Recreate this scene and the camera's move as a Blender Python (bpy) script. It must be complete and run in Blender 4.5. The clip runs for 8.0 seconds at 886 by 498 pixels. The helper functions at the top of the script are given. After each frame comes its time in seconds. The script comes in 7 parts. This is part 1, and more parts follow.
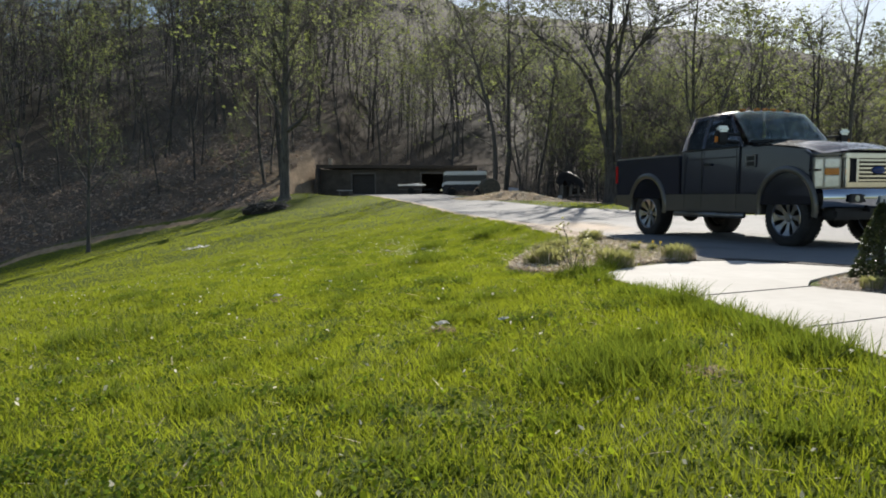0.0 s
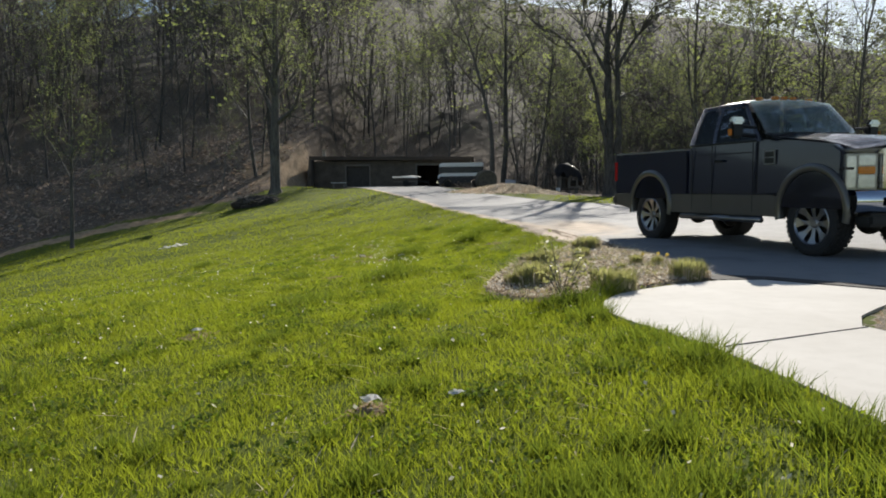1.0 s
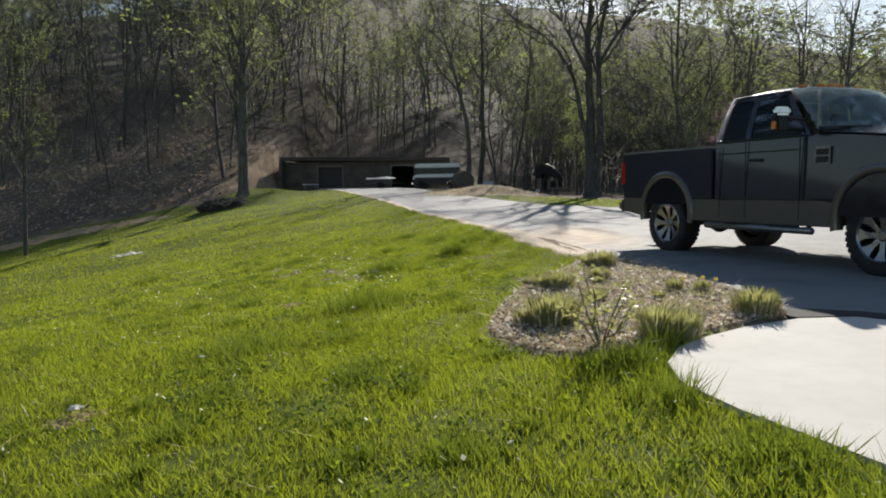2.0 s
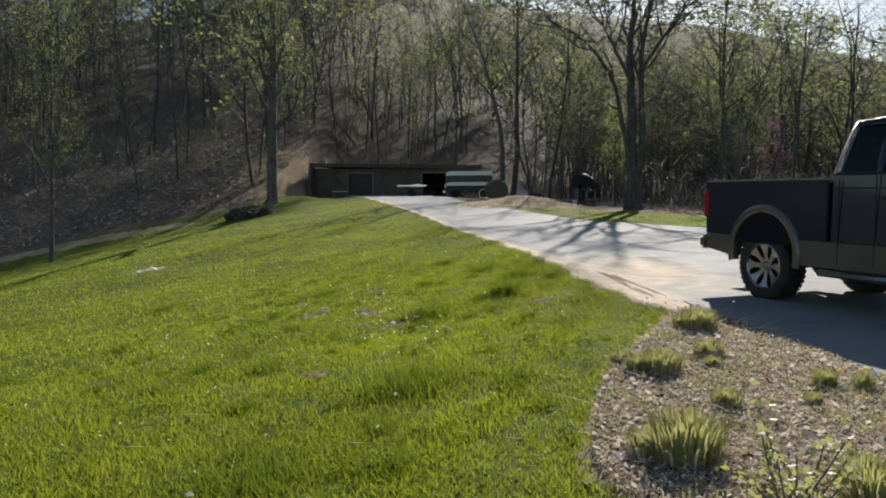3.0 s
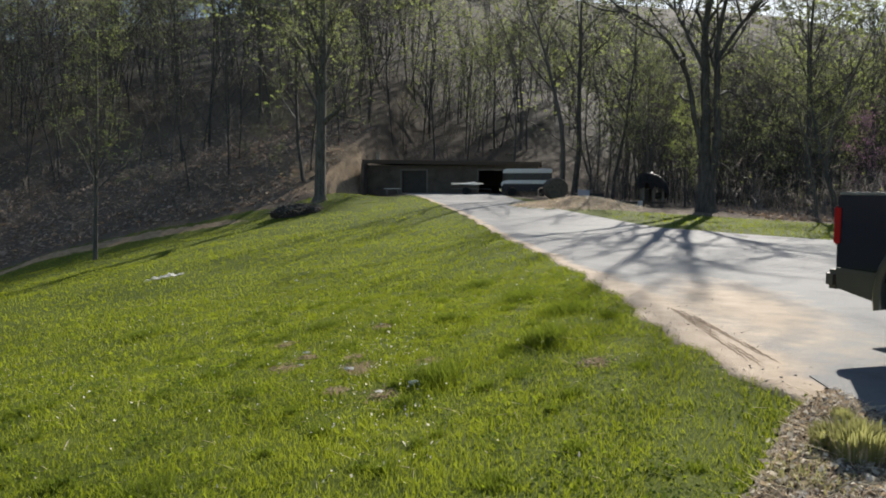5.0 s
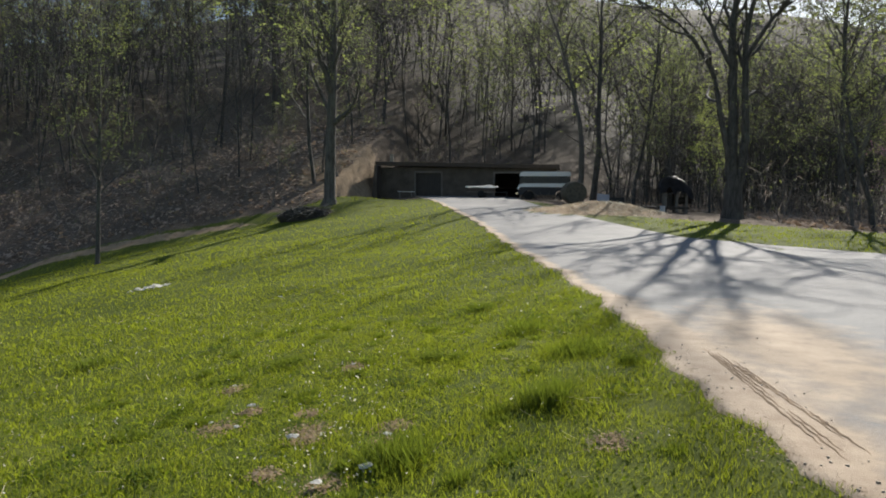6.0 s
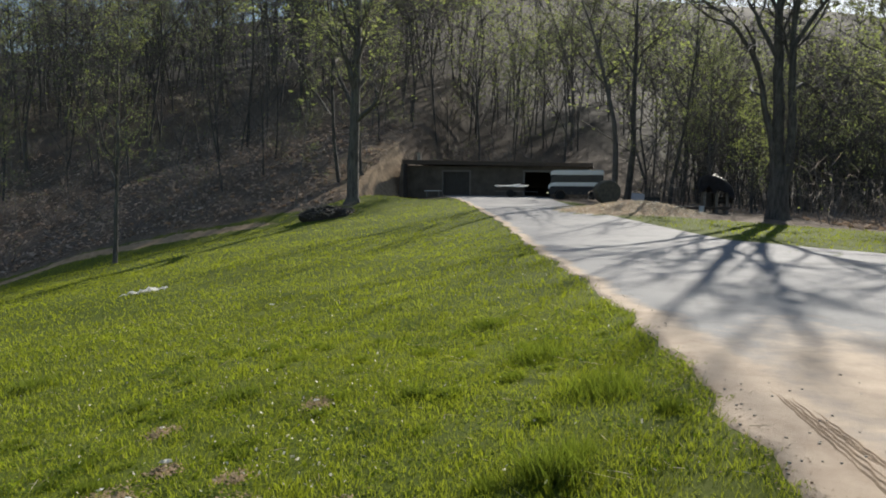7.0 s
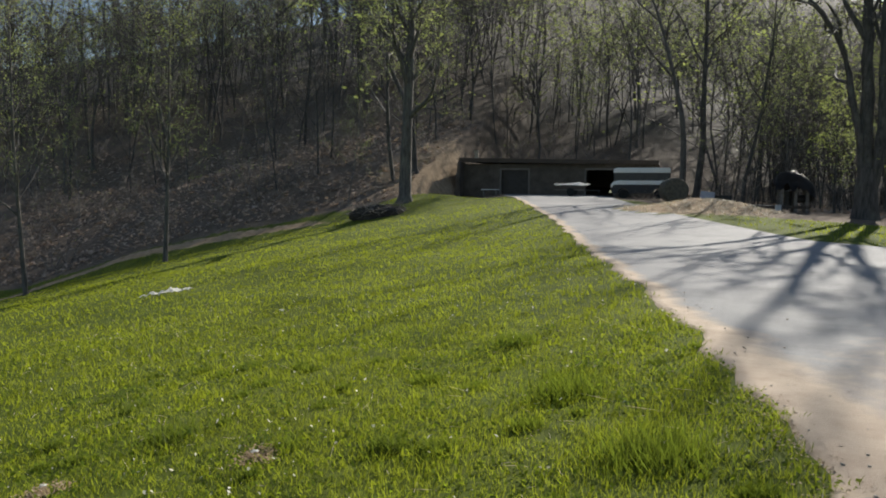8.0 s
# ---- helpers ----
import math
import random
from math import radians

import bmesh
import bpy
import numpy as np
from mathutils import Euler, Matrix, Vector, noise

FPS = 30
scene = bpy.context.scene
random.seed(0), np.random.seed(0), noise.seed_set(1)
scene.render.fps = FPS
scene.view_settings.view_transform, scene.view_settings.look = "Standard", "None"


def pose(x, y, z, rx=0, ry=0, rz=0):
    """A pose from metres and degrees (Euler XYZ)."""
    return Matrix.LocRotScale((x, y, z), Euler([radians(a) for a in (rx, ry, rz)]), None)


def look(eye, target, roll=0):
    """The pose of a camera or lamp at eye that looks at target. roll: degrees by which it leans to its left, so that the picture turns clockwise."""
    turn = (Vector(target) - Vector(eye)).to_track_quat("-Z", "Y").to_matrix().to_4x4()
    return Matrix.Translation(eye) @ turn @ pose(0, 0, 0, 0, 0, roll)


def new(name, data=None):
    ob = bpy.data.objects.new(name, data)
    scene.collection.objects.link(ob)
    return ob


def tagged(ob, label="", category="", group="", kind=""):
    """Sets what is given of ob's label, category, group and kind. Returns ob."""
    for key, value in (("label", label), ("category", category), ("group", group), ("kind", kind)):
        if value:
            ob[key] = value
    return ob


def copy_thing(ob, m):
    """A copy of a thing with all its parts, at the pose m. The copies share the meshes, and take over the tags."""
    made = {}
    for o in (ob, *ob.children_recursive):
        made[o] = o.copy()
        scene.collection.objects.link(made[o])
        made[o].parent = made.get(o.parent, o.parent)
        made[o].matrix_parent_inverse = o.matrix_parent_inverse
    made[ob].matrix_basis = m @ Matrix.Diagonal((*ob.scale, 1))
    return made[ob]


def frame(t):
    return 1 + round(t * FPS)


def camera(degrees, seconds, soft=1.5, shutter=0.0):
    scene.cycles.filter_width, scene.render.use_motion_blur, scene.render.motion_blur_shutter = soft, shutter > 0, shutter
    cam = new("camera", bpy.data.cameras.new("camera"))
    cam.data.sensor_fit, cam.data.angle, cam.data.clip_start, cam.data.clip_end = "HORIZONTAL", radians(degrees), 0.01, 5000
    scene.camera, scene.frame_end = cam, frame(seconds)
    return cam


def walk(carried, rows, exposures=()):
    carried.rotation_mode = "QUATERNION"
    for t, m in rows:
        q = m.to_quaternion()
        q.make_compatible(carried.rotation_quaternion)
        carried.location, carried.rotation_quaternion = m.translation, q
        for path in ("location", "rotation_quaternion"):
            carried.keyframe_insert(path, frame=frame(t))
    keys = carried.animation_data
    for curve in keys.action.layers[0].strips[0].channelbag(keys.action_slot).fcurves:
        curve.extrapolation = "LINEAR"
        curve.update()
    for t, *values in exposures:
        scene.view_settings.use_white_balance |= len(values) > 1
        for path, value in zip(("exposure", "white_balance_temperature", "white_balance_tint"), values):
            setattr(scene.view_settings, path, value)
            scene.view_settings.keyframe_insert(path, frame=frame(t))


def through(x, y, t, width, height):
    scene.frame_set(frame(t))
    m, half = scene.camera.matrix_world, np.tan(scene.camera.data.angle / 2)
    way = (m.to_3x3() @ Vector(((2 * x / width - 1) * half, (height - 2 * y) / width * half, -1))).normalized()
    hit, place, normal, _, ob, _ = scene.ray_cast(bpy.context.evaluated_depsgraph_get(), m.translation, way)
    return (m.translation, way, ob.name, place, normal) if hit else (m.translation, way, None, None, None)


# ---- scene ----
cam = camera(62.0, 8.0, soft=1.9)
PATH = [
    (0, (1.221, 0.32, 0.858), (1.119, 2.312, 0.714), -0.5),
    (0.5, (1.305, 0.882, 1.006), (1.197, 2.873, 0.851), -0.4),
    (1, (1.508, 1.843, 1.024), (1.406, 3.833, 0.854), -0.7),
    (2.5, (1.115, 4.685, 1.206), (1.102, 6.678, 1.041), -0.8),
    (3, (0.953, 5.473, 1.448), (0.845, 7.464, 1.291), -0.3),
    (3.5, (0.895, 6.021, 1.623), (0.697, 8.005, 1.457), -0.0),
    (4, (1.005, 6.666, 1.609), (0.738, 8.642, 1.45), 0.1),
    (4.5, (1.152, 7.502, 1.575), (0.893, 9.478, 1.407), 0.1),
    (6, (1.404, 10.204, 1.726), (1.08, 12.171, 1.563), 0.4),
    (6.5, (1.44, 11.16, 1.705), (1.106, 13.125, 1.546), 0.5),
    (7, (1.507, 12.065, 1.634), (1.096, 14.015, 1.471), 0.5),
    (7.5, (1.581, 13.115, 1.532), (1.002, 15.023, 1.368), 0.5),
    (8, (1.609, 14.008, 1.462), (1.032, 15.916, 1.3), 0.5),
]
walk(cam, [(t, look(eye, target, roll)) for t, eye, target, roll in PATH])

# ---- light ----
SUN_AZ, SUN_EL = 14.6, 27.0          # degrees clockwise from +y, and above the horizon
world = bpy.data.worlds.new("sky")
scene.world = world
world.use_nodes = True
wn = world.node_tree.nodes
sky = wn.new("ShaderNodeTexSky")
sky.sky_type = "NISHITA"
sky.sun_disc = False
sky.sun_elevation, sky.sun_rotation = radians(SUN_EL), radians(SUN_AZ)
sky.air_density, sky.dust_density, sky.ozone_density = 1.0, 0.4, 1.2
wn["Background"].inputs["Strength"].default_value = 0.07
world.node_tree.links.new(sky.outputs[0], wn["Background"].inputs["Color"])
sun = new("sun", bpy.data.lights.new("sun", "SUN"))
sun.data.energy, sun.data.angle, sun.data.color = 5.0, radians(0.53), (1.0, 0.94, 0.84)
sun_dir = Vector((math.sin(radians(SUN_AZ)) * math.cos(radians(SUN_EL)),
                  math.cos(radians(SUN_AZ)) * math.cos(radians(SUN_EL)), math.sin(radians(SUN_EL))))
sun.matrix_world = look(sun_dir * 60, (0, 0, 0))
scene.view_settings.exposure = 0.48


# ---- mesh helpers ----
def mesh_of(name, verts, faces, mats=(), smooth=False, index=None):
    """A mesh from lists or arrays of places and faces."""
    me = bpy.data.meshes.new(name)
    me.from_pydata([tuple(v) for v in verts], [], [tuple(f) for f in faces])
    for m in mats:
        me.materials.append(m)
    if index is not None:
        me.polygons.foreach_set("material_index", np.asarray(index, dtype=np.int32))
    if smooth:
        me.polygons.foreach_set("use_smooth", [True] * len(me.polygons))
    me.update()
    return me


def soup(name, verts, faces, mats, index=None, smooth=False):
    """A mesh from numpy arrays: verts (n, 3), faces (m, k) all of one size."""
    verts, faces = np.asarray(verts, dtype=np.float32), np.asarray(faces, dtype=np.int32)
    me = bpy.data.meshes.new(name)
    k = faces.shape[1]
    me.vertices.add(len(verts))
    me.vertices.foreach_set("co", verts.ravel())
    me.loops.add(faces.size)
    me.loops.foreach_set("vertex_index", faces.ravel())
    me.polygons.add(len(faces))
    me.polygons.foreach_set("loop_start", np.arange(0, faces.size, k, dtype=np.int32))
    for m in mats:
        me.materials.append(m)
    if index is not None:
        me.polygons.foreach_set("material_index", np.asarray(index, dtype=np.int32))
    if smooth:
        me.polygons.foreach_set("use_smooth", np.ones(len(faces), dtype=bool))
    me.update(calc_edges=True)
    return me


def part(name, bm, material, parent, label="", smooth=False):
    """Links a bmesh as one mesh object under a thing or a part."""
    me = bpy.data.meshes.new(name)
    bmesh.ops.recalc_face_normals(bm, faces=bm.faces)
    bm.to_mesh(me)
    bm.free()
    me.materials.append(material)
    if smooth:
        me.polygons.foreach_set("use_smooth", [True] * len(me.polygons))
    ob = new(name, me)
    if parent is not None:
        ob.parent = parent
    if label:
        ob["label"] = label
    return ob


def put(name, me, parent=None, label=""):
    ob = new(name, me)
    if parent is not None:
        ob.parent = parent
    if label:
        ob["label"] = label
    return ob


def box(bm, x0, x1, y0, y1, z0, z1, bevel=0.0, seg=2, m=None):
    mat = Matrix.Translation(((x0 + x1) / 2, (y0 + y1) / 2, (z0 + z1) / 2)) @ Matrix.Diagonal((x1 - x0, y1 - y0, z1 - z0, 1))
    out = bmesh.ops.create_cube(bm, size=1, matrix=mat)
    vs = out["verts"]
    if bevel:
        es = list({e for v in vs for e in v.link_edges})
        vs = list({v for f in bmesh.ops.bevel(bm, geom=es, offset=bevel, segments=seg, affect="EDGES")["faces"] for v in f.verts} | {v for v in vs if v.is_valid})
    if m is not None:
        bmesh.ops.transform(bm, matrix=m, verts=[v for v in vs if v.is_valid])
    return vs


def cyl(bm, a, b, r0, r1=None, n=12, caps=True):
    """A tapered tube from a to b."""
    a, b = Vector(a), Vector(b)
    r1 = r0 if r1 is None else r1
    m = Matrix.Translation((a + b) / 2) @ (b - a).to_track_quat("Z", "Y").to_matrix().to_4x4()
    return bmesh.ops.create_cone(bm, cap_ends=caps, segments=n, radius1=r0, radius2=r1, depth=(b - a).length, matrix=m)["verts"]


def slab_from(points, z_of, thick, name, mats):
    """A flat piece of ground in plan, with its edge turned down."""
    bm = bmesh.new()
    top = [bm.verts.new((x, y, z_of(x, y))) for x, y in points]
    f = bm.faces.new(top)
    out = bmesh.ops.extrude_face_region(bm, geom=[f])
    low = [v for v in out["geom"] if isinstance(v, bmesh.types.BMVert)]
    for v in low:
        v.co.z -= thick
    bmesh.ops.recalc_face_normals(bm, faces=bm.faces)
    me = bpy.data.meshes.new(name)
    bm.to_mesh(me)
    bm.free()
    for m in mats:
        me.materials.append(m)
    return me


# ---- materials ----
class Nodes:
    """A short hand for building node materials."""

    def __init__(self, name):
        self.mat = bpy.data.materials.new(name)
        self.mat.use_nodes = True
        self.t = self.mat.node_tree
        self.b = self.t.nodes["Principled BSDF"]
        self.out = self.t.nodes["Material Output"]

    def n(self, kind, **values):
        node = self.t.nodes.new(kind)
        for k, v in values.items():
            node.inputs[k.replace("_", " ")].default_value = v
        return node

    def link(self, a, b):
        self.t.links.new(a, b)

    def coord(self, which="Object"):
        return self.t.nodes.new("ShaderNodeTexCoord").outputs[which]

    def noise(self, scale, detail=4.0, rough=0.6, src=None, stretch=None):
        node = self.n("ShaderNodeTexNoise", Scale=scale, Detail=detail, Roughness=rough)
        src = src or self.coord()
        if stretch:
            mp = self.n("ShaderNodeMapping")
            mp.inputs["Scale"].default_value = stretch
            self.link(src, mp.inputs[0])
            src = mp.outputs[0]
        self.link(src, node.inputs["Vector"])
        return node.outputs[0]

    def ramp(self, src, *stops):
        node = self.t.nodes.new("ShaderNodeValToRGB")
        e = node.color_ramp.elements
        while len(e) < len(stops):
            e.new(0.5)
        for el, (p, c) in zip(e, stops):
            el.position, el.color = p, (*c, 1) if len(c) == 3 else c
        self.link(src, node.inputs[0])
        return node.outputs[0]

    def mix(self, fac, a, b, blend="MIX"):
        node = self.t.nodes.new("ShaderNodeMix")
        node.data_type, node.blend_type = "RGBA", blend
        for v, s in ((fac, node.inputs[0]), (a, node.inputs[6]), (b, node.inputs[7])):
            if hasattr(v, "links"):
                self.link(v, s)
            elif isinstance(v, (tuple, list)):
                s.default_value = (*v, 1)
            else:
                s.default_value = v
        return node.outputs[2]

    def math(self, op, a, b=0.0):
        node = self.t.nodes.new("ShaderNodeMath")
        node.operation = op
        for v, s in ((a, node.inputs[0]), (b, node.inputs[1])):
            if hasattr(v, "links"):
                self.link(v, s)
            else:
                s.default_value = v
        return node.outputs[0]

    def bump(self, src, strength=0.3, dist=0.02):
        node = self.n("ShaderNodeBump", Strength=strength, Distance=dist)
        self.link(src, node.inputs["Height"])
        self.link(node.outputs[0], self.b.inputs["Normal"])
        return node.outputs[0]

    def done(self, color=None, rough=None, **values):
        for v, key in ((color, "Base Color"), (rough, "Roughness")):
            if v is None:
                continue
            if hasattr(v, "links"):
                self.link(v, self.b.inputs[key])
            else:
                self.b.inputs[key].default_value = (*v, 1) if isinstance(v, tuple) else v
        for k, v in values.items():
            self.b.inputs[k.replace("_", " ")].default_value = v
        return self.mat


def simple(name, dark, light, scale, rough=0.7, bump=0.15, dist=0.01, stretch=None, metal=0.0, **values):
    """A surface that varies between two colours at two scales."""
    k = Nodes(name)
    a, b = k.noise(scale, stretch=stretch), k.noise(scale * 9, 3.0, stretch=stretch)
    both = k.math("ADD", k.math("MULTIPLY", a, 0.65), k.math("MULTIPLY", b, 0.35))
    if bump:
        k.bump(both, bump, dist)
    return k.done(k.ramp(both, (0.32, dark), (0.68, light)), rough, Metallic=metal, **values)


def leafy(name, dark, light, through, scale=3.0, rough=0.55, share=0.45, gloss=0.35, patchy=False):
    """Leaves or blades that let light through, each island of its own shade."""
    k = Nodes(name)
    geo = k.t.nodes.new("ShaderNodeNewGeometry")
    r = geo.outputs["Random Per Island"]
    wide = k.noise(scale * 0.12, 3.0)
    f = k.math("ADD", k.math("MULTIPLY", r, 0.55), k.math("MULTIPLY", wide, 0.5))
    if patchy:
        broad = k.ramp(k.noise(0.55, 4.0, 0.6), (0.36, (0, 0, 0)), (0.62, (1, 1, 1)))
        clump = k.ramp(k.noise(5.5, 3.0, 0.6), (0.34, (0, 0, 0)), (0.66, (1, 1, 1)))
        f = k.math("ADD", k.math("MULTIPLY", r, 0.32), k.math("ADD", k.math("MULTIPLY", broad, 0.34), k.math("MULTIPLY", clump, 0.34)))
    col = k.ramp(f, (0.15, dark), (0.85, light))
    k.done(col, rough, Specular_IOR_Level=gloss)
    tr = k.t.nodes.new("ShaderNodeBsdfTranslucent")
    k.link(k.mix(0.6, col, through), tr.inputs[0])
    mx = k.n("ShaderNodeMixShader", Fac=share)
    k.link(k.b.outputs[0], mx.inputs[1])
    k.link(tr.outputs[0], mx.inputs[2])
    k.link(mx.outputs[0], k.out.inputs[0])
    return k.mat


def ground_material():
    """Lawn soil, leaf litter and bare earth, laid out by what grows where; the far slope is darkened for forest shade.
    """
    k = Nodes("ground_cover")

    def attr(name):
        a = k.t.nodes.new("ShaderNodeAttribute")
        a.attribute_name = name
        return a.outputs["Fac"]

    n1, n2, n3 = k.noise(0.35, 5.0), k.noise(2.5, 6.0), k.noise(22.0, 6.0, 0.75)
    turf = k.mix(n2, (0.045, 0.07, 0.01), (0.1, 0.135, 0.015))
    turf = k.mix(k.ramp(n3, (0.35, (0, 0, 0)), (0.75, (1, 1, 1))), turf, (0.12, 0.14, 0.03))
    turf = k.mix(k.ramp(n1, (0.45, (0, 0, 0)), (0.75, (0.5, 0.5, 0.5))), turf, (0.16, 0.175, 0.03))
    litter = k.ramp(n3, (0.3, (0.045, 0.033, 0.024)), (0.5, (0.165, 0.124, 0.09)), (0.72, (0.5, 0.41, 0.315)))
    litter = k.mix(k.ramp(n2, (0.45, (0, 0, 0)), (0.72, (0.6, 0.6, 0.6))), litter, (0.085, 0.06, 0.042))
    earth = k.ramp(n2, (0.3, (0.24, 0.165, 0.1)), (0.7, (0.46, 0.34, 0.22)))
    earth = k.mix(k.ramp(n3, (0.5, (0, 0, 0)), (0.8, (0.6, 0.6, 0.6))), earth, (0.58, 0.48, 0.35))
    wob = k.math("MULTIPLY", k.math("SUBTRACT", n2, 0.5), 0.9)

    def edge(a):
        return k.ramp(k.math("ADD", a, wob), (0.42, (0, 0, 0)), (0.58, (1, 1, 1)))

    col = k.mix(edge(attr("lawn")), litter, turf)
    col = k.mix(edge(attr("earth")), col, earth)
    # far slope: ground colour darkened to stand for shade under dense trees
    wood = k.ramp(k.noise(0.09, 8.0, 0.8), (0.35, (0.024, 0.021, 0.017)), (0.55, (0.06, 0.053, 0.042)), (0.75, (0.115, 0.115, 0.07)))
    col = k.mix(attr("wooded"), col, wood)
    h = k.math("ADD", n2, k.math("MULTIPLY", n3, 0.5))
    k.bump(h, 0.6, 0.06)
    return k.done(col, 0.95, Specular_IOR_Level=0.08)


def asphalt_material():
    k = Nodes("worn_asphalt")
    n1, n2, n3 = k.noise(0.25, 4.0), k.noise(3.0, 5.0), k.noise(90.0, 3.0, 0.8)
    col = k.ramp(n3, (0.3, (0.12, 0.12, 0.125)), (0.55, (0.22, 0.22, 0.225)), (0.8, (0.42, 0.41, 0.4)))
    col = k.mix(k.ramp(n1, (0.35, (0, 0, 0)), (0.65, (0.75, 0.75, 0.75))), col, (0.275, 0.272, 0.264))
    # dark worn patches, deepened to stand for mottled tree shadow on the drive
    col = k.mix(k.ramp(k.noise(1.1, 6.0, 0.7), (0.5, (0, 0, 0)), (0.72, (0.62, 0.62, 0.62))), col, (0.115, 0.113, 0.115))
    a = k.t.nodes.new("ShaderNodeAttribute")
    a.attribute_name = "sand"
    f = k.ramp(k.math("ADD", a.outputs["Fac"], k.math("MULTIPLY", k.math("SUBTRACT", n2, 0.5), 0.8)), (0.3, (0, 0, 0)), (0.8, (1, 1, 1)))
    sandy = k.ramp(n2, (0.3, (0.39, 0.28, 0.185)), (0.7, (0.55, 0.425, 0.3)))
    col = k.mix(f, col, sandy)
    k.bump(n3, 0.5, 0.012)
    return k.done(col, 0.85)


def concrete_material():
    k = Nodes("pale_concrete")
    n1, n2, n3 = k.noise(0.8, 5.0), k.noise(7.0, 5.0), k.noise(120.0, 3.0, 0.7)
    col = k.ramp(n1, (0.3, (0.50, 0.47, 0.42)), (0.7, (0.62, 0.59, 0.54)))
    col = k.mix(k.ramp(n2, (0.45, (0, 0, 0)), (0.8, (0.35, 0.35, 0.35))), col, (0.40, 0.37, 0.32))
    col = k.mix(k.math("MULTIPLY", n3, 0.25), col, (0.7, 0.67, 0.62))
    k.bump(n3, 0.15, 0.004)
    return k.done(col, 0.9)


def bark_material(name, dark, light):
    k = Nodes(name)
    ridges = k.noise(9.0, 5.0, 0.7, stretch=(1, 1, 0.18))
    patch = k.noise(1.3, 3.0)
    col = k.ramp(ridges, (0.32, dark), (0.66, light))
    col = k.mix(k.ramp(patch, (0.5, (0, 0, 0)), (0.75, (0.5, 0.5, 0.5))), col, (0.17, 0.17, 0.13))
    k.bump(ridges, 0.8, 0.04)
    return k.done(col, 0.9)


M_GROUND, M_ASPHALT, M_CONCRETE = ground_material(), asphalt_material(), concrete_material()
M_BARK = bark_material("grey_bark", (0.036, 0.032, 0.028), (0.17, 0.152, 0.135))
M_BARK2 = bark_material("dark_bark", (0.024, 0.022, 0.02), (0.11, 0.1, 0.09))
M_PALEBARK = bark_material("pale_bark", (0.09, 0.08, 0.07), (0.3, 0.27, 0.235))
M_TWIG = simple("twig_bark", (0.085, 0.075, 0.068), (0.25, 0.22, 0.2), 2.0, 0.9, 0)
M_LEAF = leafy("spring_leaves", (0.13, 0.165, 0.05), (0.3, 0.345, 0.11), (0.52, 0.6, 0.17), 3.0, 0.6, 0.52)
M_BUD = leafy("grey_green_buds", (0.11, 0.105, 0.06), (0.24, 0.23, 0.13), (0.3, 0.3, 0.16))
M_PINK = leafy("redbud_bloom", (0.30, 0.13, 0.22), (0.48, 0.26, 0.38), (0.5, 0.25, 0.4))
M_GRASS = leafy("grass_blades", (0.045, 0.066, 0.012), (0.275, 0.315, 0.03), (0.41, 0.48, 0.03), 3.0, 0.55, 0.56, 0.15, True)
M_TUFT = leafy("tuft_blades", (0.045, 0.07, 0.012), (0.14, 0.175, 0.025), (0.25, 0.33, 0.03), 3.0, 0.6, 0.5, 0.2)
M_CLOVER = leafy("clover_leaves", (0.07, 0.115, 0.015), (0.2, 0.25, 0.03), (0.36, 0.48, 0.02), 4.0, 0.85, 0.5, 0.05)
M_SOIL = simple("pale_soil", (0.22, 0.145, 0.08), (0.52, 0.38, 0.22), 30.0, 0.95, 0.2, 0.004)
M_WEED = leafy("weed_leaves", (0.04, 0.07, 0.014), (0.13, 0.18, 0.03), (0.22, 0.33, 0.03), 4.0, 0.8, 0.42, 0.12)
M_DRY = leafy("dry_straw", (0.4, 0.33, 0.21), (0.78, 0.7, 0.53), (0.7, 0.6, 0.4), 3.0, 0.7, 0.3)


# ---- the lie of the land ----
EDGE_Y = [-40, 5, 12, 14, 15, 16, 17, 20, 25, 30, 40, 50, 60, 72, 95]
EDGE_X = [2.5, 2.5, 2.9, 3.2, 2.78, 2.6, 2.48, 2.12, 1.2, 0.0, -2.2, -4.8, -7.4, -11.2, -11.2]
EDGE_Z = [-0.02, 0, 0.02, 0.03, 0.037, 0.044, 0.05, 0.07, 0.1, 0.15, 0.4, 0.65, 0.85, 1.05, 1.2]
HILL_X = [-400, -60, -40, -30, -20, -16.4, -15.2, 2, 25, 60, 400]
HILL_Y = [60, 46, 49, 52, 55.5, 59, 76.5, 80, 112, 150, 260]


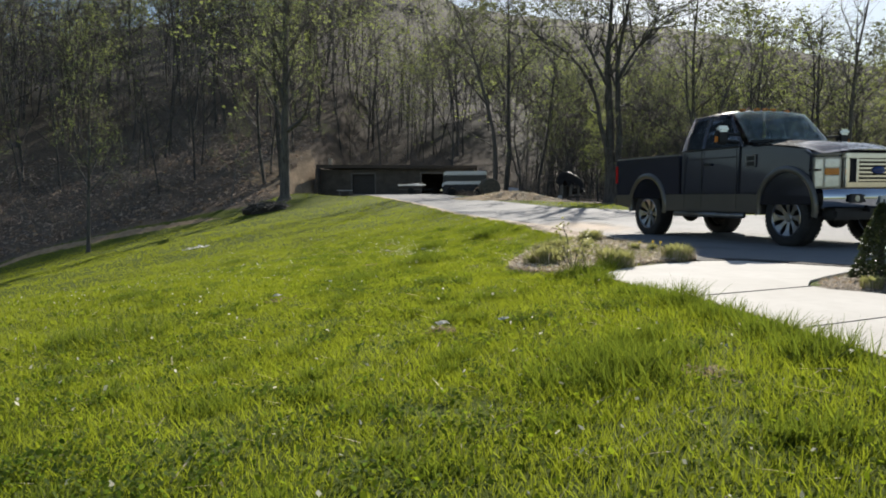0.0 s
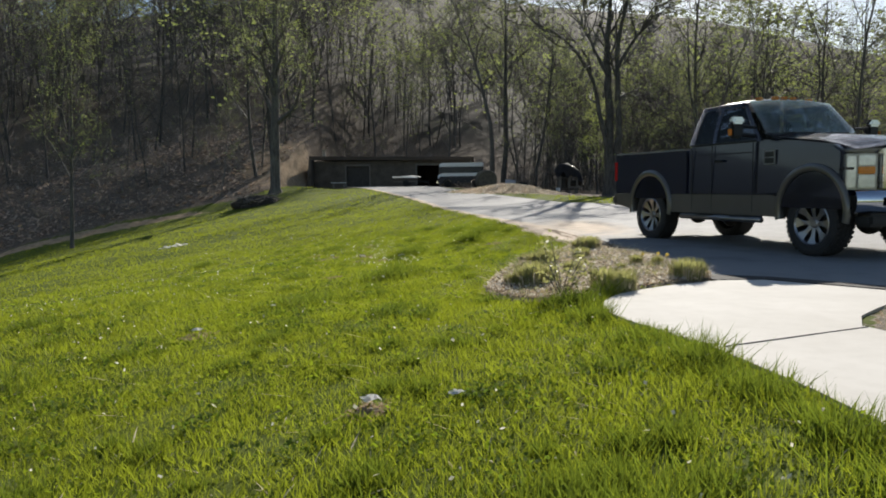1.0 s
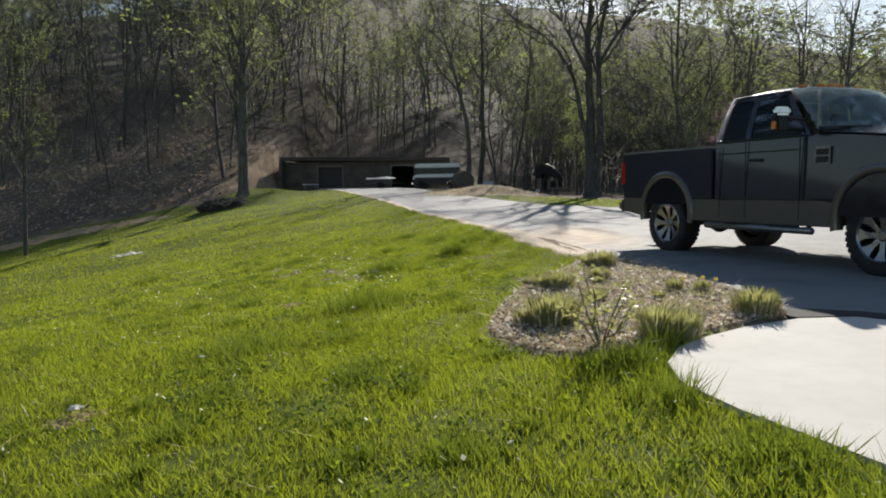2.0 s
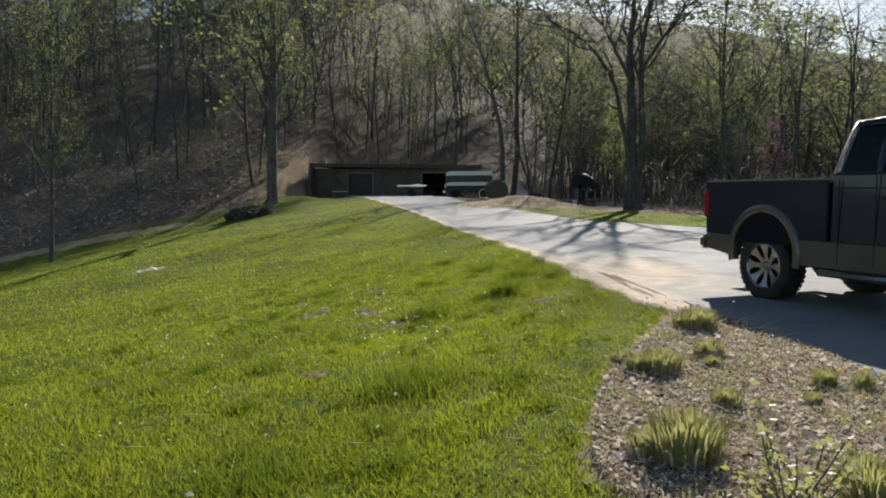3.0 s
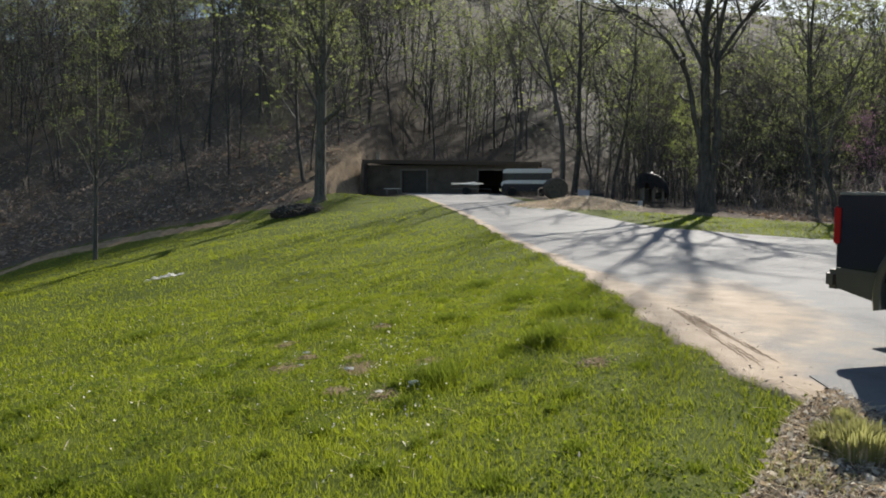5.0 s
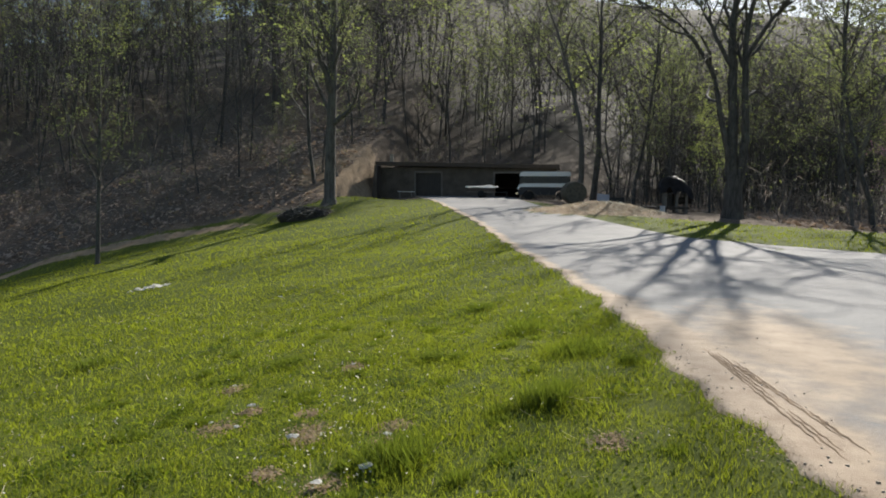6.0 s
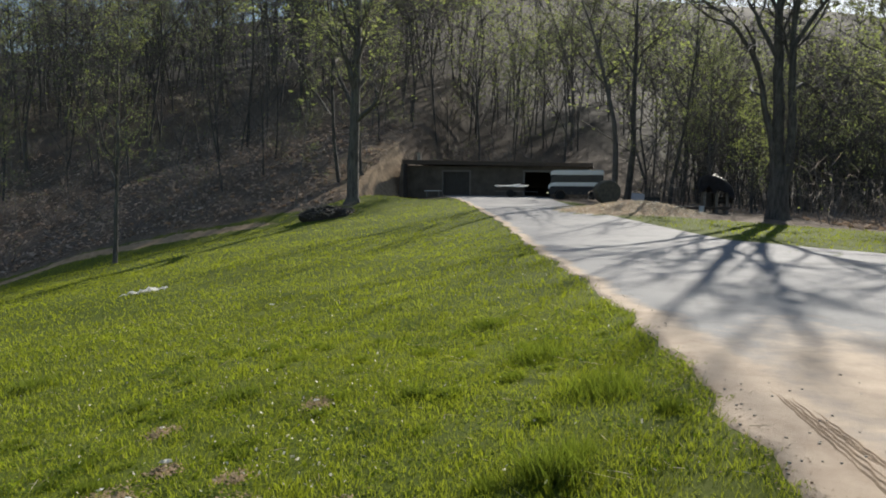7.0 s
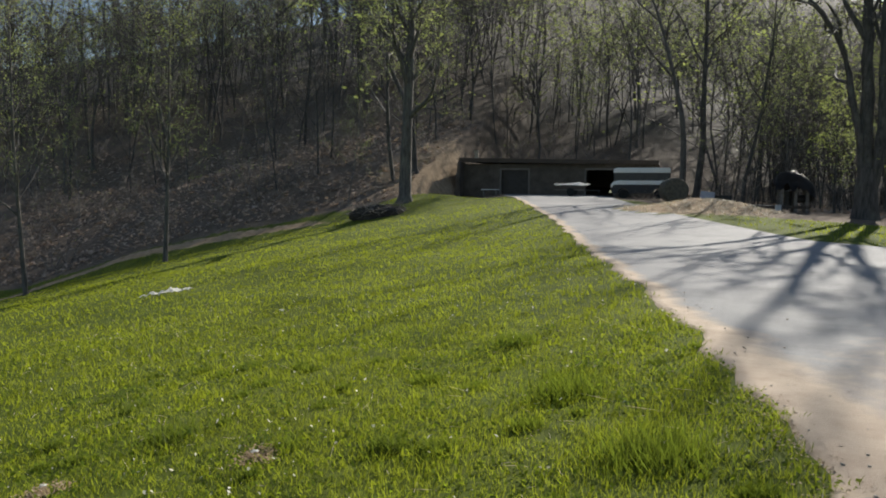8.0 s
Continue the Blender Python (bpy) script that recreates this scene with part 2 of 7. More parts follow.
def land(x, y):
    """The height of the ground."""
    x, y = np.asarray(x, float), np.asarray(y, float)
    u = np.clip(np.interp(y, EDGE_Y, EDGE_X) - x, 0, 34)
    z = np.interp(y, EDGE_Y, EDGE_Z) - np.interp(y, [11, 18], [0.06, 0.113]) * u - 0.0024 * u * u
    z = z - 0.05 * np.clip(x - np.interp(y, EDGE_Y, EDGE_X) - 7, 0, 24) * np.clip((y - 24) / 8, 0, 1)
    d = y - np.interp(x, HILL_X, HILL_Y)
    d = np.where(d > 0, d * d / (d + 6.0), 0)
    z = z + 46 * (1 - np.exp(-np.interp(x, [-130, -60, -35], [0.2, 0.26, 0.36]) * d / 46))
    z = z + 16 * (1 - np.exp(-0.3 * np.clip(d - 26, 0, None) / 16)) * np.clip((-8 - x) / 22, 0, 1)
    far = np.clip((y - 150) / 330, 0, 1)
    ridge = np.interp(x, [-900, -300, -100, 0, 113, 184, 255, 400, 1500], [10, 40, 66, 66, 57, 37, 30, 20, 10])
    z = z + far * far * (3 - 2 * far) * ridge
    z = z + 1.15 * np.exp(-((x + 14.5) / 3.5) ** 2 - ((y - 60) / 4.5) ** 2)      # the oak's rise
    z = z + 0.05 * np.sin(0.9 * x + 0.5 * y) * np.sin(0.7 * y - 0.3 * x) * np.clip(u / 3, 0, 1)
    return z


def height(x, y):
    return float(land(x, y))


def lawn_mask(x, y):
    """One on mown grass, nought in the woods."""
    back = np.interp(x, [-400, -60, -40, -32, -20, -14.5, -6, 0, 3, 9, 16, 60], [38, 46, 52.5, 57, 60, 61, 72, 60, 46, 45.0, 44, 42])
    return np.clip((back - y) / 3.0 + 0.5, 0, 1)


def earth_mask(x, y):
    """Bare earth: the bank beside the shed, the mound, the old track below the lawn."""
    bank = np.exp(-(((x + 17.6) / 3.2) ** 2 + ((y - 72) / 7.5) ** 2))
    mound = np.exp(-(((x - 2.8) / 3.6) ** 2 + ((y - 50) / 5.5) ** 2))
    track = 0.8 * np.exp(-(((y - np.interp(x, [-60, -40, -37, -34, -30, -22], [42, 49, 52.3, 55.2, 56.4, 57.8])) / 1.1) ** 2)) * np.clip((-16 - x) / 6, 0, 1)
    return np.clip(np.maximum.reduce([bank * 1.2, mound * 1.2, track]), 0, 1)


def graded(stops):
    out = []
    for (a, step), (b, _) in zip(stops, stops[1:]):
        out += list(np.arange(a, b - 1e-6, step))
    return np.array(out + [stops[-1][0]])


def build_ground():
    xs = graded([(-1500, 150), (-300, 20), (-80, 2.5), (-40, 0.8), (-12, 0.3), (8, 0.8), (24, 3), (60, 20), (300, 150), (1500, 1)])
    ys = graded([(-1500, 150), (-150, 15), (-15, 1.0), (2, 0.3), (34, 0.7), (82, 3.0), (160, 15), (520, 60), (1000, 200), (2400, 1)])
    gx, gy = np.meshgrid(xs, ys)
    gz = land(gx, gy) + 0.02 * np.sin(gx * 5.1 + gy * 2.3) * np.sin(gy * 4.3 - gx)
    mound = np.exp(-(((gx - 3.6) / 2.4) ** 2 + ((gy - 49.5) / 2.6) ** 2))
    gz = gz + 0.5 * mound * (1 + 0.25 * np.sin(gx * 3.1 + gy) * np.sin(gy * 2.7))
    nx, ny = len(xs), len(ys)
    i = np.arange(nx * ny).reshape(ny, nx)
    faces = np.stack([i[:-1, :-1], i[:-1, 1:], i[1:, 1:], i[1:, :-1]], -1).reshape(-1, 4)
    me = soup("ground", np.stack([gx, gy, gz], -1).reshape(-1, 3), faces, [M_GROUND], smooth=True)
    # "wooded" marks where the ground colour carries the forest's painted shade
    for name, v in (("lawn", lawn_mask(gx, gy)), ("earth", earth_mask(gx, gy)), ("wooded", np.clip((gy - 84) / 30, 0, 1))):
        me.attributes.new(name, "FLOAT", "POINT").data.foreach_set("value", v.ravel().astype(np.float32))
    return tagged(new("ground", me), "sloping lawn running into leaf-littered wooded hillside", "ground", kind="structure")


ground = build_ground()


def drive_left(y):
    """The ragged left edge of the asphalt."""
    return np.interp(y, EDGE_Y, EDGE_X) + 0.06 * np.sin(y * 2.1) + 0.05 * np.sin(y * 5.3 + 1) + 0.04 * np.sin(y * 11.7)


def build_driveway():
    """Asphalt from the parking apron to the shed, in strips across its width."""
    ys = graded([(14.0, 0.4), (40, 1.0), (73.5, 1.0)])
    right = np.interp(ys, [14.0, 30.5, 31.5, 32.5, 34, 36.5, 39, 45, 52, 61, 68, 73.5], [27, 27, 12, 7.0, 5.3, 4.5, 3.8, 2.2, 0.6, -1.0, -2.0, -2.0])
    cols = 46
    verts, sand = [], []
    for y, r in zip(ys, right):
        l = float(drive_left(y))
        for c in range(cols):
            f = (c / (cols - 1)) ** 1.6
            x = l + (r - l) * f
            lift = 0.02 if 0 < c < cols - 1 else -0.03
            verts.append((x, y, height(x, y) + lift))
            d = x - l
            s = 1.15 * math.exp(-(d / (0.35 + 0.75 * math.exp(-((y - 17.5) / 3.5) ** 2))) ** 2)
            s = max(s, 0.9 * math.exp(-(((x - 3.8) / 1.1) ** 2 + ((y - 18.5) / 3.2) ** 2)))
            sand.append(s)
    i = np.arange(len(verts)).reshape(len(ys), cols)
    faces = np.stack([i[:-1, :-1], i[:-1, 1:], i[1:, 1:], i[1:, :-1]], -1).reshape(-1, 4)
    me = soup("driveway", verts, faces, [M_ASPHALT], smooth=True)
    me.attributes.new("sand", "FLOAT", "POINT").data.foreach_set("value", np.array(sand, dtype=np.float32))
    return tagged(new("driveway", me), "worn grey asphalt driveway with sandy edges", "driveway", kind="structure")


driveway = build_driveway()

TRUCK_F, TRUCK_L = Vector((0.265, -0.964, 0)), Vector((0.964, 0.265, 0))     # the truck's ahead and left


def build_paving():
    """The parking pad and the curved garden path."""
    corner = Vector((3.46, 14.75))
    d, s = TRUCK_F.xy, TRUCK_L.xy
    pts = [corner, Vector((3.54, 13.2)), Vector((3.64, 12.4)), Vector((3.74, 11.4)), Vector((3.84, 10.5)), Vector((3.9, 9.95)), Vector((4.08, 9.78)), Vector((4.5, 9.62)), Vector((5.56, 8.62)), corner + d * 12 + s * 0.9, corner + d * 12 + s * 14, corner + s * 14]
    me = slab_from([tuple(p) for p in pts], lambda x, y: height(x, y) + 0.03, 0.12, "parking_slab", [M_ASPHALT])
    tagged(new("parking_slab", me), "worn grey asphalt parking pad", "pavement", kind="structure")
    curve = [(2.53, 8.05), (2.72, 8.45), (3.0, 8.75), (3.4, 9.08), (3.9, 9.36), (4.35, 9.4), (5.35, 8.45), (4.95, 8.05),
             (4.62, 7.72), (4.3, 7.35), (4.12, 6.98), (4.2, 6.72), (4.45, 6.5), (4.75, 5.6), (5.0, 4.0), (5.2, 0.0), (5.2, -6.0),
             (3.7, -6.0), (3.6, 0.0), (3.26, 4.0), (3.1, 5.4), (2.9, 6.4), (2.6, 7.15), (2.48, 7.6)]
    me = slab_from(curve, lambda x, y: height(max(x, 3.0), y) + 0.03, 0.14, "garden_path", [M_CONCRETE])
    tagged(new("garden_path", me), "curved pale concrete garden path", "path", kind="structure")


build_paving()


# ---- grass ----
def blades(rng, n, x0, x1, y0, y1, tall, wide, lean, keep=None):
    """Arrays for n grass blades in a stretch of the plan: two triangles each."""
    soft = min(2.5, 0.3 * min(x1 - x0, y1 - y0))           # the stretch thins out towards its ends
    x = rng.uniform(x0, x1, n) + rng.normal(0, soft, n)
    y = rng.uniform(y0, y1, n) + rng.normal(0, soft, n)
    if keep is not None:
        k = keep(x, y)
        x, y = x[k], y[k]
    n = len(x)
    patch = 0.5 + 0.5 * np.sin(x * 1.7 + 2 * np.sin(y * 0.9)) * np.sin(y * 1.3 + 1.5 * np.sin(x * 1.1))
    fine = 0.5 + 0.5 * np.sin(x * 6.1 + y * 2.7) * np.sin(y * 5.3 - x * 1.9)
    h = tall * (0.32 + 0.85 * rng.random(n) ** 1.5) * (0.6 + 0.45 * patch + 0.3 * fine)
    for tx, ty, r, k in TUFTS:
        h = h * (1 + k * np.exp(-((x - tx) ** 2 + (y - ty) ** 2) / (r * r)))
    a = rng.uniform(0, 2 * math.pi, n)
    w = wide * rng.uniform(0.6, 1.3, n)
    bend = lean * rng.uniform(0.1, 1.2, n) * h
    z = land(x, y)
    dx, dy, sx, sy = np.cos(a), np.sin(a), -np.sin(a), np.cos(a)
    v = np.zeros((n, 4, 3), np.float32)
    for i, (f, b, ww) in enumerate(((0, 0, 0.5), (0, 0, -0.5), (0.55, 0.55, 0.4), (1, 1, -0.1))):
        v[:, i, 0] = x + dx * bend * b + sx * w * ww
        v[:, i, 1] = y + dy * bend * b + sy * w * ww
        v[:, i, 2] = z + h * f * (1 - 0.2 * lean) - (0.01 if f == 0 else 0)
    t = np.array([[0, 1, 2], [1, 3, 2]])
    return v.reshape(-1, 3), (np.arange(n)[:, None, None] * 4 + t[None]).reshape(-1, 3)


def joined(pieces):
    vs, fs, o = [], [], 0
    for v, f in pieces:
        vs.append(v)
        fs.append(f + o)
        o += len(v)
    return np.concatenate(vs), np.concatenate(fs)


# taller tufts: x, y, radius, how much taller
TUFTS = [(1.27, 16.4, 0.3, 0.9), (0.35, 11.4, 0.5, 0.9), (-0.3, 9.6, 0.5, 0.6), (2.55, 6.6, 0.35, 0.4), (2.85, 5.4, 0.3, 0.4), (3.0, 4.2, 0.3, 0.4), (2.75, 6.0, 0.25, 0.55), (2.95, 4.8, 0.25, 0.5), (2.36, 7.4, 0.2, 0.5),
         (3.1, 3.4, 0.3, 0.6), (2.35, 8.1, 0.25, 0.6), (2.62, 8.47, 0.16, 0.6), (1.9, 4.0, 0.5, 0.5), (0.2, 15.3, 0.35, 0.6), (1.6, 18.2, 0.4, 0.7), (0.9, 19.6, 0.4, 0.5), (-2.0, 6.5, 0.6, 0.4)]
BED = [(1.58, 9.6), (1.66, 10.2), (1.8, 10.8), (2.0, 11.4), (2.28, 12.1), (2.6, 12.8), (2.95, 13.6), (3.3, 14.15), (3.5, 14.3), (3.64, 13.2), (3.77, 12.4), (3.88, 11.4), (3.97, 10.5), (3.98, 9.85),
       (3.84, 9.42), (3.36, 9.14), (2.96, 8.81), (2.7, 8.55), (2.45, 8.46), (2.15, 8.38), (1.9, 8.48), (1.7, 8.8), (1.57, 9.2)]


# worn spots where the soil shows: x, y, radius
BARE = [(-0.73, 16.1, 0.2), (-0.66, 15.85, 0.16), (-0.9, 16.55, 0.12), (0.05, 16.05, 0.15), (0.03, 15.7, 0.1), (-0.2, 14.85, 0.17), (-0.68, 15.05, 0.12), (-1.6, 16.2, 0.2), (-1.5, 16.7, 0.12),
        (-0.93, 18.2, 0.14), (-2.1, 17.6, 0.13), (-0.9, 7.9, 0.14), (0.95, 5.4, 0.1), (2.3, 3.9, 0.12), (1.75, 15.4, 0.16), (-0.6, 12.2, 0.13)]


def bare(x, y):
    d = np.full(np.shape(x), 9.0)
    for bx, by, r in BARE:
        d = np.minimum(d, np.hypot(x - bx, (y - by) * 0.8) / r)
    return np.exp(-d ** 2)


def inside(poly, x, y):
    c = np.zeros(len(x), bool)
    for (x0, y0), (x1, y1) in zip(poly, poly[1:] + poly[:1]):
        c ^= ((y0 > y) != (y1 > y)) & (x < (x1 - x0) * (y - y0) / (y1 - y0 + 1e-12) + x0)
    return c


def on_lawn(x, y):
    path = (x > np.interp(y, [-6, 0, 4, 5.4, 6.4, 7.15, 7.6, 8.05, 8.45, 9.2], [3.7, 3.6, 3.25, 3.08, 2.87, 2.57, 2.46, 2.51, 2.7, 3.5])) & (y < 9.5)
    drive = (x > drive_left(y) + 0.05 * np.sin(y * 23) + 0.03) & (y > 14.0)
    thin = np.sin(x * 3.3 + 1.7 * np.sin(y * 2.1)) * np.sin(y * 2.9 + 1.3 * np.sin(x * 2.3)) > 0.93
    thin |= np.sin(x * 5.9 + 2.1 * np.sin(y * 3.7)) * np.sin(y * 5.1 + 1.9 * np.sin(x * 4.3)) > 0.95
    thin |= bare(x, y) > 0.45
    thin &= np.sin(x * 917.3 + y * 613.7) > -0.6
    slab = (x > np.interp(y, [9.2, 9.66, 10.5, 11.9, 13.5, 14.7], [3.8, 3.86, 3.78, 3.62, 3.46, 3.42])) & (y > 9.2)
    return ~(path | drive | thin | slab | inside(BED, x, y)) & (lawn_mask(x, y) > 0.5)


def build_grass():
    rng = np.random.default_rng(4)
    near = [blades(rng, 215000, -1.8, 3.6, 1.6, 9.5, 0.076, 0.0043, 0.8, on_lawn),
            blades(rng, 185000, -2.2, 3.4, 9.0, 22.0, 0.07, 0.0053, 0.8, on_lawn),
            blades(rng, 62000, -6.0, -1.6, 2.4, 12.0, 0.078, 0.0074, 0.85, on_lawn),
            blades(rng, 70000, -9.0, -2.0, 9.0, 25.0, 0.072, 0.0098, 0.85, on_lawn),
            blades(rng, 34000, -6.0, 3.0, 21.0, 36.0, 0.08, 0.018, 0.8, on_lawn),
            blades(rng, 38000, -24.0, -6.0, 13.0, 40.0, 0.085, 0.028, 0.8, on_lawn),
            blades(rng, 44000, -46.0, -1.0, 33.0, 62.0, 0.08, 0.045, 0.8, lambda x, y: on_lawn(x, y) & (earth_mask(x, y) < 0.45))]
    v, f = joined(near)
    tagged(new("lawn_grass", soup("lawn_grass", v, f, [M_GRASS])), "lush bright green unmown lawn grass", "grass", kind="stuff")
    rng = np.random.default_rng(5)
    def worn(x, y):
        return (np.sin(x * 3.3 + 1.7 * np.sin(y * 2.1)) * np.sin(y * 2.9 + 1.3 * np.sin(x * 2.3)) > 0.72) & (lawn_mask(x, y) > 0.5) & ~inside(BED, x, y)

    dry = [blades(rng, 700, -1.5, 3.2, 1.8, 7.0, 0.09, 0.011, 2.8, on_lawn), blades(rng, 1500, -2.5, 3.3, 2.0, 22.0, 0.11, 0.006, 2.6, on_lawn), blades(rng, 900, -9, -2.5, 4.0, 26.0, 0.1, 0.011, 2.6, on_lawn),
           blades(rng, 4000, -2.2, 2.6, 2.2, 21.0, 0.06, 0.004, 2.4, worn)]
    v, f = joined(dry)
    tagged(new("dry_straw", soup("dry_straw", v, f, [M_DRY])), "pale dry straws lying in the grass", "straw", kind="stuff")
    # tall dark tufts
    rng = np.random.default_rng(17)
    sets = []
    small = [(rng.uniform(-2.6, 3.2), rng.uniform(1.8, 9.0), rng.uniform(0.06, 0.2), rng.uniform(-1.2, 0.2)) for _ in range(90)]
    small += [(rng.uniform(-4.0, 2.2), rng.uniform(9.0, 21.0), rng.uniform(0.06, 0.16), rng.uniform(-1.5, -0.3)) for _ in range(110)]
    for tx, ty, r, k in TUFTS + small + [(-3.1, 9.2, 0.3, 0.5), (-1.2, 12.6, 0.25, 0.5), (-4.6, 13.5, 0.35, 0.5), (0.7, 8.2, 0.22, 0.5), (-1.9, 18.6, 0.3, 0.5), (-5.5, 20.0, 0.4, 0.6), (0.1, 21.5, 0.3, 0.6)]:
        n = int(2600 * r)
        v, f = blades(rng, n, tx - 0.01, tx + 0.01, ty - 0.01, ty + 0.01, 0.115 + 0.03 * k, 0.006, 0.8)
        spread = rng.normal(0, r * 0.42, (n, 2)).repeat(4, 0)
        v[:, :2] += spread
        v[:, 2] += land(v[:, 0], v[:, 1]) - land(v[:, 0] - spread[:, 0], v[:, 1] - spread[:, 1])
        ok = on_lawn(v[::4, 0], v[::4, 1]).repeat(2)
        sets.append((v, f[ok]))
    v, f = joined(sets)
    tagged(new("grass_tufts", soup("grass_tufts", v, f, [M_TUFT])), "taller dark green tufts standing in the lawn", "grass", kind="stuff")
    # crumbs of soil on the worn spots
    rng = np.random.default_rng(23)
    cx, cy, cr = (np.repeat([b[i] for b in BARE], 260) for i in range(3))
    n = len(cx)
    x, y = cx + rng.normal(0, 0.5, n) * cr, cy + rng.normal(0, 0.6, n) * cr
    a, s = rng.uniform(0, 6.28, n), rng.uniform(0.004, 0.014, n)
    z = land(x, y) + 0.012
    v = np.zeros((n, 4, 3), np.float32)
    for i, (p, q, up) in enumerate(((-1, -0.6, 0), (1, -0.6, 0), (0, 0.9, 0), (0, 0, 0.9))):
        v[:, i, 0] = x + s * (p * np.cos(a) - q * np.sin(a))
        v[:, i, 1] = y + s * (p * np.sin(a) + q * np.cos(a))
        v[:, i, 2] = z + s * up
    t = np.array([[0, 1, 3], [1, 2, 3], [2, 0, 3]])
    tagged(new("bare_soil", soup("bare_soil", v.reshape(-1, 3), (np.arange(n)[:, None, None] * 4 + t[None]).reshape(-1, 3), [M_SOIL])), "crumbs of pale brown soil on worn spots of the lawn", "soil", kind="stuff")
    # low clover and small weeds between the blades
    rng = np.random.default_rng(15)
    sets = []
    for n, x0, x1, y0, y1, s0, s1 in ((30000, -1.8, 3.3, 1.8, 10.0, 0.006, 0.016), (30000, -2.6, 3.3, 10.0, 22.5, 0.007, 0.018), (16000, -9, -2.2, 3.0, 24.0, 0.012, 0.024)):
        x, y = rng.uniform(x0, x1, n), rng.uniform(y0, y1, n)
        weedy = np.sin(x * 2.3 + 1.9 * np.sin(y * 1.4)) * np.sin(y * 2.1 + 1.4 * np.sin(x * 1.9)) + rng.normal(0, 0.35, n) > -0.1
        k = on_lawn(x, y) & weedy
        x, y = x[k], y[k]
        n = len(x)
        a, s = rng.uniform(0, 6.28, n), rng.uniform(s0, s1, n)
        t1, t2 = rng.normal(0, 0.45, n), rng.normal(0, 0.45, n)
        z = land(x, y) + rng.uniform(0.015, 0.065, n)
        v = np.zeros((n, 4, 3), np.float32)
        for i, (p, q) in enumerate(((-1, 0), (0, -0.75), (1, 0), (0, 0.75))):
            v[:, i, 0] = x + s * (p * np.cos(a) - q * np.sin(a))
            v[:, i, 1] = y + s * (p * np.sin(a) + q * np.cos(a))
            v[:, i, 2] = z + s * (p * t1 + q * t2)
        sets.append((v.reshape(-1, 3), np.arange(4 * n).reshape(-1, 4)))
    v, f = joined(sets)
    tagged(new("lawn_clover", soup("lawn_clover", v, f, [M_CLOVER])), "low clover and small weeds in the lawn", "clover", kind="stuff")
    # dark broad-leaved weeds in low mats
    rng = np.random.default_rng(19)
    mats = [(rng.uniform(-2.4, 2.6), rng.uniform(2.0, 8.5), rng.uniform(0.05, 0.22)) for _ in range(90)]
    mats += [(rng.uniform(-1.6, 0.4), rng.uniform(2.1, 4.2), rng.uniform(0.1, 0.25)) for _ in range(22)]
    mats += [(rng.uniform(-4.5, 2.0), rng.uniform(8.5, 22.0), rng.uniform(0.06, 0.25)) for _ in range(110)]
    cx, cy, cr = (np.concatenate([np.full(int(500 * m[2]) + 12, m[i]) for m in mats]) for i in range(3))
    n = len(cx)
    x, y = cx + rng.normal(0, 0.5, n) * cr, cy + rng.normal(0, 0.55, n) * cr
    k = on_lawn(x, y)
    x, y = x[k], y[k]
    n = len(x)
    a, s = rng.uniform(0, 6.28, n), rng.uniform(0.005, 0.0125, n)
    t1, t2 = rng.normal(0, 0.6, n), rng.normal(0, 0.6, n)
    z = land(x, y) + rng.uniform(0.025, 0.07, n)
    v = np.zeros((n, 6, 3), np.float32)
    for i, (p, q) in enumerate(((-1, 0), (-0.4, -0.6), (0.45, -0.6), (1, 0), (0.45, 0.6), (-0.4, 0.6))):
        v[:, i, 0] = x + s * (p * np.cos(a) - q * np.sin(a))
        v[:, i, 1] = y + s * (p * np.sin(a) + q * np.cos(a))
        v[:, i, 2] = z + s * (p * t1 + abs(q) * 0.3 + q * t2)
    tagged(new("lawn_weeds", soup("lawn_weeds", v.reshape(-1, 3), np.arange(6 * n).reshape(-1, 6), [M_WEED])), "dark broad-leaved weeds in mats among the grass", "weeds", kind="stuff")
    # straw over the mound beside the drive
    rng = np.random.default_rng(16)
    v, f = blades(rng, 5000, 1.5, 6.5, 46.5, 53.0, 0.16, 0.03, 2.2, lambda x, y: earth_mask(x, y) > 0.4)
    v[:, 2] += 0.5 * np.exp(-(((v[:, 0] - 3.6) / 2.4) ** 2 + ((v[:, 1] - 49.5) / 2.6) ** 2)) + 0.02
    tagged(new("mound_straw", soup("mound_straw", v, f, [M_DRY])), "dead grass and straw over the tan earth mound", "straw", kind="stuff")
    # grass beyond the drive
    rng = np.random.default_rng(6)
    v, f = blades(rng, 9000, 4.0, 24.0, 31.5, 47.0, 0.1, 0.035, 0.7,
                  lambda x, y: (x > np.interp(y, [30.5, 31.5, 32.5, 34, 36.5, 39, 45], [27, 12, 7.0, 5.3, 4.5, 3.8, 2.2]) + 0.2) & (lawn_mask(x, y) > 0.5))
    tagged(new("verge_grass", soup("verge_grass", v, f, [M_GRASS])), "sunlit grass verge under the roadside trees", "grass", kind="stuff")


build_grass()


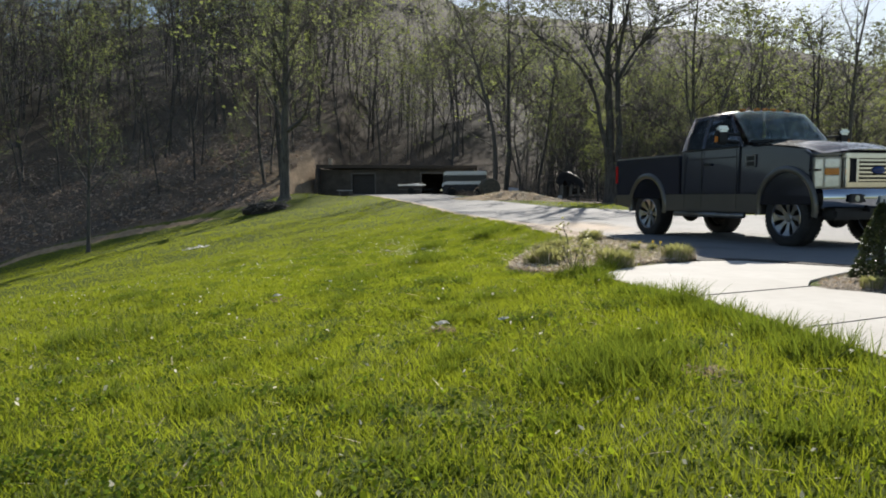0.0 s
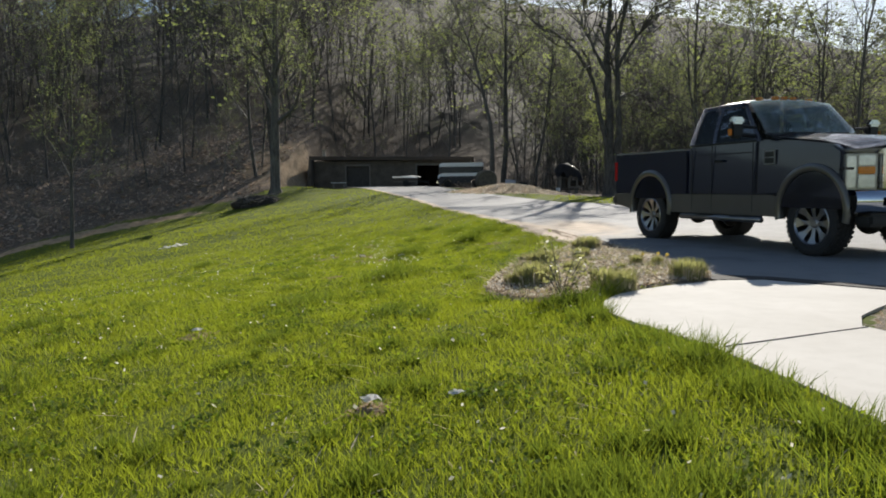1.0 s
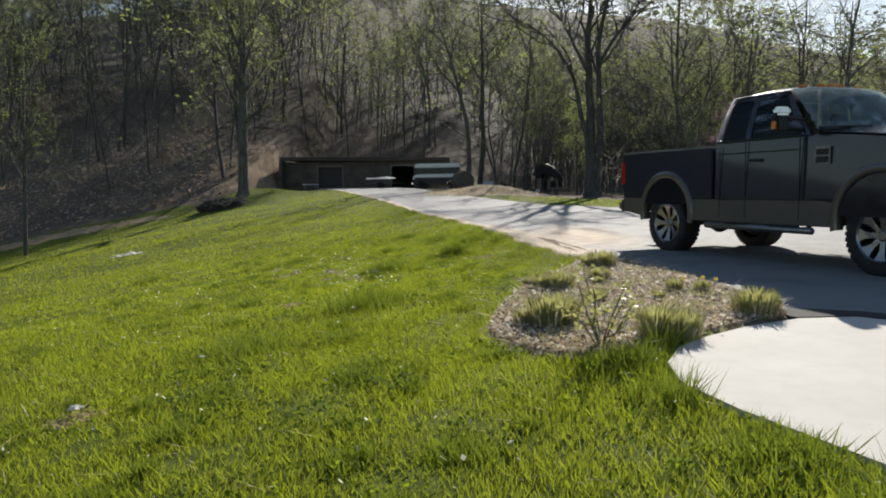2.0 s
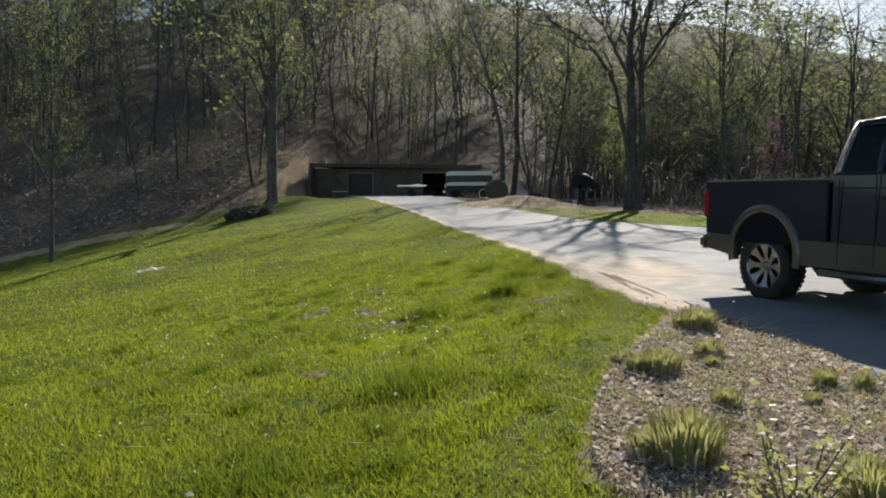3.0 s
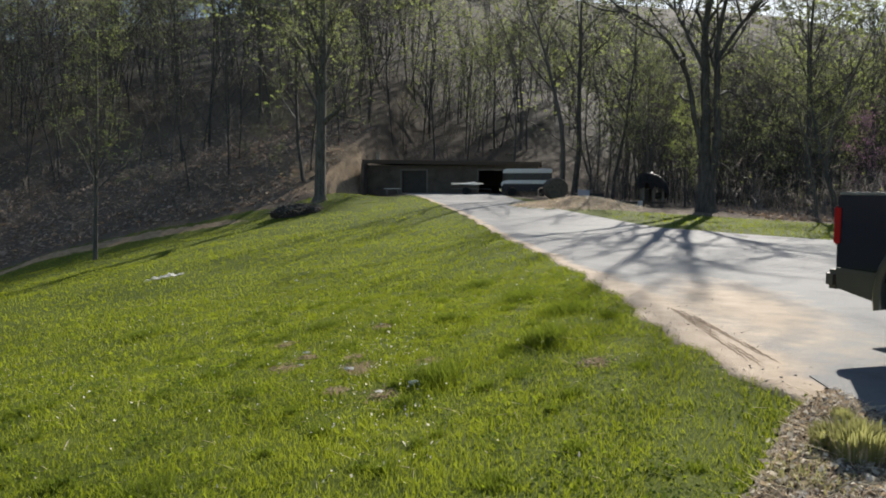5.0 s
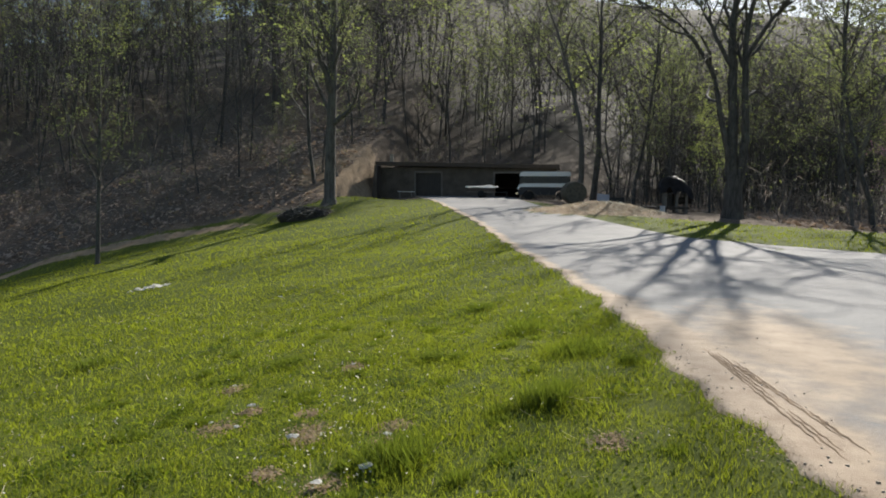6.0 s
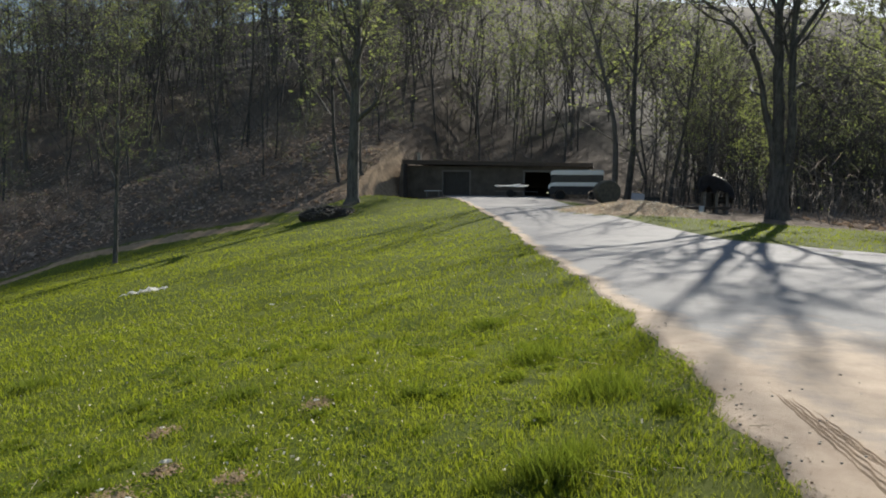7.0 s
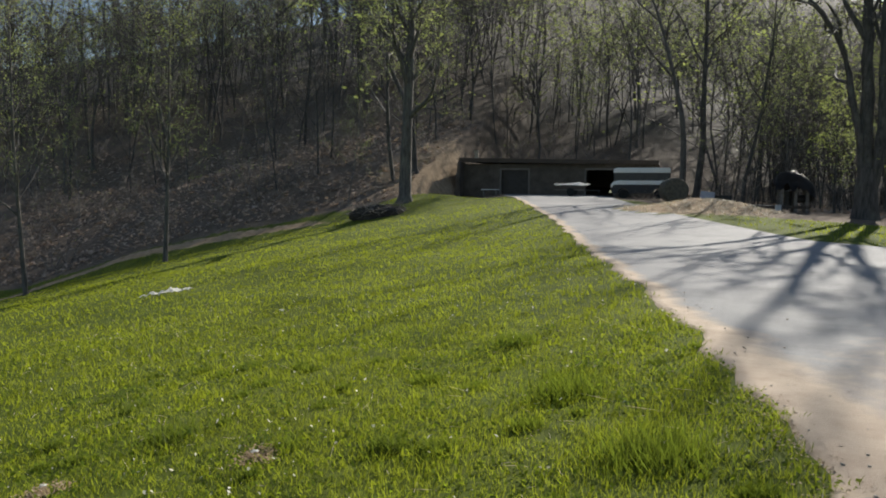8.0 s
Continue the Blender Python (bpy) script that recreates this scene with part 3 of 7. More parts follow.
# ---- woods ----
class Tubes:
    """Collects tapered tubes and leaf quads for one tree."""

    def __init__(self, seed):
        self.r = random.Random(seed)
        self.v, self.f = [], []
        self.tv, self.tf = [], []
        self.lv = []

    def tube(self, pts, radii, sides, twig=False):
        v, f = (self.tv, self.tf) if twig else (self.v, self.f)
        o = len(v)
        for i, (p, r) in enumerate(zip(pts, radii)):
            d = (pts[min(i + 1, len(pts) - 1)] - pts[max(i - 1, 0)]).normalized()
            s = d.orthogonal().normalized() if abs(d.z) < 0.95 else Vector((1, 0, 0)).cross(d).normalized()
            u = d.cross(s)
            for k in range(sides):
                a = 2 * math.pi * k / sides
                v.append(p + (s * math.cos(a) + u * math.sin(a)) * r)
        for i in range(len(pts) - 1):
            for k in range(sides):
                k2 = (k + 1) % sides
                f.append((o + i * sides + k, o + i * sides + k2, o + (i + 1) * sides + k2, o + (i + 1) * sides + k))

    def limb(self, start, way, length, r0, r1, n, sides, wander=0.12, rise=0.05, twig=False):
        pts, p, d = [start], start.copy(), way.normalized()
        for i in range(n):
            d = (d + Vector((self.r.gauss(0, wander), self.r.gauss(0, wander), self.r.gauss(0, wander) + rise))).normalized()
            p = p + d * (length / n)
            pts.append(p.copy())
        self.tube(pts, [r0 + (r1 - r0) * i / n for i in range(n + 1)], sides, twig)
        return pts

    def leaf(self, p, size):
        r = self.r
        a = Vector((r.gauss(0, 1), r.gauss(0, 1), r.gauss(0, 0.6))).normalized()
        b = a.orthogonal().normalized()
        b = (b * math.cos(r.uniform(0, 6)) + a.cross(b) * math.sin(r.uniform(0, 6))).normalized()
        self.lv += [p - b * size * 0.3, p + a * size * 0.5, p + b * size * 0.3, p - a * size * 0.5]


def grow(seed, tall, thick, clear=0.42, limbs=13, spread=0.24, leaves=500, size=0.2, twigs=3, lean=0.02, bow=0.03, sides=8, subs=5):
    """A leafing hardwood: tapered trunk, rising limbs, branches, twigs and small leaves."""
    t = Tubes(seed)
    r = t.r
    tilt = Vector((r.gauss(0, lean), r.gauss(0, lean), 1))
    n = 11
    base, pts, rad = Vector((0, 0, -0.35)), [], []
    d = tilt.normalized()
    p = base.copy()
    for i in range(n + 1):
        f = i / n
        pts.append(p.copy())
        rad.append(thick * (1 - 0.86 * f ** 0.9) * (1 + 0.75 * math.exp(-f * tall / 0.55)))
        d = (d + Vector((r.gauss(0, bow), r.gauss(0, bow), 0.02))).normalized()
        p = p + d * (tall / n) * (0.35 if i == 0 else 1.06)
    t.tube(pts, rad, sides)

    def at(f):
        g = f * n
        i = min(int(g), n - 1)
        return pts[i].lerp(pts[i + 1], g - i), rad[i] + (rad[i + 1] - rad[i]) * (g - i)

    tips = []
    for k in range(limbs):
        f = clear + (0.97 - clear) * ((k + r.random() * 0.8) / limbs)
        s, sr = at(min(f, 0.985))
        a = k * 2.4 + r.uniform(-0.5, 0.5)
        up = r.uniform(0.55, 1.3) + 0.5 * f
        big = (1 - f) / (1 - clear)
        ln = tall * spread * (0.45 + 0.75 * big) * r.uniform(0.7, 1.25)
        lr = min(sr * 0.62, thick * (0.16 + 0.3 * big))
        lp = t.limb(s, Vector((math.cos(a), math.sin(a), up)), ln, lr, lr * 0.22, 5, 5, 0.13, 0.06)
        for j in range(subs):
            g = 0.25 + 0.75 * (j + r.random()) / subs
            i = min(int(g * 5), 4)
            q = lp[i].lerp(lp[i + 1], g * 5 - i)
            w = (lp[i + 1] - lp[i]).normalized() + Vector((r.gauss(0, 0.7), r.gauss(0, 0.7), r.gauss(0.1, 0.4)))
            sp = t.limb(q, w, ln * r.uniform(0.22, 0.5), lr * 0.34, lr * 0.1, 3, 4, 0.2, 0.05)
            for m in range(twigs):
                c = sp[r.randint(1, 3)]
                w2 = (sp[-1] - sp[0]).normalized() + Vector((r.gauss(0, 0.7), r.gauss(0, 0.7), r.gauss(0.1, 0.5)))
                tp = t.limb(c, w2, r.uniform(0.5, 1.5) * tall / 20, max(0.008, lr * 0.09), 0.005, 2, 3, 0.25, 0.03, True)
                tips += tp[1:]
    for m in range(leaves):
        q = r.choice(tips)
        t.leaf(q + Vector((r.gauss(0, 0.16), r.gauss(0, 0.16), r.gauss(0, 0.16))), size * r.uniform(0.5, 1.2))
    return t


def forked(seed):
    """An old roadside tree of three close stems, one of them leaning far out over the drive."""
    t = Tubes(seed)
    r = t.r
    t.tube([Vector(p) for p in ((0, 0, -0.35), (0, 0, 0.15), (0, 0, 0.7), (-0.02, 0, 1.5), (0.02, 0.02, 2.3))], (0.74, 0.6, 0.5, 0.46, 0.36), 14)
    tips = []
    stems = (([(-0.12, 0, 1.0), (-0.28, -0.03, 2.6), (-0.5, -0.05, 4.4), (-1.25, -0.1, 7.5), (-2.2, -0.25, 9.2), (-3.6, -0.3, 10.5), (-5.0, -0.5, 11.2), (-6.0, -0.6, 12.2)], 0.22, 0.03),
             ([(-0.02, 0, 1.0), (-0.08, 0.1, 3.0), (-0.15, 0.15, 5.5), (-0.25, 0.15, 8.0), (-0.25, 0.2, 10.4), (-0.05, 0.25, 12.5), (0.0, 0.3, 14.6), (0.1, 0.3, 17.0)], 0.38, 0.04),
             ([(0.14, 0, 1.0), (0.34, -0.1, 2.8), (0.46, -0.2, 5.0), (0.3, -0.25, 7.4), (0.3, -0.3, 9.6), (0.75, -0.5, 12.0), (1.1, -0.6, 14.2), (1.5, -0.8, 16.4)], 0.28, 0.04),
             ([(-0.2, 0.15, 7.8), (-1.0, 0.6, 9.6), (-1.7, 1.0, 11.2), (-2.0, 1.2, 12.6)], 0.14, 0.03),
             ([(0.3, -0.3, 8.2), (1.2, -0.5, 9.8), (2.3, -0.8, 11.2), (2.9, -1.0, 13.0)], 0.13, 0.05))
    for pts, r0, r1 in stems:
        ctrl = [Vector(p) for p in pts]
        lp = []
        for i in range(len(ctrl) - 1):
            p0, p1, p2, p3 = ctrl[max(i - 1, 0)], ctrl[i], ctrl[i + 1], ctrl[min(i + 2, len(ctrl) - 1)]
            for k in range(3):
                f = k / 3
                lp.append(0.5 * (2 * p1 + (p2 - p0) * f + (2 * p0 - 5 * p1 + 4 * p2 - p3) * f * f + (3 * p1 - p0 - 3 * p2 + p3) * f ** 3))
        lp.append(ctrl[-1])
        lp = [p + Vector((r.gauss(0, 0.03), r.gauss(0, 0.03), 0)) for p in lp]
        n = len(lp) - 1
        t.tube(lp, [r0 + (r1 - r0) * (i / n) ** 0.9 for i in range(n + 1)], 9)
        for k in range(11):
            g = n * (0.36 + 0.63 * (k + r.random()) / 11)
            i = min(int(g), n - 1)
            q = lp[i].lerp(lp[i + 1], g - i)
            w = (lp[i + 1] - lp[i]).normalized() * 0.7 + Vector((r.gauss(0, 0.8), r.gauss(0, 0.8), r.gauss(0.15, 0.4)))
            br = (r0 + (r1 - r0) * g / n) * 0.45 + 0.016
            bp = t.limb(q, w, r.uniform(2.4, 5.6) * (1.25 - 0.5 * g / n), br, br * 0.3, 5, 6, 0.2, 0.05)
            for j in range(5):
                sp = t.limb(bp[r.randint(1, 5)], (bp[-1] - bp[0]).normalized() + Vector((r.gauss(0, 0.7), r.gauss(0, 0.7), r.gauss(0, 0.5))), r.uniform(0.8, 2.2), br * 0.38, 0.014, 3, 4, 0.2, 0.03)
                for m in range(3):
                    tips += t.limb(sp[r.randint(1, 3)], (sp[-1] - sp[0]).normalized() + Vector((r.gauss(0, 0.7), r.gauss(0, 0.7), r.gauss(0, 0.5))), r.uniform(0.4, 1.1), 0.01, 0.005, 2, 3, 0.25, 0.03, True)[1:]
    for m in range(1300):
        t.leaf(r.choice(tips) + Vector((r.gauss(0, 0.12), r.gauss(0, 0.12), r.gauss(0, 0.12))), r.uniform(0.06, 0.14))
    return t


def tree_of(name, t, bark, leaf):
    """A thing with its trunk and its crown, from a grown tree."""
    top = new(name)
    put("trunk", mesh_of("trunk", t.v, t.f, [bark], True), top)
    o = len(t.tv)
    lf = [(o + 4 * i, o + 4 * i + 1, o + 4 * i + 2, o + 4 * i + 3) for i in range(len(t.lv) // 4)]
    put("crown", mesh_of("crown", t.tv + t.lv, t.tf + lf, [M_TWIG, leaf], False, [0] * len(t.tf) + [1] * len(lf)), top)
    return top


def stand(ob, x, y, turn=0.0, size=1.0, sink=0.05):
    ob.matrix_basis = Matrix.Translation((x, y, height(x, y) - sink)) @ pose(0, 0, 0, 0, 0, turn) @ Matrix.Diagonal((size, size, size, 1))
    return ob


OAK = (-14.1, 57.6)
ROAD_TREE = (10.1, 51.0)


def sunward(x, y):
    """True in the gap through which the sun reaches the drive and the verge."""
    return 2.5 < x - 0.255 * (y - 51) < 17 and 51.5 < y < 94


def bankward(x, y):
    """True in the opening that lets the sun down to the bank beside the shed."""
    return abs(x + 17.6 - 0.26 * (y - 72)) < 2.6 and 70 < y < 128


def build_woods():
    # the single trees that stand out
    oak = tree_of("oak_tree", grow(24, 24, 0.44, 0.27, 24, 0.16, 9500, 0.1, 4, 0.006, 0.008, sides=12, subs=7), M_BARK, M_LEAF)
    tagged(stand(oak, *OAK, 0), "tall grey-barked oak with young yellow-green leaves on the lawn edge", "tree")
    sap = tree_of("sapling_tree", grow(22, 16, 0.15, 0.3, 22, 0.2, 3000, 0.1, 3, 0.01, 0.012, subs=6), M_BARK, M_LEAF)
    tagged(stand(sap, -25.7, 49.5, 40), "slender young hardwood with sparse new leaves", "tree")
    tagged(copy_thing(sap, Matrix.Translation((-30.2, 44.2, height(-30.2, 44.2))) @ pose(0, 0, 0, 0, 0, 200)), "slender young hardwood at the foot of the lawn", "tree")
    road = tree_of("roadside_tree", forked(31), M_BARK2, M_LEAF)
    tagged(stand(road, *ROAD_TREE, 0), "large dark-barked tree with low spreading limbs beside the drive", "tree")
    # the stock of trees that the woods are made of
    kinds = []
    for i, (tall, thick, clear, limbs, spread, leaves, bark, leaf) in enumerate((
            (20, 0.17, 0.36, 13, 0.24, 900, M_BARK2, M_LEAF), (23, 0.24, 0.42, 13, 0.22, 1100, M_BARK, M_LEAF), (18, 0.14, 0.34, 12, 0.25, 420, M_BARK2, M_BUD),
            (24, 0.26, 0.48, 13, 0.22, 260, M_BARK2, M_LEAF), (16, 0.10, 0.26, 12, 0.22, 1300, M_BARK, M_LEAF), (22, 0.20, 0.4, 13, 0.24, 120, M_BARK, M_BUD),
            (13, 0.07, 0.22, 11, 0.22, 1000, M_PALEBARK, M_LEAF), (19, 0.16, 0.34, 13, 0.27, 1000, M_BARK2, M_LEAF))):
        kinds.append((grow(100 + i, tall, thick, clear, limbs, spread, int(leaves * 1.8), 0.085, 3, 0.05, 0.045, subs=5), bark, leaf))
    stock = [tree_of("woodland_tree", *k) for k in kinds]
    for o in stock:
        tagged(o, "straight bare-trunked hardwood just coming into leaf", "tree", group="woodland trees")
    rng = random.Random(77)
    spots = [(2.5, 67.5), (3.5, 69.5), (5.9, 61.5), (8.3, 60.5), (17.0, 55.0), (17.9, 55.6), (9.6, 88.0), (14.4, 46.4), (15.7, 47.6), (19, 50), (22, 44), (25, 49), (15, 66), (9.5, 74), (-13.0, 92.0)]
    tries = 0
    while len(spots) < 112 and tries < 20000:
        tries += 1
        y = 46 + 84 * rng.random() ** 1.35
        x = rng.uniform(-0.95 * y - 12, 0.62 * y + 6)
        if float(lawn_mask(x, y)) > 0.1 or sunward(x, y) or (-17.5 < x < 3.5 and y < 87) or (-6 < x < 13 and y < 62):
            continue
        if (x - OAK[0]) ** 2 + (y - OAK[1]) ** 2 < 50:
            continue
        if min((x - a) ** 2 + (y - b) ** 2 for a, b in spots + [OAK, ROAD_TREE]) < (20 if x < -10 else 22):
            continue
        spots.append((x, y))
    first = set()
    for n, (x, y) in enumerate(spots):
        i = rng.randrange(len(stock))
        i = (1, 3, 7)[n] if n < 3 else i
        size = 1.1 if n < 2 else 0.72 if n in (7, 8) else rng.uniform(0.85, 1.12) * (0.8 if x > -12 and y < 80 else 1.0)
        m = Matrix.Translation((x, y, height(x, y) - 0.05)) @ pose(0, 0, 0, 0, 0, rng.uniform(0, 360)) @ Matrix.Diagonal((1.15 if n in (7, 8) else size, 1.15 if n in (7, 8) else size, 0.85 if n < 2 else size, 1))
        if bankward(x, y):
            continue
        if i not in first:
            first.add(i)
            stock[i].matrix_basis = m
        else:
            copy_thing(stock[i], m)


build_woods()


# ---- the pickup truck ----
def paint(name, dark, light, rough=0.25, metal=0.0, coat=1.0):
    k = Nodes(name)
    dust_sheen = k.noise(1.6, 4.0)
    fine = k.noise(40.0, 2.0)
    col = k.mix(k.ramp(dust_sheen, (0.4, (0, 0, 0)), (0.8, (0.6, 0.6, 0.6))), dark, light)
    k.link(k.math("ADD", rough, k.math("MULTIPLY", fine, 0.12)), k.b.inputs["Roughness"])
    return k.done(col, None, Metallic=metal, Coat_Weight=coat, Coat_Roughness=0.06)


M_NAVY = paint("navy_black_paint", (0.006, 0.009, 0.026), (0.011, 0.015, 0.034), 0.18)
# grey plastic, its colour lightened to stand for the glint along the rail
M_RAIL = simple("glint_rail_plastic", (0.16, 0.16, 0.165), (0.3, 0.3, 0.3), 12.0, 0.35, 0.1, 0.002)
M_STEPBAR = simple("dull_step_metal", (0.16, 0.16, 0.165), (0.28, 0.28, 0.28), 6.0, 0.35, 0.1, 0.002, metal=0.9)
M_TAN = paint("pewter_tan_paint", (0.085, 0.078, 0.068), (0.13, 0.118, 0.1), 0.4, 0.3)
M_CHROME = simple("chrome", (0.58, 0.61, 0.66), (0.7, 0.72, 0.77), 4.0, 0.08, 0, metal=1.0)
M_ALLOY = simple("machined_alloy", (0.24, 0.24, 0.25), (0.38, 0.38, 0.39), 9.0, 0.3, 0.1, 0.002, metal=1.0)
M_TYRE = simple("tyre_rubber", (0.012, 0.012, 0.012), (0.035, 0.033, 0.03), 6.0, 0.85, 0.3, 0.004)
M_BLACK = simple("black_plastic", (0.008, 0.008, 0.008), (0.02, 0.02, 0.02), 12.0, 0.6, 0.1, 0.002)
M_SEAT = simple("dark_upholstery", (0.02, 0.02, 0.022), (0.05, 0.048, 0.045), 20.0, 0.9, 0.2, 0.003)
M_STEEL = simple("oily_steel", (0.02, 0.018, 0.016), (0.07, 0.06, 0.05), 8.0, 0.6, 0.2, 0.004, metal=0.4)
M_PLATE = simple("white_enamel", (0.6, 0.6, 0.58), (0.75, 0.75, 0.72), 8.0, 0.4, 0)
M_AMBER = simple("amber_lens", (0.6, 0.18, 0.02), (0.75, 0.28, 0.04), 14.0, 0.15, 0)
M_RED = simple("red_lens", (0.35, 0.01, 0.01), (0.5, 0.02, 0.02), 14.0, 0.15, 0)
M_OVAL = simple("blue_enamel", (0.01, 0.03, 0.12), (0.02, 0.05, 0.2), 9.0, 0.2, 0)


def glass(name, tint, rough=0.0, film=0.06):
    """Tinted pane: a gloss over a see-through body."""
    k = Nodes(name)
    k.done(tint, rough, Transmission_Weight=1.0, IOR=1.45)
    tr = k.n("ShaderNodeBsdfTransparent")
    tr.inputs[0].default_value = (*tint, 1)
    gl = k.n("ShaderNodeBsdfGlossy", Roughness=0.02)
    fr = k.n("ShaderNodeFresnel", IOR=1.5)
    mx = k.n("ShaderNodeMixShader")
    k.link(fr.outputs[0], mx.inputs[0])
    k.link(tr.outputs[0], mx.inputs[1])
    k.link(gl.outputs[0], mx.inputs[2])
    # teal diffuse film: some dust, and a painted reflection of sky and trees
    dust_sheen = k.n("ShaderNodeBsdfDiffuse")
    dust_sheen.inputs[0].default_value = (0.32, 0.42, 0.4, 1)
    dusty_sheen = k.n("ShaderNodeMixShader")
    k.link(k.ramp(k.noise(2.2, 5.0), (0.3, (0.02, 0.02, 0.02)), (0.75, (film, film, film))), dusty_sheen.inputs[0])
    k.link(mx.outputs[0], dusty_sheen.inputs[1])
    k.link(dust_sheen.outputs[0], dusty_sheen.inputs[2])
    k.link(dusty_sheen.outputs[0], k.out.inputs[0])
    return k.mat


M_GLASS = glass("windscreen_glass", (0.62, 0.72, 0.68), 0.0, 0.42)
M_TINT = glass("dark_tinted_glass", (0.03, 0.036, 0.045), 0.0, 0.03)
M_LENS = simple("clear_lens", (0.46, 0.49, 0.53), (0.66, 0.69, 0.73), 18.0, 0.12, 0.3, 0.004, metal=0.6)


M_LAMPBODY = simple("bright_lamp_body", (0.2, 0.2, 0.2), (0.34, 0.34, 0.33), 10.0, 0.2, 0.1, 0.002, metal=0.5)


def prism(bm, outline, y0, y1, bevel=0.0):
    """A side outline in x and z, drawn out across the width."""
    f = bm.faces.new([bm.verts.new((x, y0, z)) for x, z in outline])
    out = bmesh.ops.extrude_face_region(bm, geom=[f])
    vs = [v for v in out["geom"] if isinstance(v, bmesh.types.BMVert)]
    bmesh.ops.translate(bm, vec=(0, y1 - y0, 0), verts=vs)
    if bevel:
        es = [e for e in bm.edges if abs(e.verts[0].co.y - e.verts[1].co.y) < 1e-6]
        bmesh.ops.bevel(bm, geom=es, offset=bevel, segments=2, affect="EDGES")


def arch(cx, cz, r, a0, a1, n=14):
    return [(cx + r * math.cos(radians(a0 + (a1 - a0) * i / n)), cz + r * math.sin(radians(a0 + (a1 - a0) * i / n))) for i in range(n + 1)]


def lathe(bm, profile, n=40, axis_y=0.0):
    """Turns a profile of (radius, y) round the y axis."""
    rows = []
    for r, y in profile:
        rows.append([bm.verts.new((r * math.cos(2 * math.pi * k / n), y + axis_y, r * math.sin(2 * math.pi * k / n))) for k in range(n)])
    for a, b in zip(rows, rows[1:]):
        for k in range(n):
            bm.faces.new((a[k], a[(k + 1) % n], b[(k + 1) % n], b[k]))
    return rows


def quad(bm, pts, thick=0.0):
    f = bm.faces.new([bm.verts.new(p) for p in pts])
    if thick:
        n = f.normal.copy() if f.normal.length else None
        bm.normal_update()
        n = f.normal.copy()
        out = bmesh.ops.extrude_face_region(bm, geom=[f])
        bmesh.ops.translate(bm, vec=n * -thick, verts=[v for v in out["geom"] if isinstance(v, bmesh.types.BMVert)])


def build_wheel(truck, x, side):
    """A tyre on an eight-spoked alloy rim; side is -1 or +1."""
    hub = new("wheel")
    hub.parent = truck
    hub.matrix_basis = Matrix.Translation((x, side * 0.82, 0.435)) @ pose(0, 0, 0, 0, 0, 0 if side < 0 else 180)
    if "tyre" in bpy.data.meshes:
        for n in ("tyre", "rim", "brake_disc"):
            put(n, bpy.data.meshes[n], hub)
        return
    bm = bmesh.new()
    lathe(bm, [(0.285, 0.12), (0.285, -0.125), (0.30, -0.145), (0.36, -0.155), (0.405, -0.145), (0.422, -0.12), (0.425, 0.0), (0.422, 0.12), (0.405, 0.145), (0.36, 0.155), (0.30, 0.145), (0.285, 0.12)], 44)
    for k in range(40):
        a = 2 * math.pi * k / 40
        for j, y in enumerate((-0.105, -0.035, 0.035, 0.105)):
            m = pose(0, 0, 0, 0, -math.degrees(a + (0.08 if j % 2 else 0)), 0) @ Matrix.Translation((0.422, y, 0)) @ pose(0, 0, 0, 18 * (-1) ** j, 0, 0)
            box(bm, -0.01, 0.01, -0.031, 0.031, -0.022, 0.022, m=m)
    part("tyre", bm, M_TYRE, hub, smooth=False).data.name = "tyre"
    bm = bmesh.new()
    lathe(bm, [(0.29, 0.1), (0.285, -0.1), (0.292, -0.142), (0.278, -0.148), (0.262, -0.125), (0.25, 0.08)], 40)
    lathe(bm, [(0.0001, -0.105), (0.045, -0.105), (0.062, -0.09), (0.085, -0.075), (0.095, -0.02)], 24)
    for k in range(8):
        m = pose(0, 0, 0, 0, 45 * k, 0)
        vs = [(0.06, -0.088, -0.03), (0.06, -0.088, 0.03), (0.15, -0.1, 0.03), (0.22, -0.118, 0.048), (0.268, -0.132, 0.085), (0.268, -0.132, -0.085), (0.22, -0.118, -0.048), (0.15, -0.1, -0.03)]
        w = [bm.verts.new(m @ Vector(p)) for p in vs]
        w2 = [bm.verts.new(m @ Vector((p[0], p[1] + 0.05, p[2] * 1.1))) for p in vs]
        bm.faces.new(w)
        bm.faces.new(w2[::-1])
        for i in range(8):
            bm.faces.new((w[i], w2[i], w2[(i + 1) % 8], w[(i + 1) % 8]))
        cyl(bm, m @ Vector((0.055, -0.1, 0)), m @ Vector((0.055, -0.075, 0)), 0.009, n=6)
    part("rim", bm, M_ALLOY, hub, "eight-spoked machined alloy rim").data.name = "rim"
    bm = bmesh.new()
    lathe(bm, [(0.25, 0.06), (0.17, 0.02), (0.165, -0.03), (0.0001, -0.03)], 24)
    part("brake_disc", bm, M_STEEL, hub).data.name = "brake_disc"


def build_flare(truck, x, side):
    bm = bmesh.new()
    cz, n, rows = 0.60, 22, []
    sec = [(0.515, 0.90), (0.515, 0.99), (0.53, 1.008), (0.58, 1.012), (0.612, 0.995), (0.618, 0.972)]
    for i in range(n + 1):
        a = radians(-14 + 208 * i / n)
        rows.append([bm.verts.new((x + r * math.cos(a) * 1.0, side * y, cz + r * math.sin(a))) for r, y in sec])
    for a, b in zip(rows, rows[1:]):
        for k in range(len(sec) - 1):
            bm.faces.new((a[k], a[k + 1], b[k + 1], b[k]))
    part("fender_flare", bm, M_TAN, truck, "tan wheel-arch flare", smooth=True)


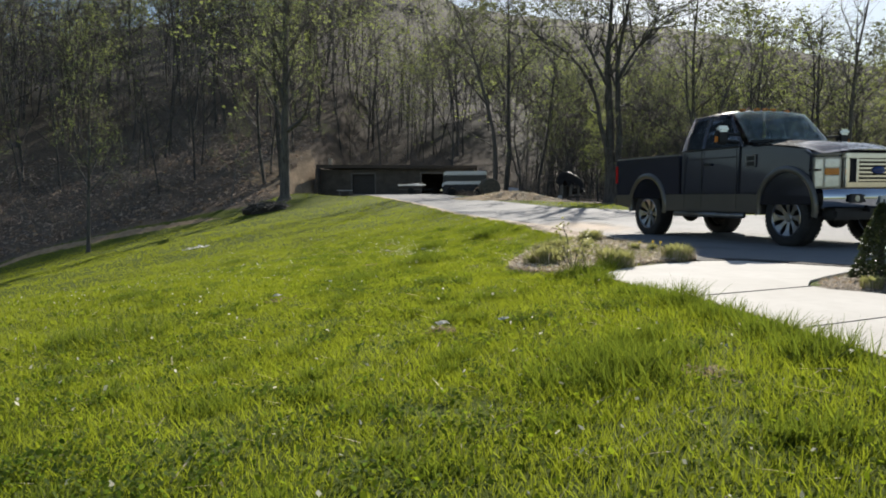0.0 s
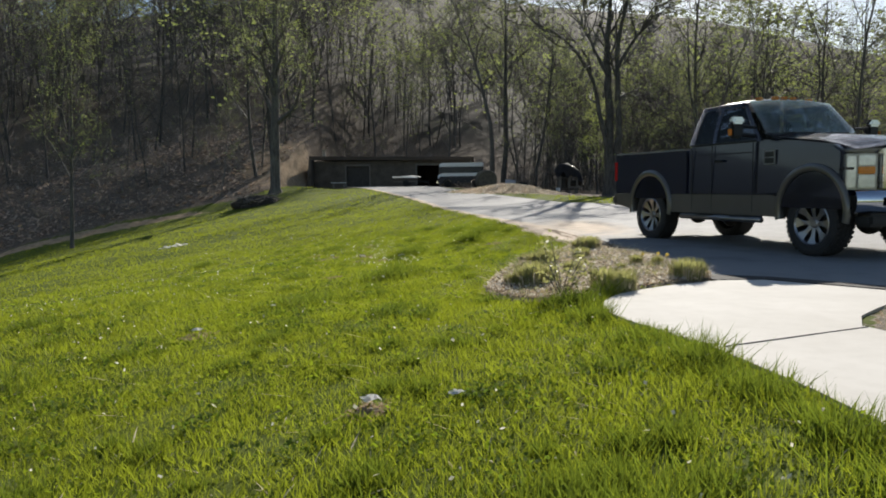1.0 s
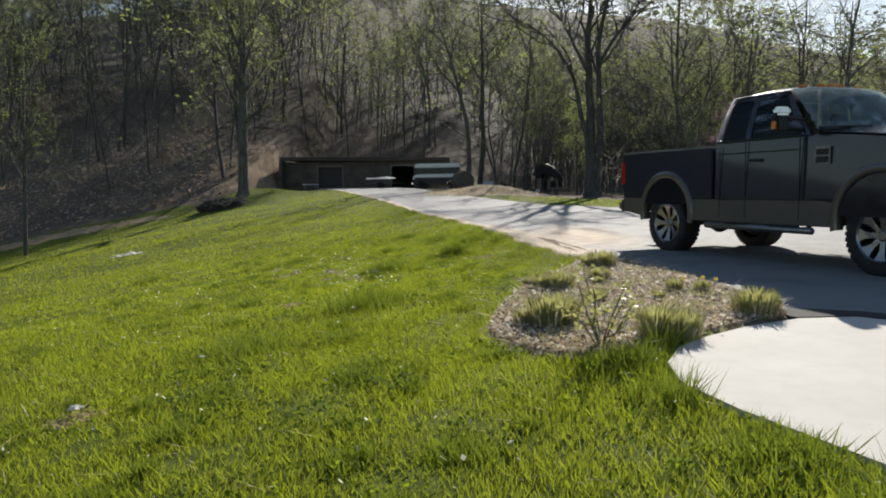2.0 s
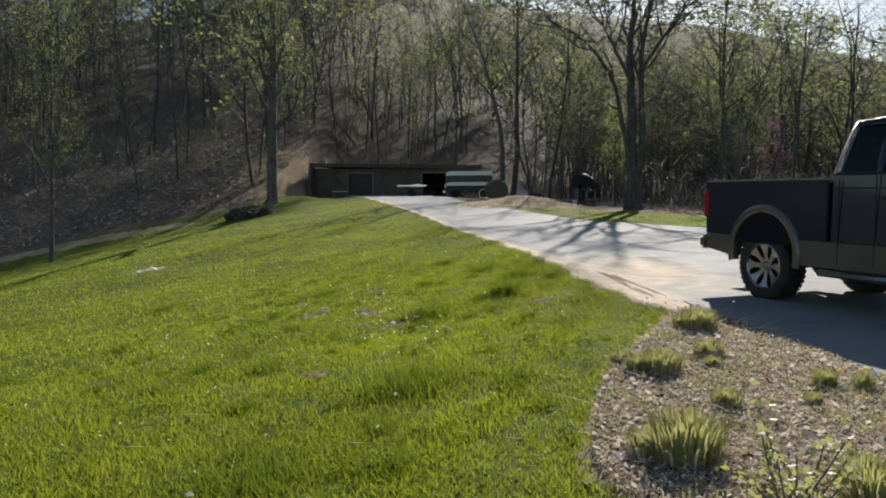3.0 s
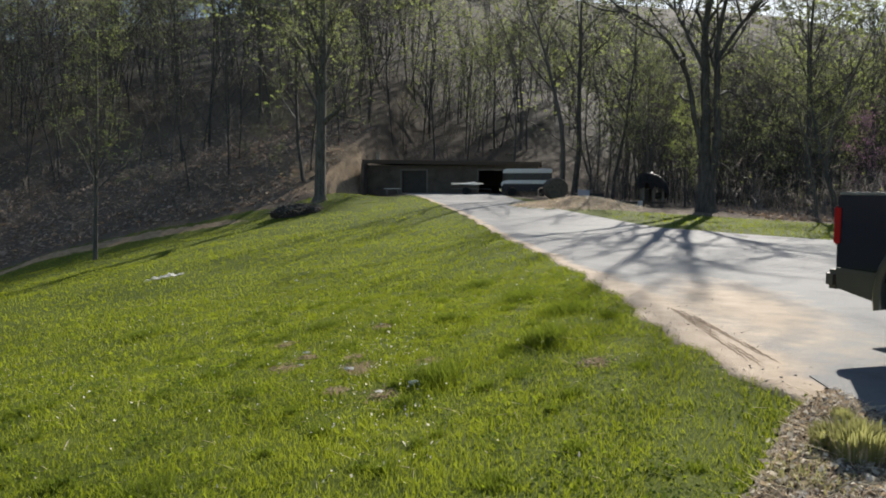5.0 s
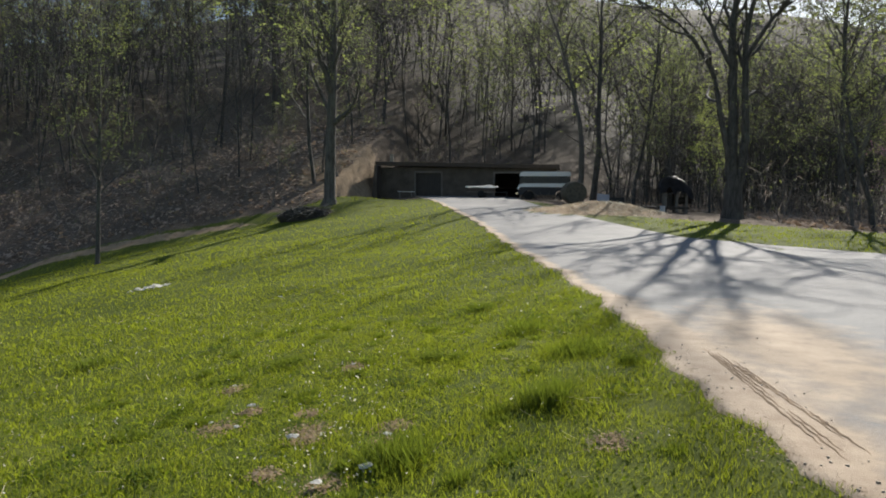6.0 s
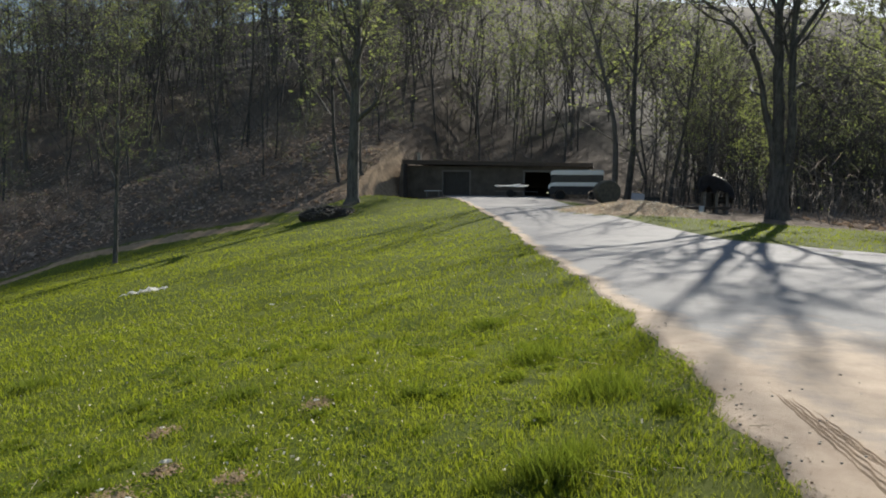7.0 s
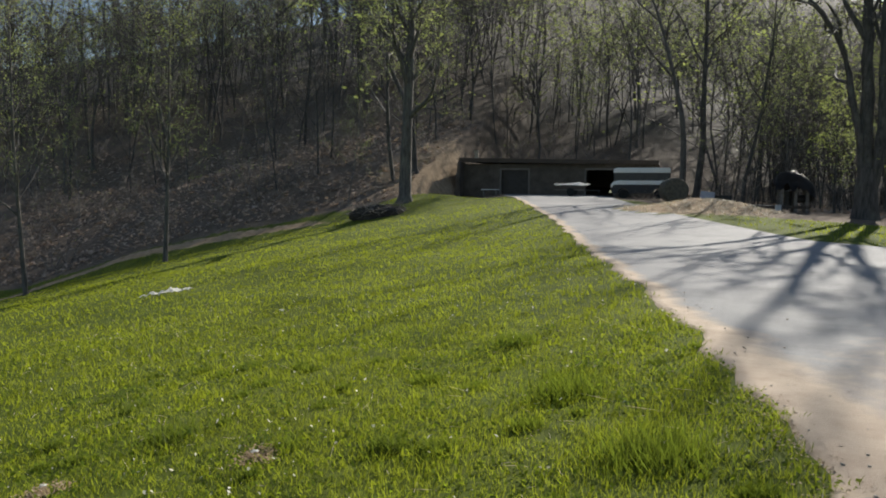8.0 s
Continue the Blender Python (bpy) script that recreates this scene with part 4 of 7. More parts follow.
def plan_prism(bm, pts, z0, z1, bevel=0.0):
    """A plan outline in x and y, drawn out upwards."""
    f = bm.faces.new([bm.verts.new((x, y, z0)) for x, y in pts])
    out = bmesh.ops.extrude_face_region(bm, geom=[f])
    bmesh.ops.translate(bm, vec=(0, 0, z1 - z0), verts=[v for v in out["geom"] if isinstance(v, bmesh.types.BMVert)])
    if bevel:
        bmesh.ops.bevel(bm, geom=bm.edges[:], offset=bevel, segments=2, affect="EDGES")


def sheet(bm, rows):
    """Faces over a grid of places."""
    grid = [[bm.verts.new(p) for p in row] for row in rows]
    for a, b in zip(grid, grid[1:]):
        for k in range(len(a) - 1):
            bm.faces.new((a[k], a[k + 1], b[k + 1], b[k]))


def build_truck():
    t = new("pickup_truck")
    t.matrix_world = Matrix.Translation((6.035, 13.716, 0.045)) @ pose(0, 0, 0, 0, 0, -68.06)
    tagged(t, "lifted navy-black pickup truck with tan lower panels and chrome grille", "pickup truck")
    F, R, W, S = 1.8, -1.74, 0.975, 0.80         # axles, half width, height of the paint split
    # lower two-tone shell between and behind the wheel arches
    low = [(-2.83, S), (-2.8, 0.60), (R - 0.535, 0.52), (R - 0.535, 0.62), (R - 0.50, S)]
    mid = [(R + 0.50, S), (R + 0.535, 0.62), (R + 0.535, 0.50), (F - 0.535, 0.50), (F - 0.535, 0.62), (F - 0.50, S)]
    nose = [(F + 0.50, S), (F + 0.535, 0.62), (F + 0.54, 0.58), (2.37, 0.58), (2.37, S)]
    for o in (low, mid, nose):
        for s in (-1, 1):
            bm = bmesh.new()
            prism(bm, o, s * (W + 0.004), s * (W - 0.14), 0.012)
            if o is nose:
                for v in bm.verts:
                    v.co.y *= 1 - 0.07 * max(0, (v.co.x - 2.1) / 0.35) ** 2
            part("lower_panel", bm, M_TAN, t, "tan lower body panel")
    # bed: sides, rails, lights, tailgate, floor
    for s in (-1, 1):
        bm = bmesh.new()
        side = [(-2.83, S + 0.003), (R - 0.50, S + 0.003)] + arch(R, 0.60, 0.54, 158, 22, 14) + [(R + 0.50, S + 0.003), (-0.755, S + 0.003), (-0.755, 1.47), (-0.78, 1.505), (-2.82, 1.505), (-2.845, 1.47)]
        prism(bm, side, s * W, s * (W - 0.13), 0.014)
        part("bed_side", bm, M_NAVY, t)
        bm = bmesh.new()
        box(bm, -2.82, -0.78, s * (W - 0.065) - 0.066, s * (W - 0.065) + 0.066, 1.507, 1.532, 0.008)
        part("bed_rail", bm, M_RAIL, t, "grey moulded bed rail cap, lightened for its sun glint")
        bm = bmesh.new()
        box(bm, -2.875, -2.76, s * 0.9 - 0.085, s * 0.9 + 0.088, 1.02, 1.40, 0.02)
        part("tail_light", bm, M_RED, t, "red tail light")
    bm = bmesh.new()
    box(bm, -2.86, -2.78, -0.81, 0.81, 0.84, 1.49, 0.02)
    part("tailgate", bm, M_NAVY, t)
    bm = bmesh.new()
    box(bm, -0.06, 0.06, -0.12, 0.12, -0.03, 0.03, 0.012, m=Matrix.Translation((-2.86, 0, 1.3)))
    part("tailgate_handle", bm, M_BLACK, t)
    bm = bmesh.new()
    box(bm, -2.78, -0.78, -0.845, 0.845, 0.90, 0.96)
    box(bm, -0.82, -0.78, -0.845, 0.845, 0.96, 1.49)
    part("bed_floor", bm, M_BLACK, t)
    # front fenders with wheel arches
    bm = bmesh.new()
    clip = [(0.80, S + 0.003), (F - 0.50, S + 0.003)] + arch(F, 0.60, 0.54, 158, 22, 14) + [(F + 0.50, S + 0.003), (2.25, S + 0.003), (2.25, 1.37), (2.1, 1.45), (1.5, 1.53), (0.80, 1.59)]
    prism(bm, clip, -W, W, 0.03)
    for v in bm.verts:
        v.co.y *= 1 - 0.03 * (v.co.z - S) / 0.79
    part("front_body", bm, M_NAVY, t)
    bm = bmesh.new()
    plan_prism(bm, [(2.2, -0.93), (2.29, -0.93), (2.45, -0.66), (2.47, 0.0), (2.45, 0.66), (2.29, 0.93), (2.2, 0.93)], 1.32, 1.385, 0.02)
    plan_prism(bm, [(2.2, -0.64), (2.46, -0.64), (2.46, 0.64), (2.2, 0.64)], 0.84, 1.318)
    part("nose_panel", bm, M_NAVY, t)
    # bonnet skin: a raised middle between two creases, falling to the nose
    bm = bmesh.new()
    rows = []
    for i in range(15):
        f = i / 14
        x = 0.86 + 1.60 * f
        z = 1.655 - 0.10 * f - 0.13 * f ** 4
        rows.append([(x - 0.10 * abs(y) ** 3 * f, y * (0.90 - 0.05 * f), z - 0.055 * abs(y) ** 3 + 0.022 * (abs(y) < 0.55) * (1 - 0.4 * f)) for y in np.linspace(-1, 1, 17)])
    sheet(bm, rows)
    bmesh.ops.solidify(bm, geom=bm.faces[:], thickness=0.03)
    part("bonnet", bm, M_NAVY, t, smooth=True)
    bm = bmesh.new()
    box(bm, 0.80, 0.90, -0.82, 0.82, 1.60, 1.672, 0.02)
    part("cowl", bm, M_BLACK, t, "black cowl below the windscreen")
    # chassis, axles and underside
    bm = bmesh.new()
    for s in (-1, 1):
        box(bm, -2.8, 2.3, s * 0.45 - 0.05, s * 0.45 + 0.05, 0.62, 0.80)
    box(bm, -0.65, 0.95, -0.8, 0.8, 0.60, 0.84)
    box(bm, 0.95, 2.3, -0.62, 0.62, 0.75, 1.3)
    box(bm, -2.75, -0.7, -0.64, 0.64, 0.66, 0.9)
    for x in (R, F):
        for s in (-1, 1):
            box(bm, x - 0.56, x + 0.56, s * 0.78 - 0.16, s * 0.78 + 0.16, 1.12, 1.15)
    part("chassis", bm, M_STEEL, t)
    for x in (F, R):
        bm = bmesh.new()
        cyl(bm, (x, -0.75, 0.435), (x, 0.75, 0.435), 0.05)
        bmesh.ops.create_uvsphere(bm, u_segments=14, v_segments=9, radius=0.17, matrix=Matrix.Translation((x, 0.05, 0.43)))
        part("axle", bm, M_STEEL, t)
    bm = bmesh.new()
    box(bm, -0.95, 0.1, -0.62, -0.15, 0.44, 0.66, 0.06)
    part("fuel_tank", bm, M_BLACK, t)
    bm = bmesh.new()
    cyl(bm, (-1.7, 0, 0.46), (0.8, 0, 0.62), 0.045)
    part("drive_shaft", bm, M_STEEL, t)
    bm = bmesh.new()
    cyl(bm, (-1.25, 0.5, 0.50), (0.2, 0.45, 0.52), 0.09, n=14)
    cyl(bm, (-2.6, 0.62, 0.55), (-1.25, 0.5, 0.5), 0.035, n=10)
    part("exhaust", bm, M_STEEL, t)
    # cab below the glass
    bm = bmesh.new()
    prism(bm, [(-0.725, S + 0.003), (0.81, S + 0.003), (0.81, 1.59), (-0.70, 1.575), (-0.735, 1.5)], -W, W, 0.03)
    for v in bm.verts:
        v.co.y *= 1 - 0.03 * (v.co.z - S) / 0.79
    bmesh.ops.delete(bm, geom=[f for f in bm.faces if f.normal.z > 0.95 and f.calc_area() > 0.5], context="FACES_ONLY")
    part("cab_body", bm, M_NAVY, t)
    # greenhouse: flat pillars and rails round real openings
    lo = {"rx": -0.715, "fx": 0.87, "y": 0.945, "z": 1.565}
    hi = {"rx": -0.58, "fx": 0.40, "y": 0.785, "z": 2.14}

    def on_side(s, x, f, out=0.0):
        """A place on the side of the cab, f of the way up from the belt to the roof."""
        bulge = 0.02 * math.sin(math.pi * f)
        return (x, s * (lo["y"] + (hi["y"] - lo["y"]) * f + bulge + out), lo["z"] + (hi["z"] - lo["z"]) * f)

    def edge_x(a, b, f):
        return a + (b - a) * f

    for s in (-1, 1):
        bands = (("rear_pillar", (lo["rx"], hi["rx"]), (-0.60, -0.50)), ("door_pillar", (-0.17, -0.15), (-0.09, -0.07)), ("front_pillar", (0.76, 0.335), (lo["fx"], hi["fx"])))
        for nm, left, right in bands:
            bm = bmesh.new()
            rows = []
            for k in range(7):
                f = k / 6
                rows.append([on_side(s, edge_x(*left, f), f), on_side(s, (edge_x(*left, f) + edge_x(*right, f)) / 2, f, 0.006), on_side(s, edge_x(*right, f), f)])
            sheet(bm, rows)
            bmesh.ops.solidify(bm, geom=bm.faces[:], thickness=0.05 * s)
            part(nm, bm, M_NAVY, t, smooth=True)
        bm = bmesh.new()                       # roof rail over the doors
        sheet(bm, [[on_side(s, x, 0.9, 0.002), on_side(s, x, 0.96, 0.004), on_side(s, x, 1.03)] for x in np.linspace(hi["rx"] + 0.02, 0.40, 8)])
        bmesh.ops.solidify(bm, geom=bm.faces[:], thickness=0.05 * s)
        part("roof_rail", bm, M_NAVY, t, smooth=True)
    bm = bmesh.new()
    rows = []
    for i in range(15):
        f = i / 14
        x = hi["rx"] - 0.03 + (hi["fx"] - hi["rx"] + 0.07) * f
        rise = 0.085 * (1 - abs(2 * f - 1.1) ** 3.2)
        rows.append([(x - 0.06 * abs(y) ** 3 * (2 * f - 1), y * (hi["y"] + 0.012), hi["z"] + 0.006 + rise * (1 - abs(y) ** 3) + 0.012 * (1 - abs(y) ** 10)) for y in np.linspace(-1, 1, 17)])
    sheet(bm, rows)
    bmesh.ops.solidify(bm, geom=bm.faces[:], thickness=0.045)
    part("roof", bm, M_NAVY, t, smooth=True)

    def pane(name, rows, mat, thick=0.006):
        bm = bmesh.new()
        sheet(bm, rows)
        bmesh.ops.solidify(bm, geom=bm.faces[:], thickness=thick)
        ob = part(name, bm, mat, t, smooth=name == "windscreen")
        ob.visible_shadow = name != "windscreen"
        return ob

    for s in (-1, 1):
        pane("front_window", [[on_side(s, edge_x(-0.09, -0.07, f), f, -0.012), on_side(s, edge_x(0.76, 0.335, f), f, -0.012)] for f in np.linspace(0.0, 0.91, 6)], M_TINT)
        pane("rear_window", [[on_side(s, edge_x(-0.60, -0.50, f), f, -0.012), on_side(s, edge_x(-0.17, -0.15, f), f, -0.012)] for f in np.linspace(0.0, 0.91, 6)], M_TINT)
        bm = bmesh.new()
        box(bm, -0.68, 0.80, s * 0.957 - 0.012, s * 0.957 + 0.012, 1.555, 1.58, 0.006)
        part("window_trim", bm, M_BLACK, t)
    pane("windscreen", [[(0.40 + 0.48 * (1 - f) + 0.10 * (1 - y * y), y * (0.76 + 0.10 * (1 - f)), 1.64 + 0.53 * f + 0.03 * (1 - y * y) * f) for y in np.linspace(-1, 1, 9)] for f in np.linspace(0, 1, 6)], M_GLASS)
    pane("back_window", [[(lo["rx"] - 0.006 + (hi["rx"] - lo["rx"]) * f, y * (0.88 - 0.13 * f), 1.58 + 0.55 * f) for y in (-1, 1)] for f in (0, 1)], M_TINT)
    bm = bmesh.new()                          # black ceramic band round the windscreen's head
    sheet(bm, [[(0.405 + 0.48 * (1 - f) + 0.10 * (1 - y * y) + 0.004, y * (0.76 + 0.10 * (1 - f)), 1.644 + 0.53 * f + 0.03 * (1 - y * y) * f) for y in np.linspace(-0.98, 0.98, 9)] for f in (0.0, 0.05)])
    part("windscreen_band", bm, M_BLACK, t)
    for y in (-0.45, 0.45):
        bm = bmesh.new()
        box(bm, -0.05, 0.12, y - 0.26, y + 0.26, 1.15, 1.72, 0.06)
        box(bm, -0.04, 0.08, y - 0.14, y + 0.14, 1.72, 1.92, 0.04)
        box(bm, 0.0, 0.5, y - 0.26, y + 0.26, 1.05, 1.2, 0.05)
        part("seat", bm, M_SEAT, t)
    bm = bmesh.new()
    box(bm, 0.5, 0.82, -0.86, 0.86, 1.3, 1.60, 0.05)
    part("dashboard", bm, M_BLACK, t)
    bm = bmesh.new()
    bmesh.ops.create_cone(bm, cap_ends=False, segments=24, radius1=0.19, radius2=0.175, depth=0.03, matrix=Matrix.Translation((0.42, 0.42, 1.6)) @ pose(0, 0, 0, 0, 65, 0))
    part("steering_wheel", bm, M_BLACK, t)
    bm = bmesh.new()
    box(bm, -0.70, 0.80, -0.92, 0.92, 1.0, 1.06)
    box(bm, -0.70, -0.4, -0.85, 0.85, 1.06, 1.52, 0.05)
    part("rear_bench", bm, M_SEAT, t)
    for y0, y1 in ((-0.62, -0.08), (0.0, 0.55)):
        bm = bmesh.new()
        cyl(bm, (0.93, y0, 1.672), (0.955, y1, 1.682), 0.011, n=6)
        part("wiper", bm, M_BLACK, t)
    # doors: seams, handles, creases, badges
    for s in (-1, 1):
        for x, z0, z1 in ((-0.13, 0.56, 1.55), (0.74, 0.56, 1.55), (-0.60, 0.56, 1.5)):
            bm = bmesh.new()
            box(bm, x - 0.005, x + 0.005, s * (W + 0.003) - 0.004, s * (W + 0.003) + 0.004, z0, z1)
            part("door_seam", bm, M_BLACK, t)
        bm = bmesh.new()
        box(bm, -0.06, 0.13, s * (W + 0.02) - 0.012, s * (W + 0.02) + 0.012, 1.29, 1.325, 0.01)
        part("door_handle", bm, M_BLACK, t, "black door handle")
        for x0, x1 in ((-2.8, -0.775), (-0.70, 0.72)):
            bm = bmesh.new()
            box(bm, x0, x1, s * (W + 0.003) - 0.006, s * (W + 0.003) + 0.006, 1.405, 1.418, 0.005)
            part("body_crease", bm, M_NAVY, t)
        bm = bmesh.new()
        for z0, z1 in ((1.40, 1.425), (1.315, 1.33), (1.225, 1.24)):
            box(bm, 0.96, 1.16, s * (W + 0.002) - 0.012, s * (W + 0.002) + 0.012, z0, z1, 0.004)
        for x0, x1 in ((0.955, 0.972), (1.15, 1.165)):
            box(bm, x0, x1, s * (W + 0.002) - 0.012, s * (W + 0.002) + 0.012, 1.225, 1.425, 0.004)
        vent = part("fender_vent", bm, M_ALLOY, t, "bright-edged fender vent")
        bm = bmesh.new()
        box(bm, 0.972, 1.15, s * (W - 0.004) - 0.01, s * (W - 0.004) + 0.01, 1.235, 1.42)
        part("vent_mesh", bm, M_BLACK, vent)
        bm = bmesh.new()                      # towing mirrors
        box(bm, 0.66, 0.77, s * 1.27 - 0.11, s * 1.27 + 0.11, 1.60, 1.83, 0.035)
        m = part("mirror", bm, M_BLACK, t)
        bm = bmesh.new()
        box(bm, 0.68, 0.80, s * 1.27 - 0.1, s * 1.27 + 0.1, 1.80, 1.9, 0.03)
        part("mirror_cap", bm, M_CHROME, m, "chrome mirror cap")
        bm = bmesh.new()
        box(bm, 0.70, 0.775, s * 1.385 - 0.006, s * 1.385 + 0.006, 1.64, 1.73, 0.005)
        part("turn_lamp", bm, M_AMBER, m, "amber turn lamp")
        bm = bmesh.new()
        cyl(bm, (0.72, s * 0.94, 1.64), (0.72, s * 1.18, 1.66), 0.03, n=8)
        cyl(bm, (0.72, s * 0.92, 1.76), (0.72, s * 1.18, 1.78), 0.022, n=8)
        part("mirror_arm", bm, M_BLACK, m)
        bm = bmesh.new()                      # tubular step with brackets and tread
        cyl(bm, (-0.80, s * 1.02, 0.45), (0.98, s * 1.02, 0.45), 0.042, n=14)
        step = part("side_step", bm, M_STEPBAR, t, "grey tubular metal side step", smooth=True)
        for x in (-0.45, 0.35):
            bm = bmesh.new()
            box(bm, x, x + 0.42, s * 1.02 - 0.035, s * 1.02 + 0.035, 0.485, 0.498, 0.004)
            part("step_tread", bm, M_BLACK, step)
        for x in (-0.6, 0.15, 0.85):
            bm = bmesh.new()
            cyl(bm, (x, s * 1.0, 0.45), (x, s * 0.7, 0.62), 0.022, n=8)
            part("step_bracket", bm, M_STEEL, t)
        for x in (F, R):
            build_flare(t, x, s)
            build_wheel(t, x, s)
        # stacked headlamps that wrap round the corner
        bm = bmesh.new()
        plan_prism(bm, [(2.24, s * 0.93), (2.30, s * 0.945), (2.475, s * 0.66), (2.475, s * 0.62), (2.34, s * 0.62)], 0.87, 1.315, 0.01)
        lamp = part("headlamp", bm, M_LAMPBODY, t, "chrome-ringed stacked headlamp")
        for nm, z0, z1, mat in (("upper_lens", 1.17, 1.29, M_LENS), ("turn_lens", 1.065, 1.155, M_AMBER), ("lower_lens", 0.895, 1.05, M_LENS)):
            bm = bmesh.new()
            plan_prism(bm, [(2.372, s * 0.835), (2.392, s * 0.84), (2.488, s * 0.675), (2.468, s * 0.67)], z0, z1, 0.008)
            part(nm, bm, mat, lamp)
        bm = bmesh.new()
        plan_prism(bm, [(2.292, s * 0.925), (2.312, s * 0.945), (2.372, s * 0.862), (2.352, s * 0.842)], 0.90, 1.285, 0.008)
        part("corner_lens", bm, M_LENS, lamp)
    # grille
    bm = bmesh.new()
    for y0, y1, z0, z1 in ((-0.61, 0.61, 1.30, 1.37), (-0.61, 0.61, 0.885, 0.955), (-0.61, -0.54, 0.955, 1.30), (0.54, 0.61, 0.955, 1.30), (-0.41, -0.365, 0.955, 1.30), (0.365, 0.41, 0.955, 1.30)):
        box(bm, 2.45, 2.545, y0, y1, z0, z1, 0.012)
    grille = part("grille", bm, M_CHROME, t, "chrome grille surround")
    bm = bmesh.new()
    box(bm, 2.43, 2.475, -0.56, 0.56, 0.93, 1.32)
    part("grille_backing", bm, M_BLACK, grille)
    for i in range(6):
        bm = bmesh.new()
        z = 0.985 + 0.057 * i
        box(bm, 2.475, 2.54, -0.365, 0.365, z - 0.014, z + 0.014, 0.008)
        part("grille_bar", bm, M_CHROME, grille)
    bm = bmesh.new()
    bmesh.ops.create_uvsphere(bm, u_segments=20, v_segments=8, radius=1, matrix=Matrix.Translation((2.545, 0, 1.13)) @ Matrix.Diagonal((0.016, 0.13, 0.055, 1)))
    part("badge", bm, M_OVAL, grille, smooth=True)
    # front bumper, with the lamp recesses set into it
    bm = bmesh.new()
    rows = []
    for i in range(21):
        y = -1 + 2 * i / 20
        x = 2.68 - 0.09 * y * y - 0.28 * max(0, abs(y) - 0.72) ** 1.6 / 0.28 ** 0.6
        rows.append([(x + dx, y, z) for dx, z in ((-0.12, 0.862), (-0.03, 0.865), (0.0, 0.835), (0.02, 0.74), (0.005, 0.63), (-0.03, 0.59), (-0.14, 0.585))])
    sheet(bm, rows)
    bmp = part("front_bumper", bm, M_CHROME, t, "polished chrome front bumper", smooth=True)
    for s in (-1, 1):
        bm = bmesh.new()
        box(bm, -0.02, 0.02, -0.17, 0.17, -0.065, 0.065, 0.012, m=Matrix.Translation((2.672, s * 0.53, 0.725)) @ pose(0, 0, 0, 0, 0, -5 * s))
        part("fog_recess", bm, M_BLACK, bmp)
        bm = bmesh.new()
        cyl(bm, (2.675, s * 0.56, 0.725), (2.70, s * 0.56, 0.725), 0.045, n=16)
        part("fog_lamp", bm, M_LENS, bmp)
        bm = bmesh.new()
        cyl(bm, (2.58, s * 0.3, 0.56), (2.70, s * 0.3, 0.56), 0.025, n=8)
        part("tow_hook", bm, M_BLACK, bmp)
    bm = bmesh.new()
    box(bm, 2.705, 2.725, -0.155, 0.155, 0.60, 0.76, 0.006)
    plate = part("number_plate", bm, M_PLATE, bmp, "white number plate with dark bars")
    for i in range(4):
        bm = bmesh.new()
        box(bm, 2.724, 2.729, -0.11 + 0.06 * i, -0.075 + 0.06 * i, 0.64, 0.71)
        part("plate_bar", bm, M_BLACK, plate)
    bm = bmesh.new()
    box(bm, 2.36, 2.62, -0.88, 0.88, 0.42, 0.585, 0.04)
    part("valance", bm, M_BLACK, t)
    # rear bumper and hitch
    bm = bmesh.new()
    box(bm, -3.0, -2.83, -0.96, 0.96, 0.58, 0.77, 0.04)
    part("rear_bumper", bm, M_TAN, t, "tan rear step bumper")
    bm = bmesh.new()
    box(bm, -3.3, -2.75, -0.04, 0.04, 0.45, 0.53, 0.008)
    box(bm, -3.34, -3.1, -0.16, 0.16, 0.44, 0.48, 0.006)
    cyl(bm, (-3.26, 0, 0.48), (-3.26, 0, 0.54), 0.02, n=8)
    bmesh.ops.create_uvsphere(bm, u_segments=10, v_segments=6, radius=0.028, matrix=Matrix.Translation((-3.26, 0, 0.56)))
    part("tow_hitch", bm, M_STEEL, t)
    # roof marker lamps
    for y in (-0.47, -0.17, 0.0, 0.17, 0.47):
        bm = bmesh.new()
        z = 2.222 - 0.10 * y * y
        box(bm, 0.22, 0.33, y - 0.045, y + 0.045, z, z + 0.045, 0.018)
        part("marker_lamp", bm, M_AMBER, t, "amber cab marker lamp")


build_truck()


def spike(t, start, way, length, r):
    """A twig: three thin sides that meet in a point."""
    d = way.normalized()
    u = d.orthogonal().normalized()
    w = d.cross(u)
    o = len(t.tv)
    t.tv += [start + u * r, start + (w * 0.87 - u * 0.5) * r, start - (w * 0.87 + u * 0.5) * r, start + d * length]
    t.tf += [(o, o + 1, o + 3), (o + 1, o + 2, o + 3), (o + 2, o, o + 3)]
    return [start + d * length * 0.6, start + d * length]


def in_triangles(t):
    """One array of triangles from a tree's wood, twigs and leaves, with the material of each."""
    v = np.array([tuple(p) for p in t.v + t.tv + t.lv], np.float32)
    o, o2 = len(t.v), len(t.v) + len(t.tv)
    wood = [tri for a, b, c, d in t.f for tri in ((a, b, c), (a, c, d))]
    twig = [tuple(o + i for i in x) for x in t.tf]
    leaf = [tri for q in range(o2, o2 + len(t.lv), 4) for tri in ((q, q + 1, q + 2), (q, q + 2, q + 3))]
    return v, np.array(wood + twig + leaf, np.int32), np.array([0] * len(wood) + [1] * len(twig) + [2] * len(leaf), np.int32)


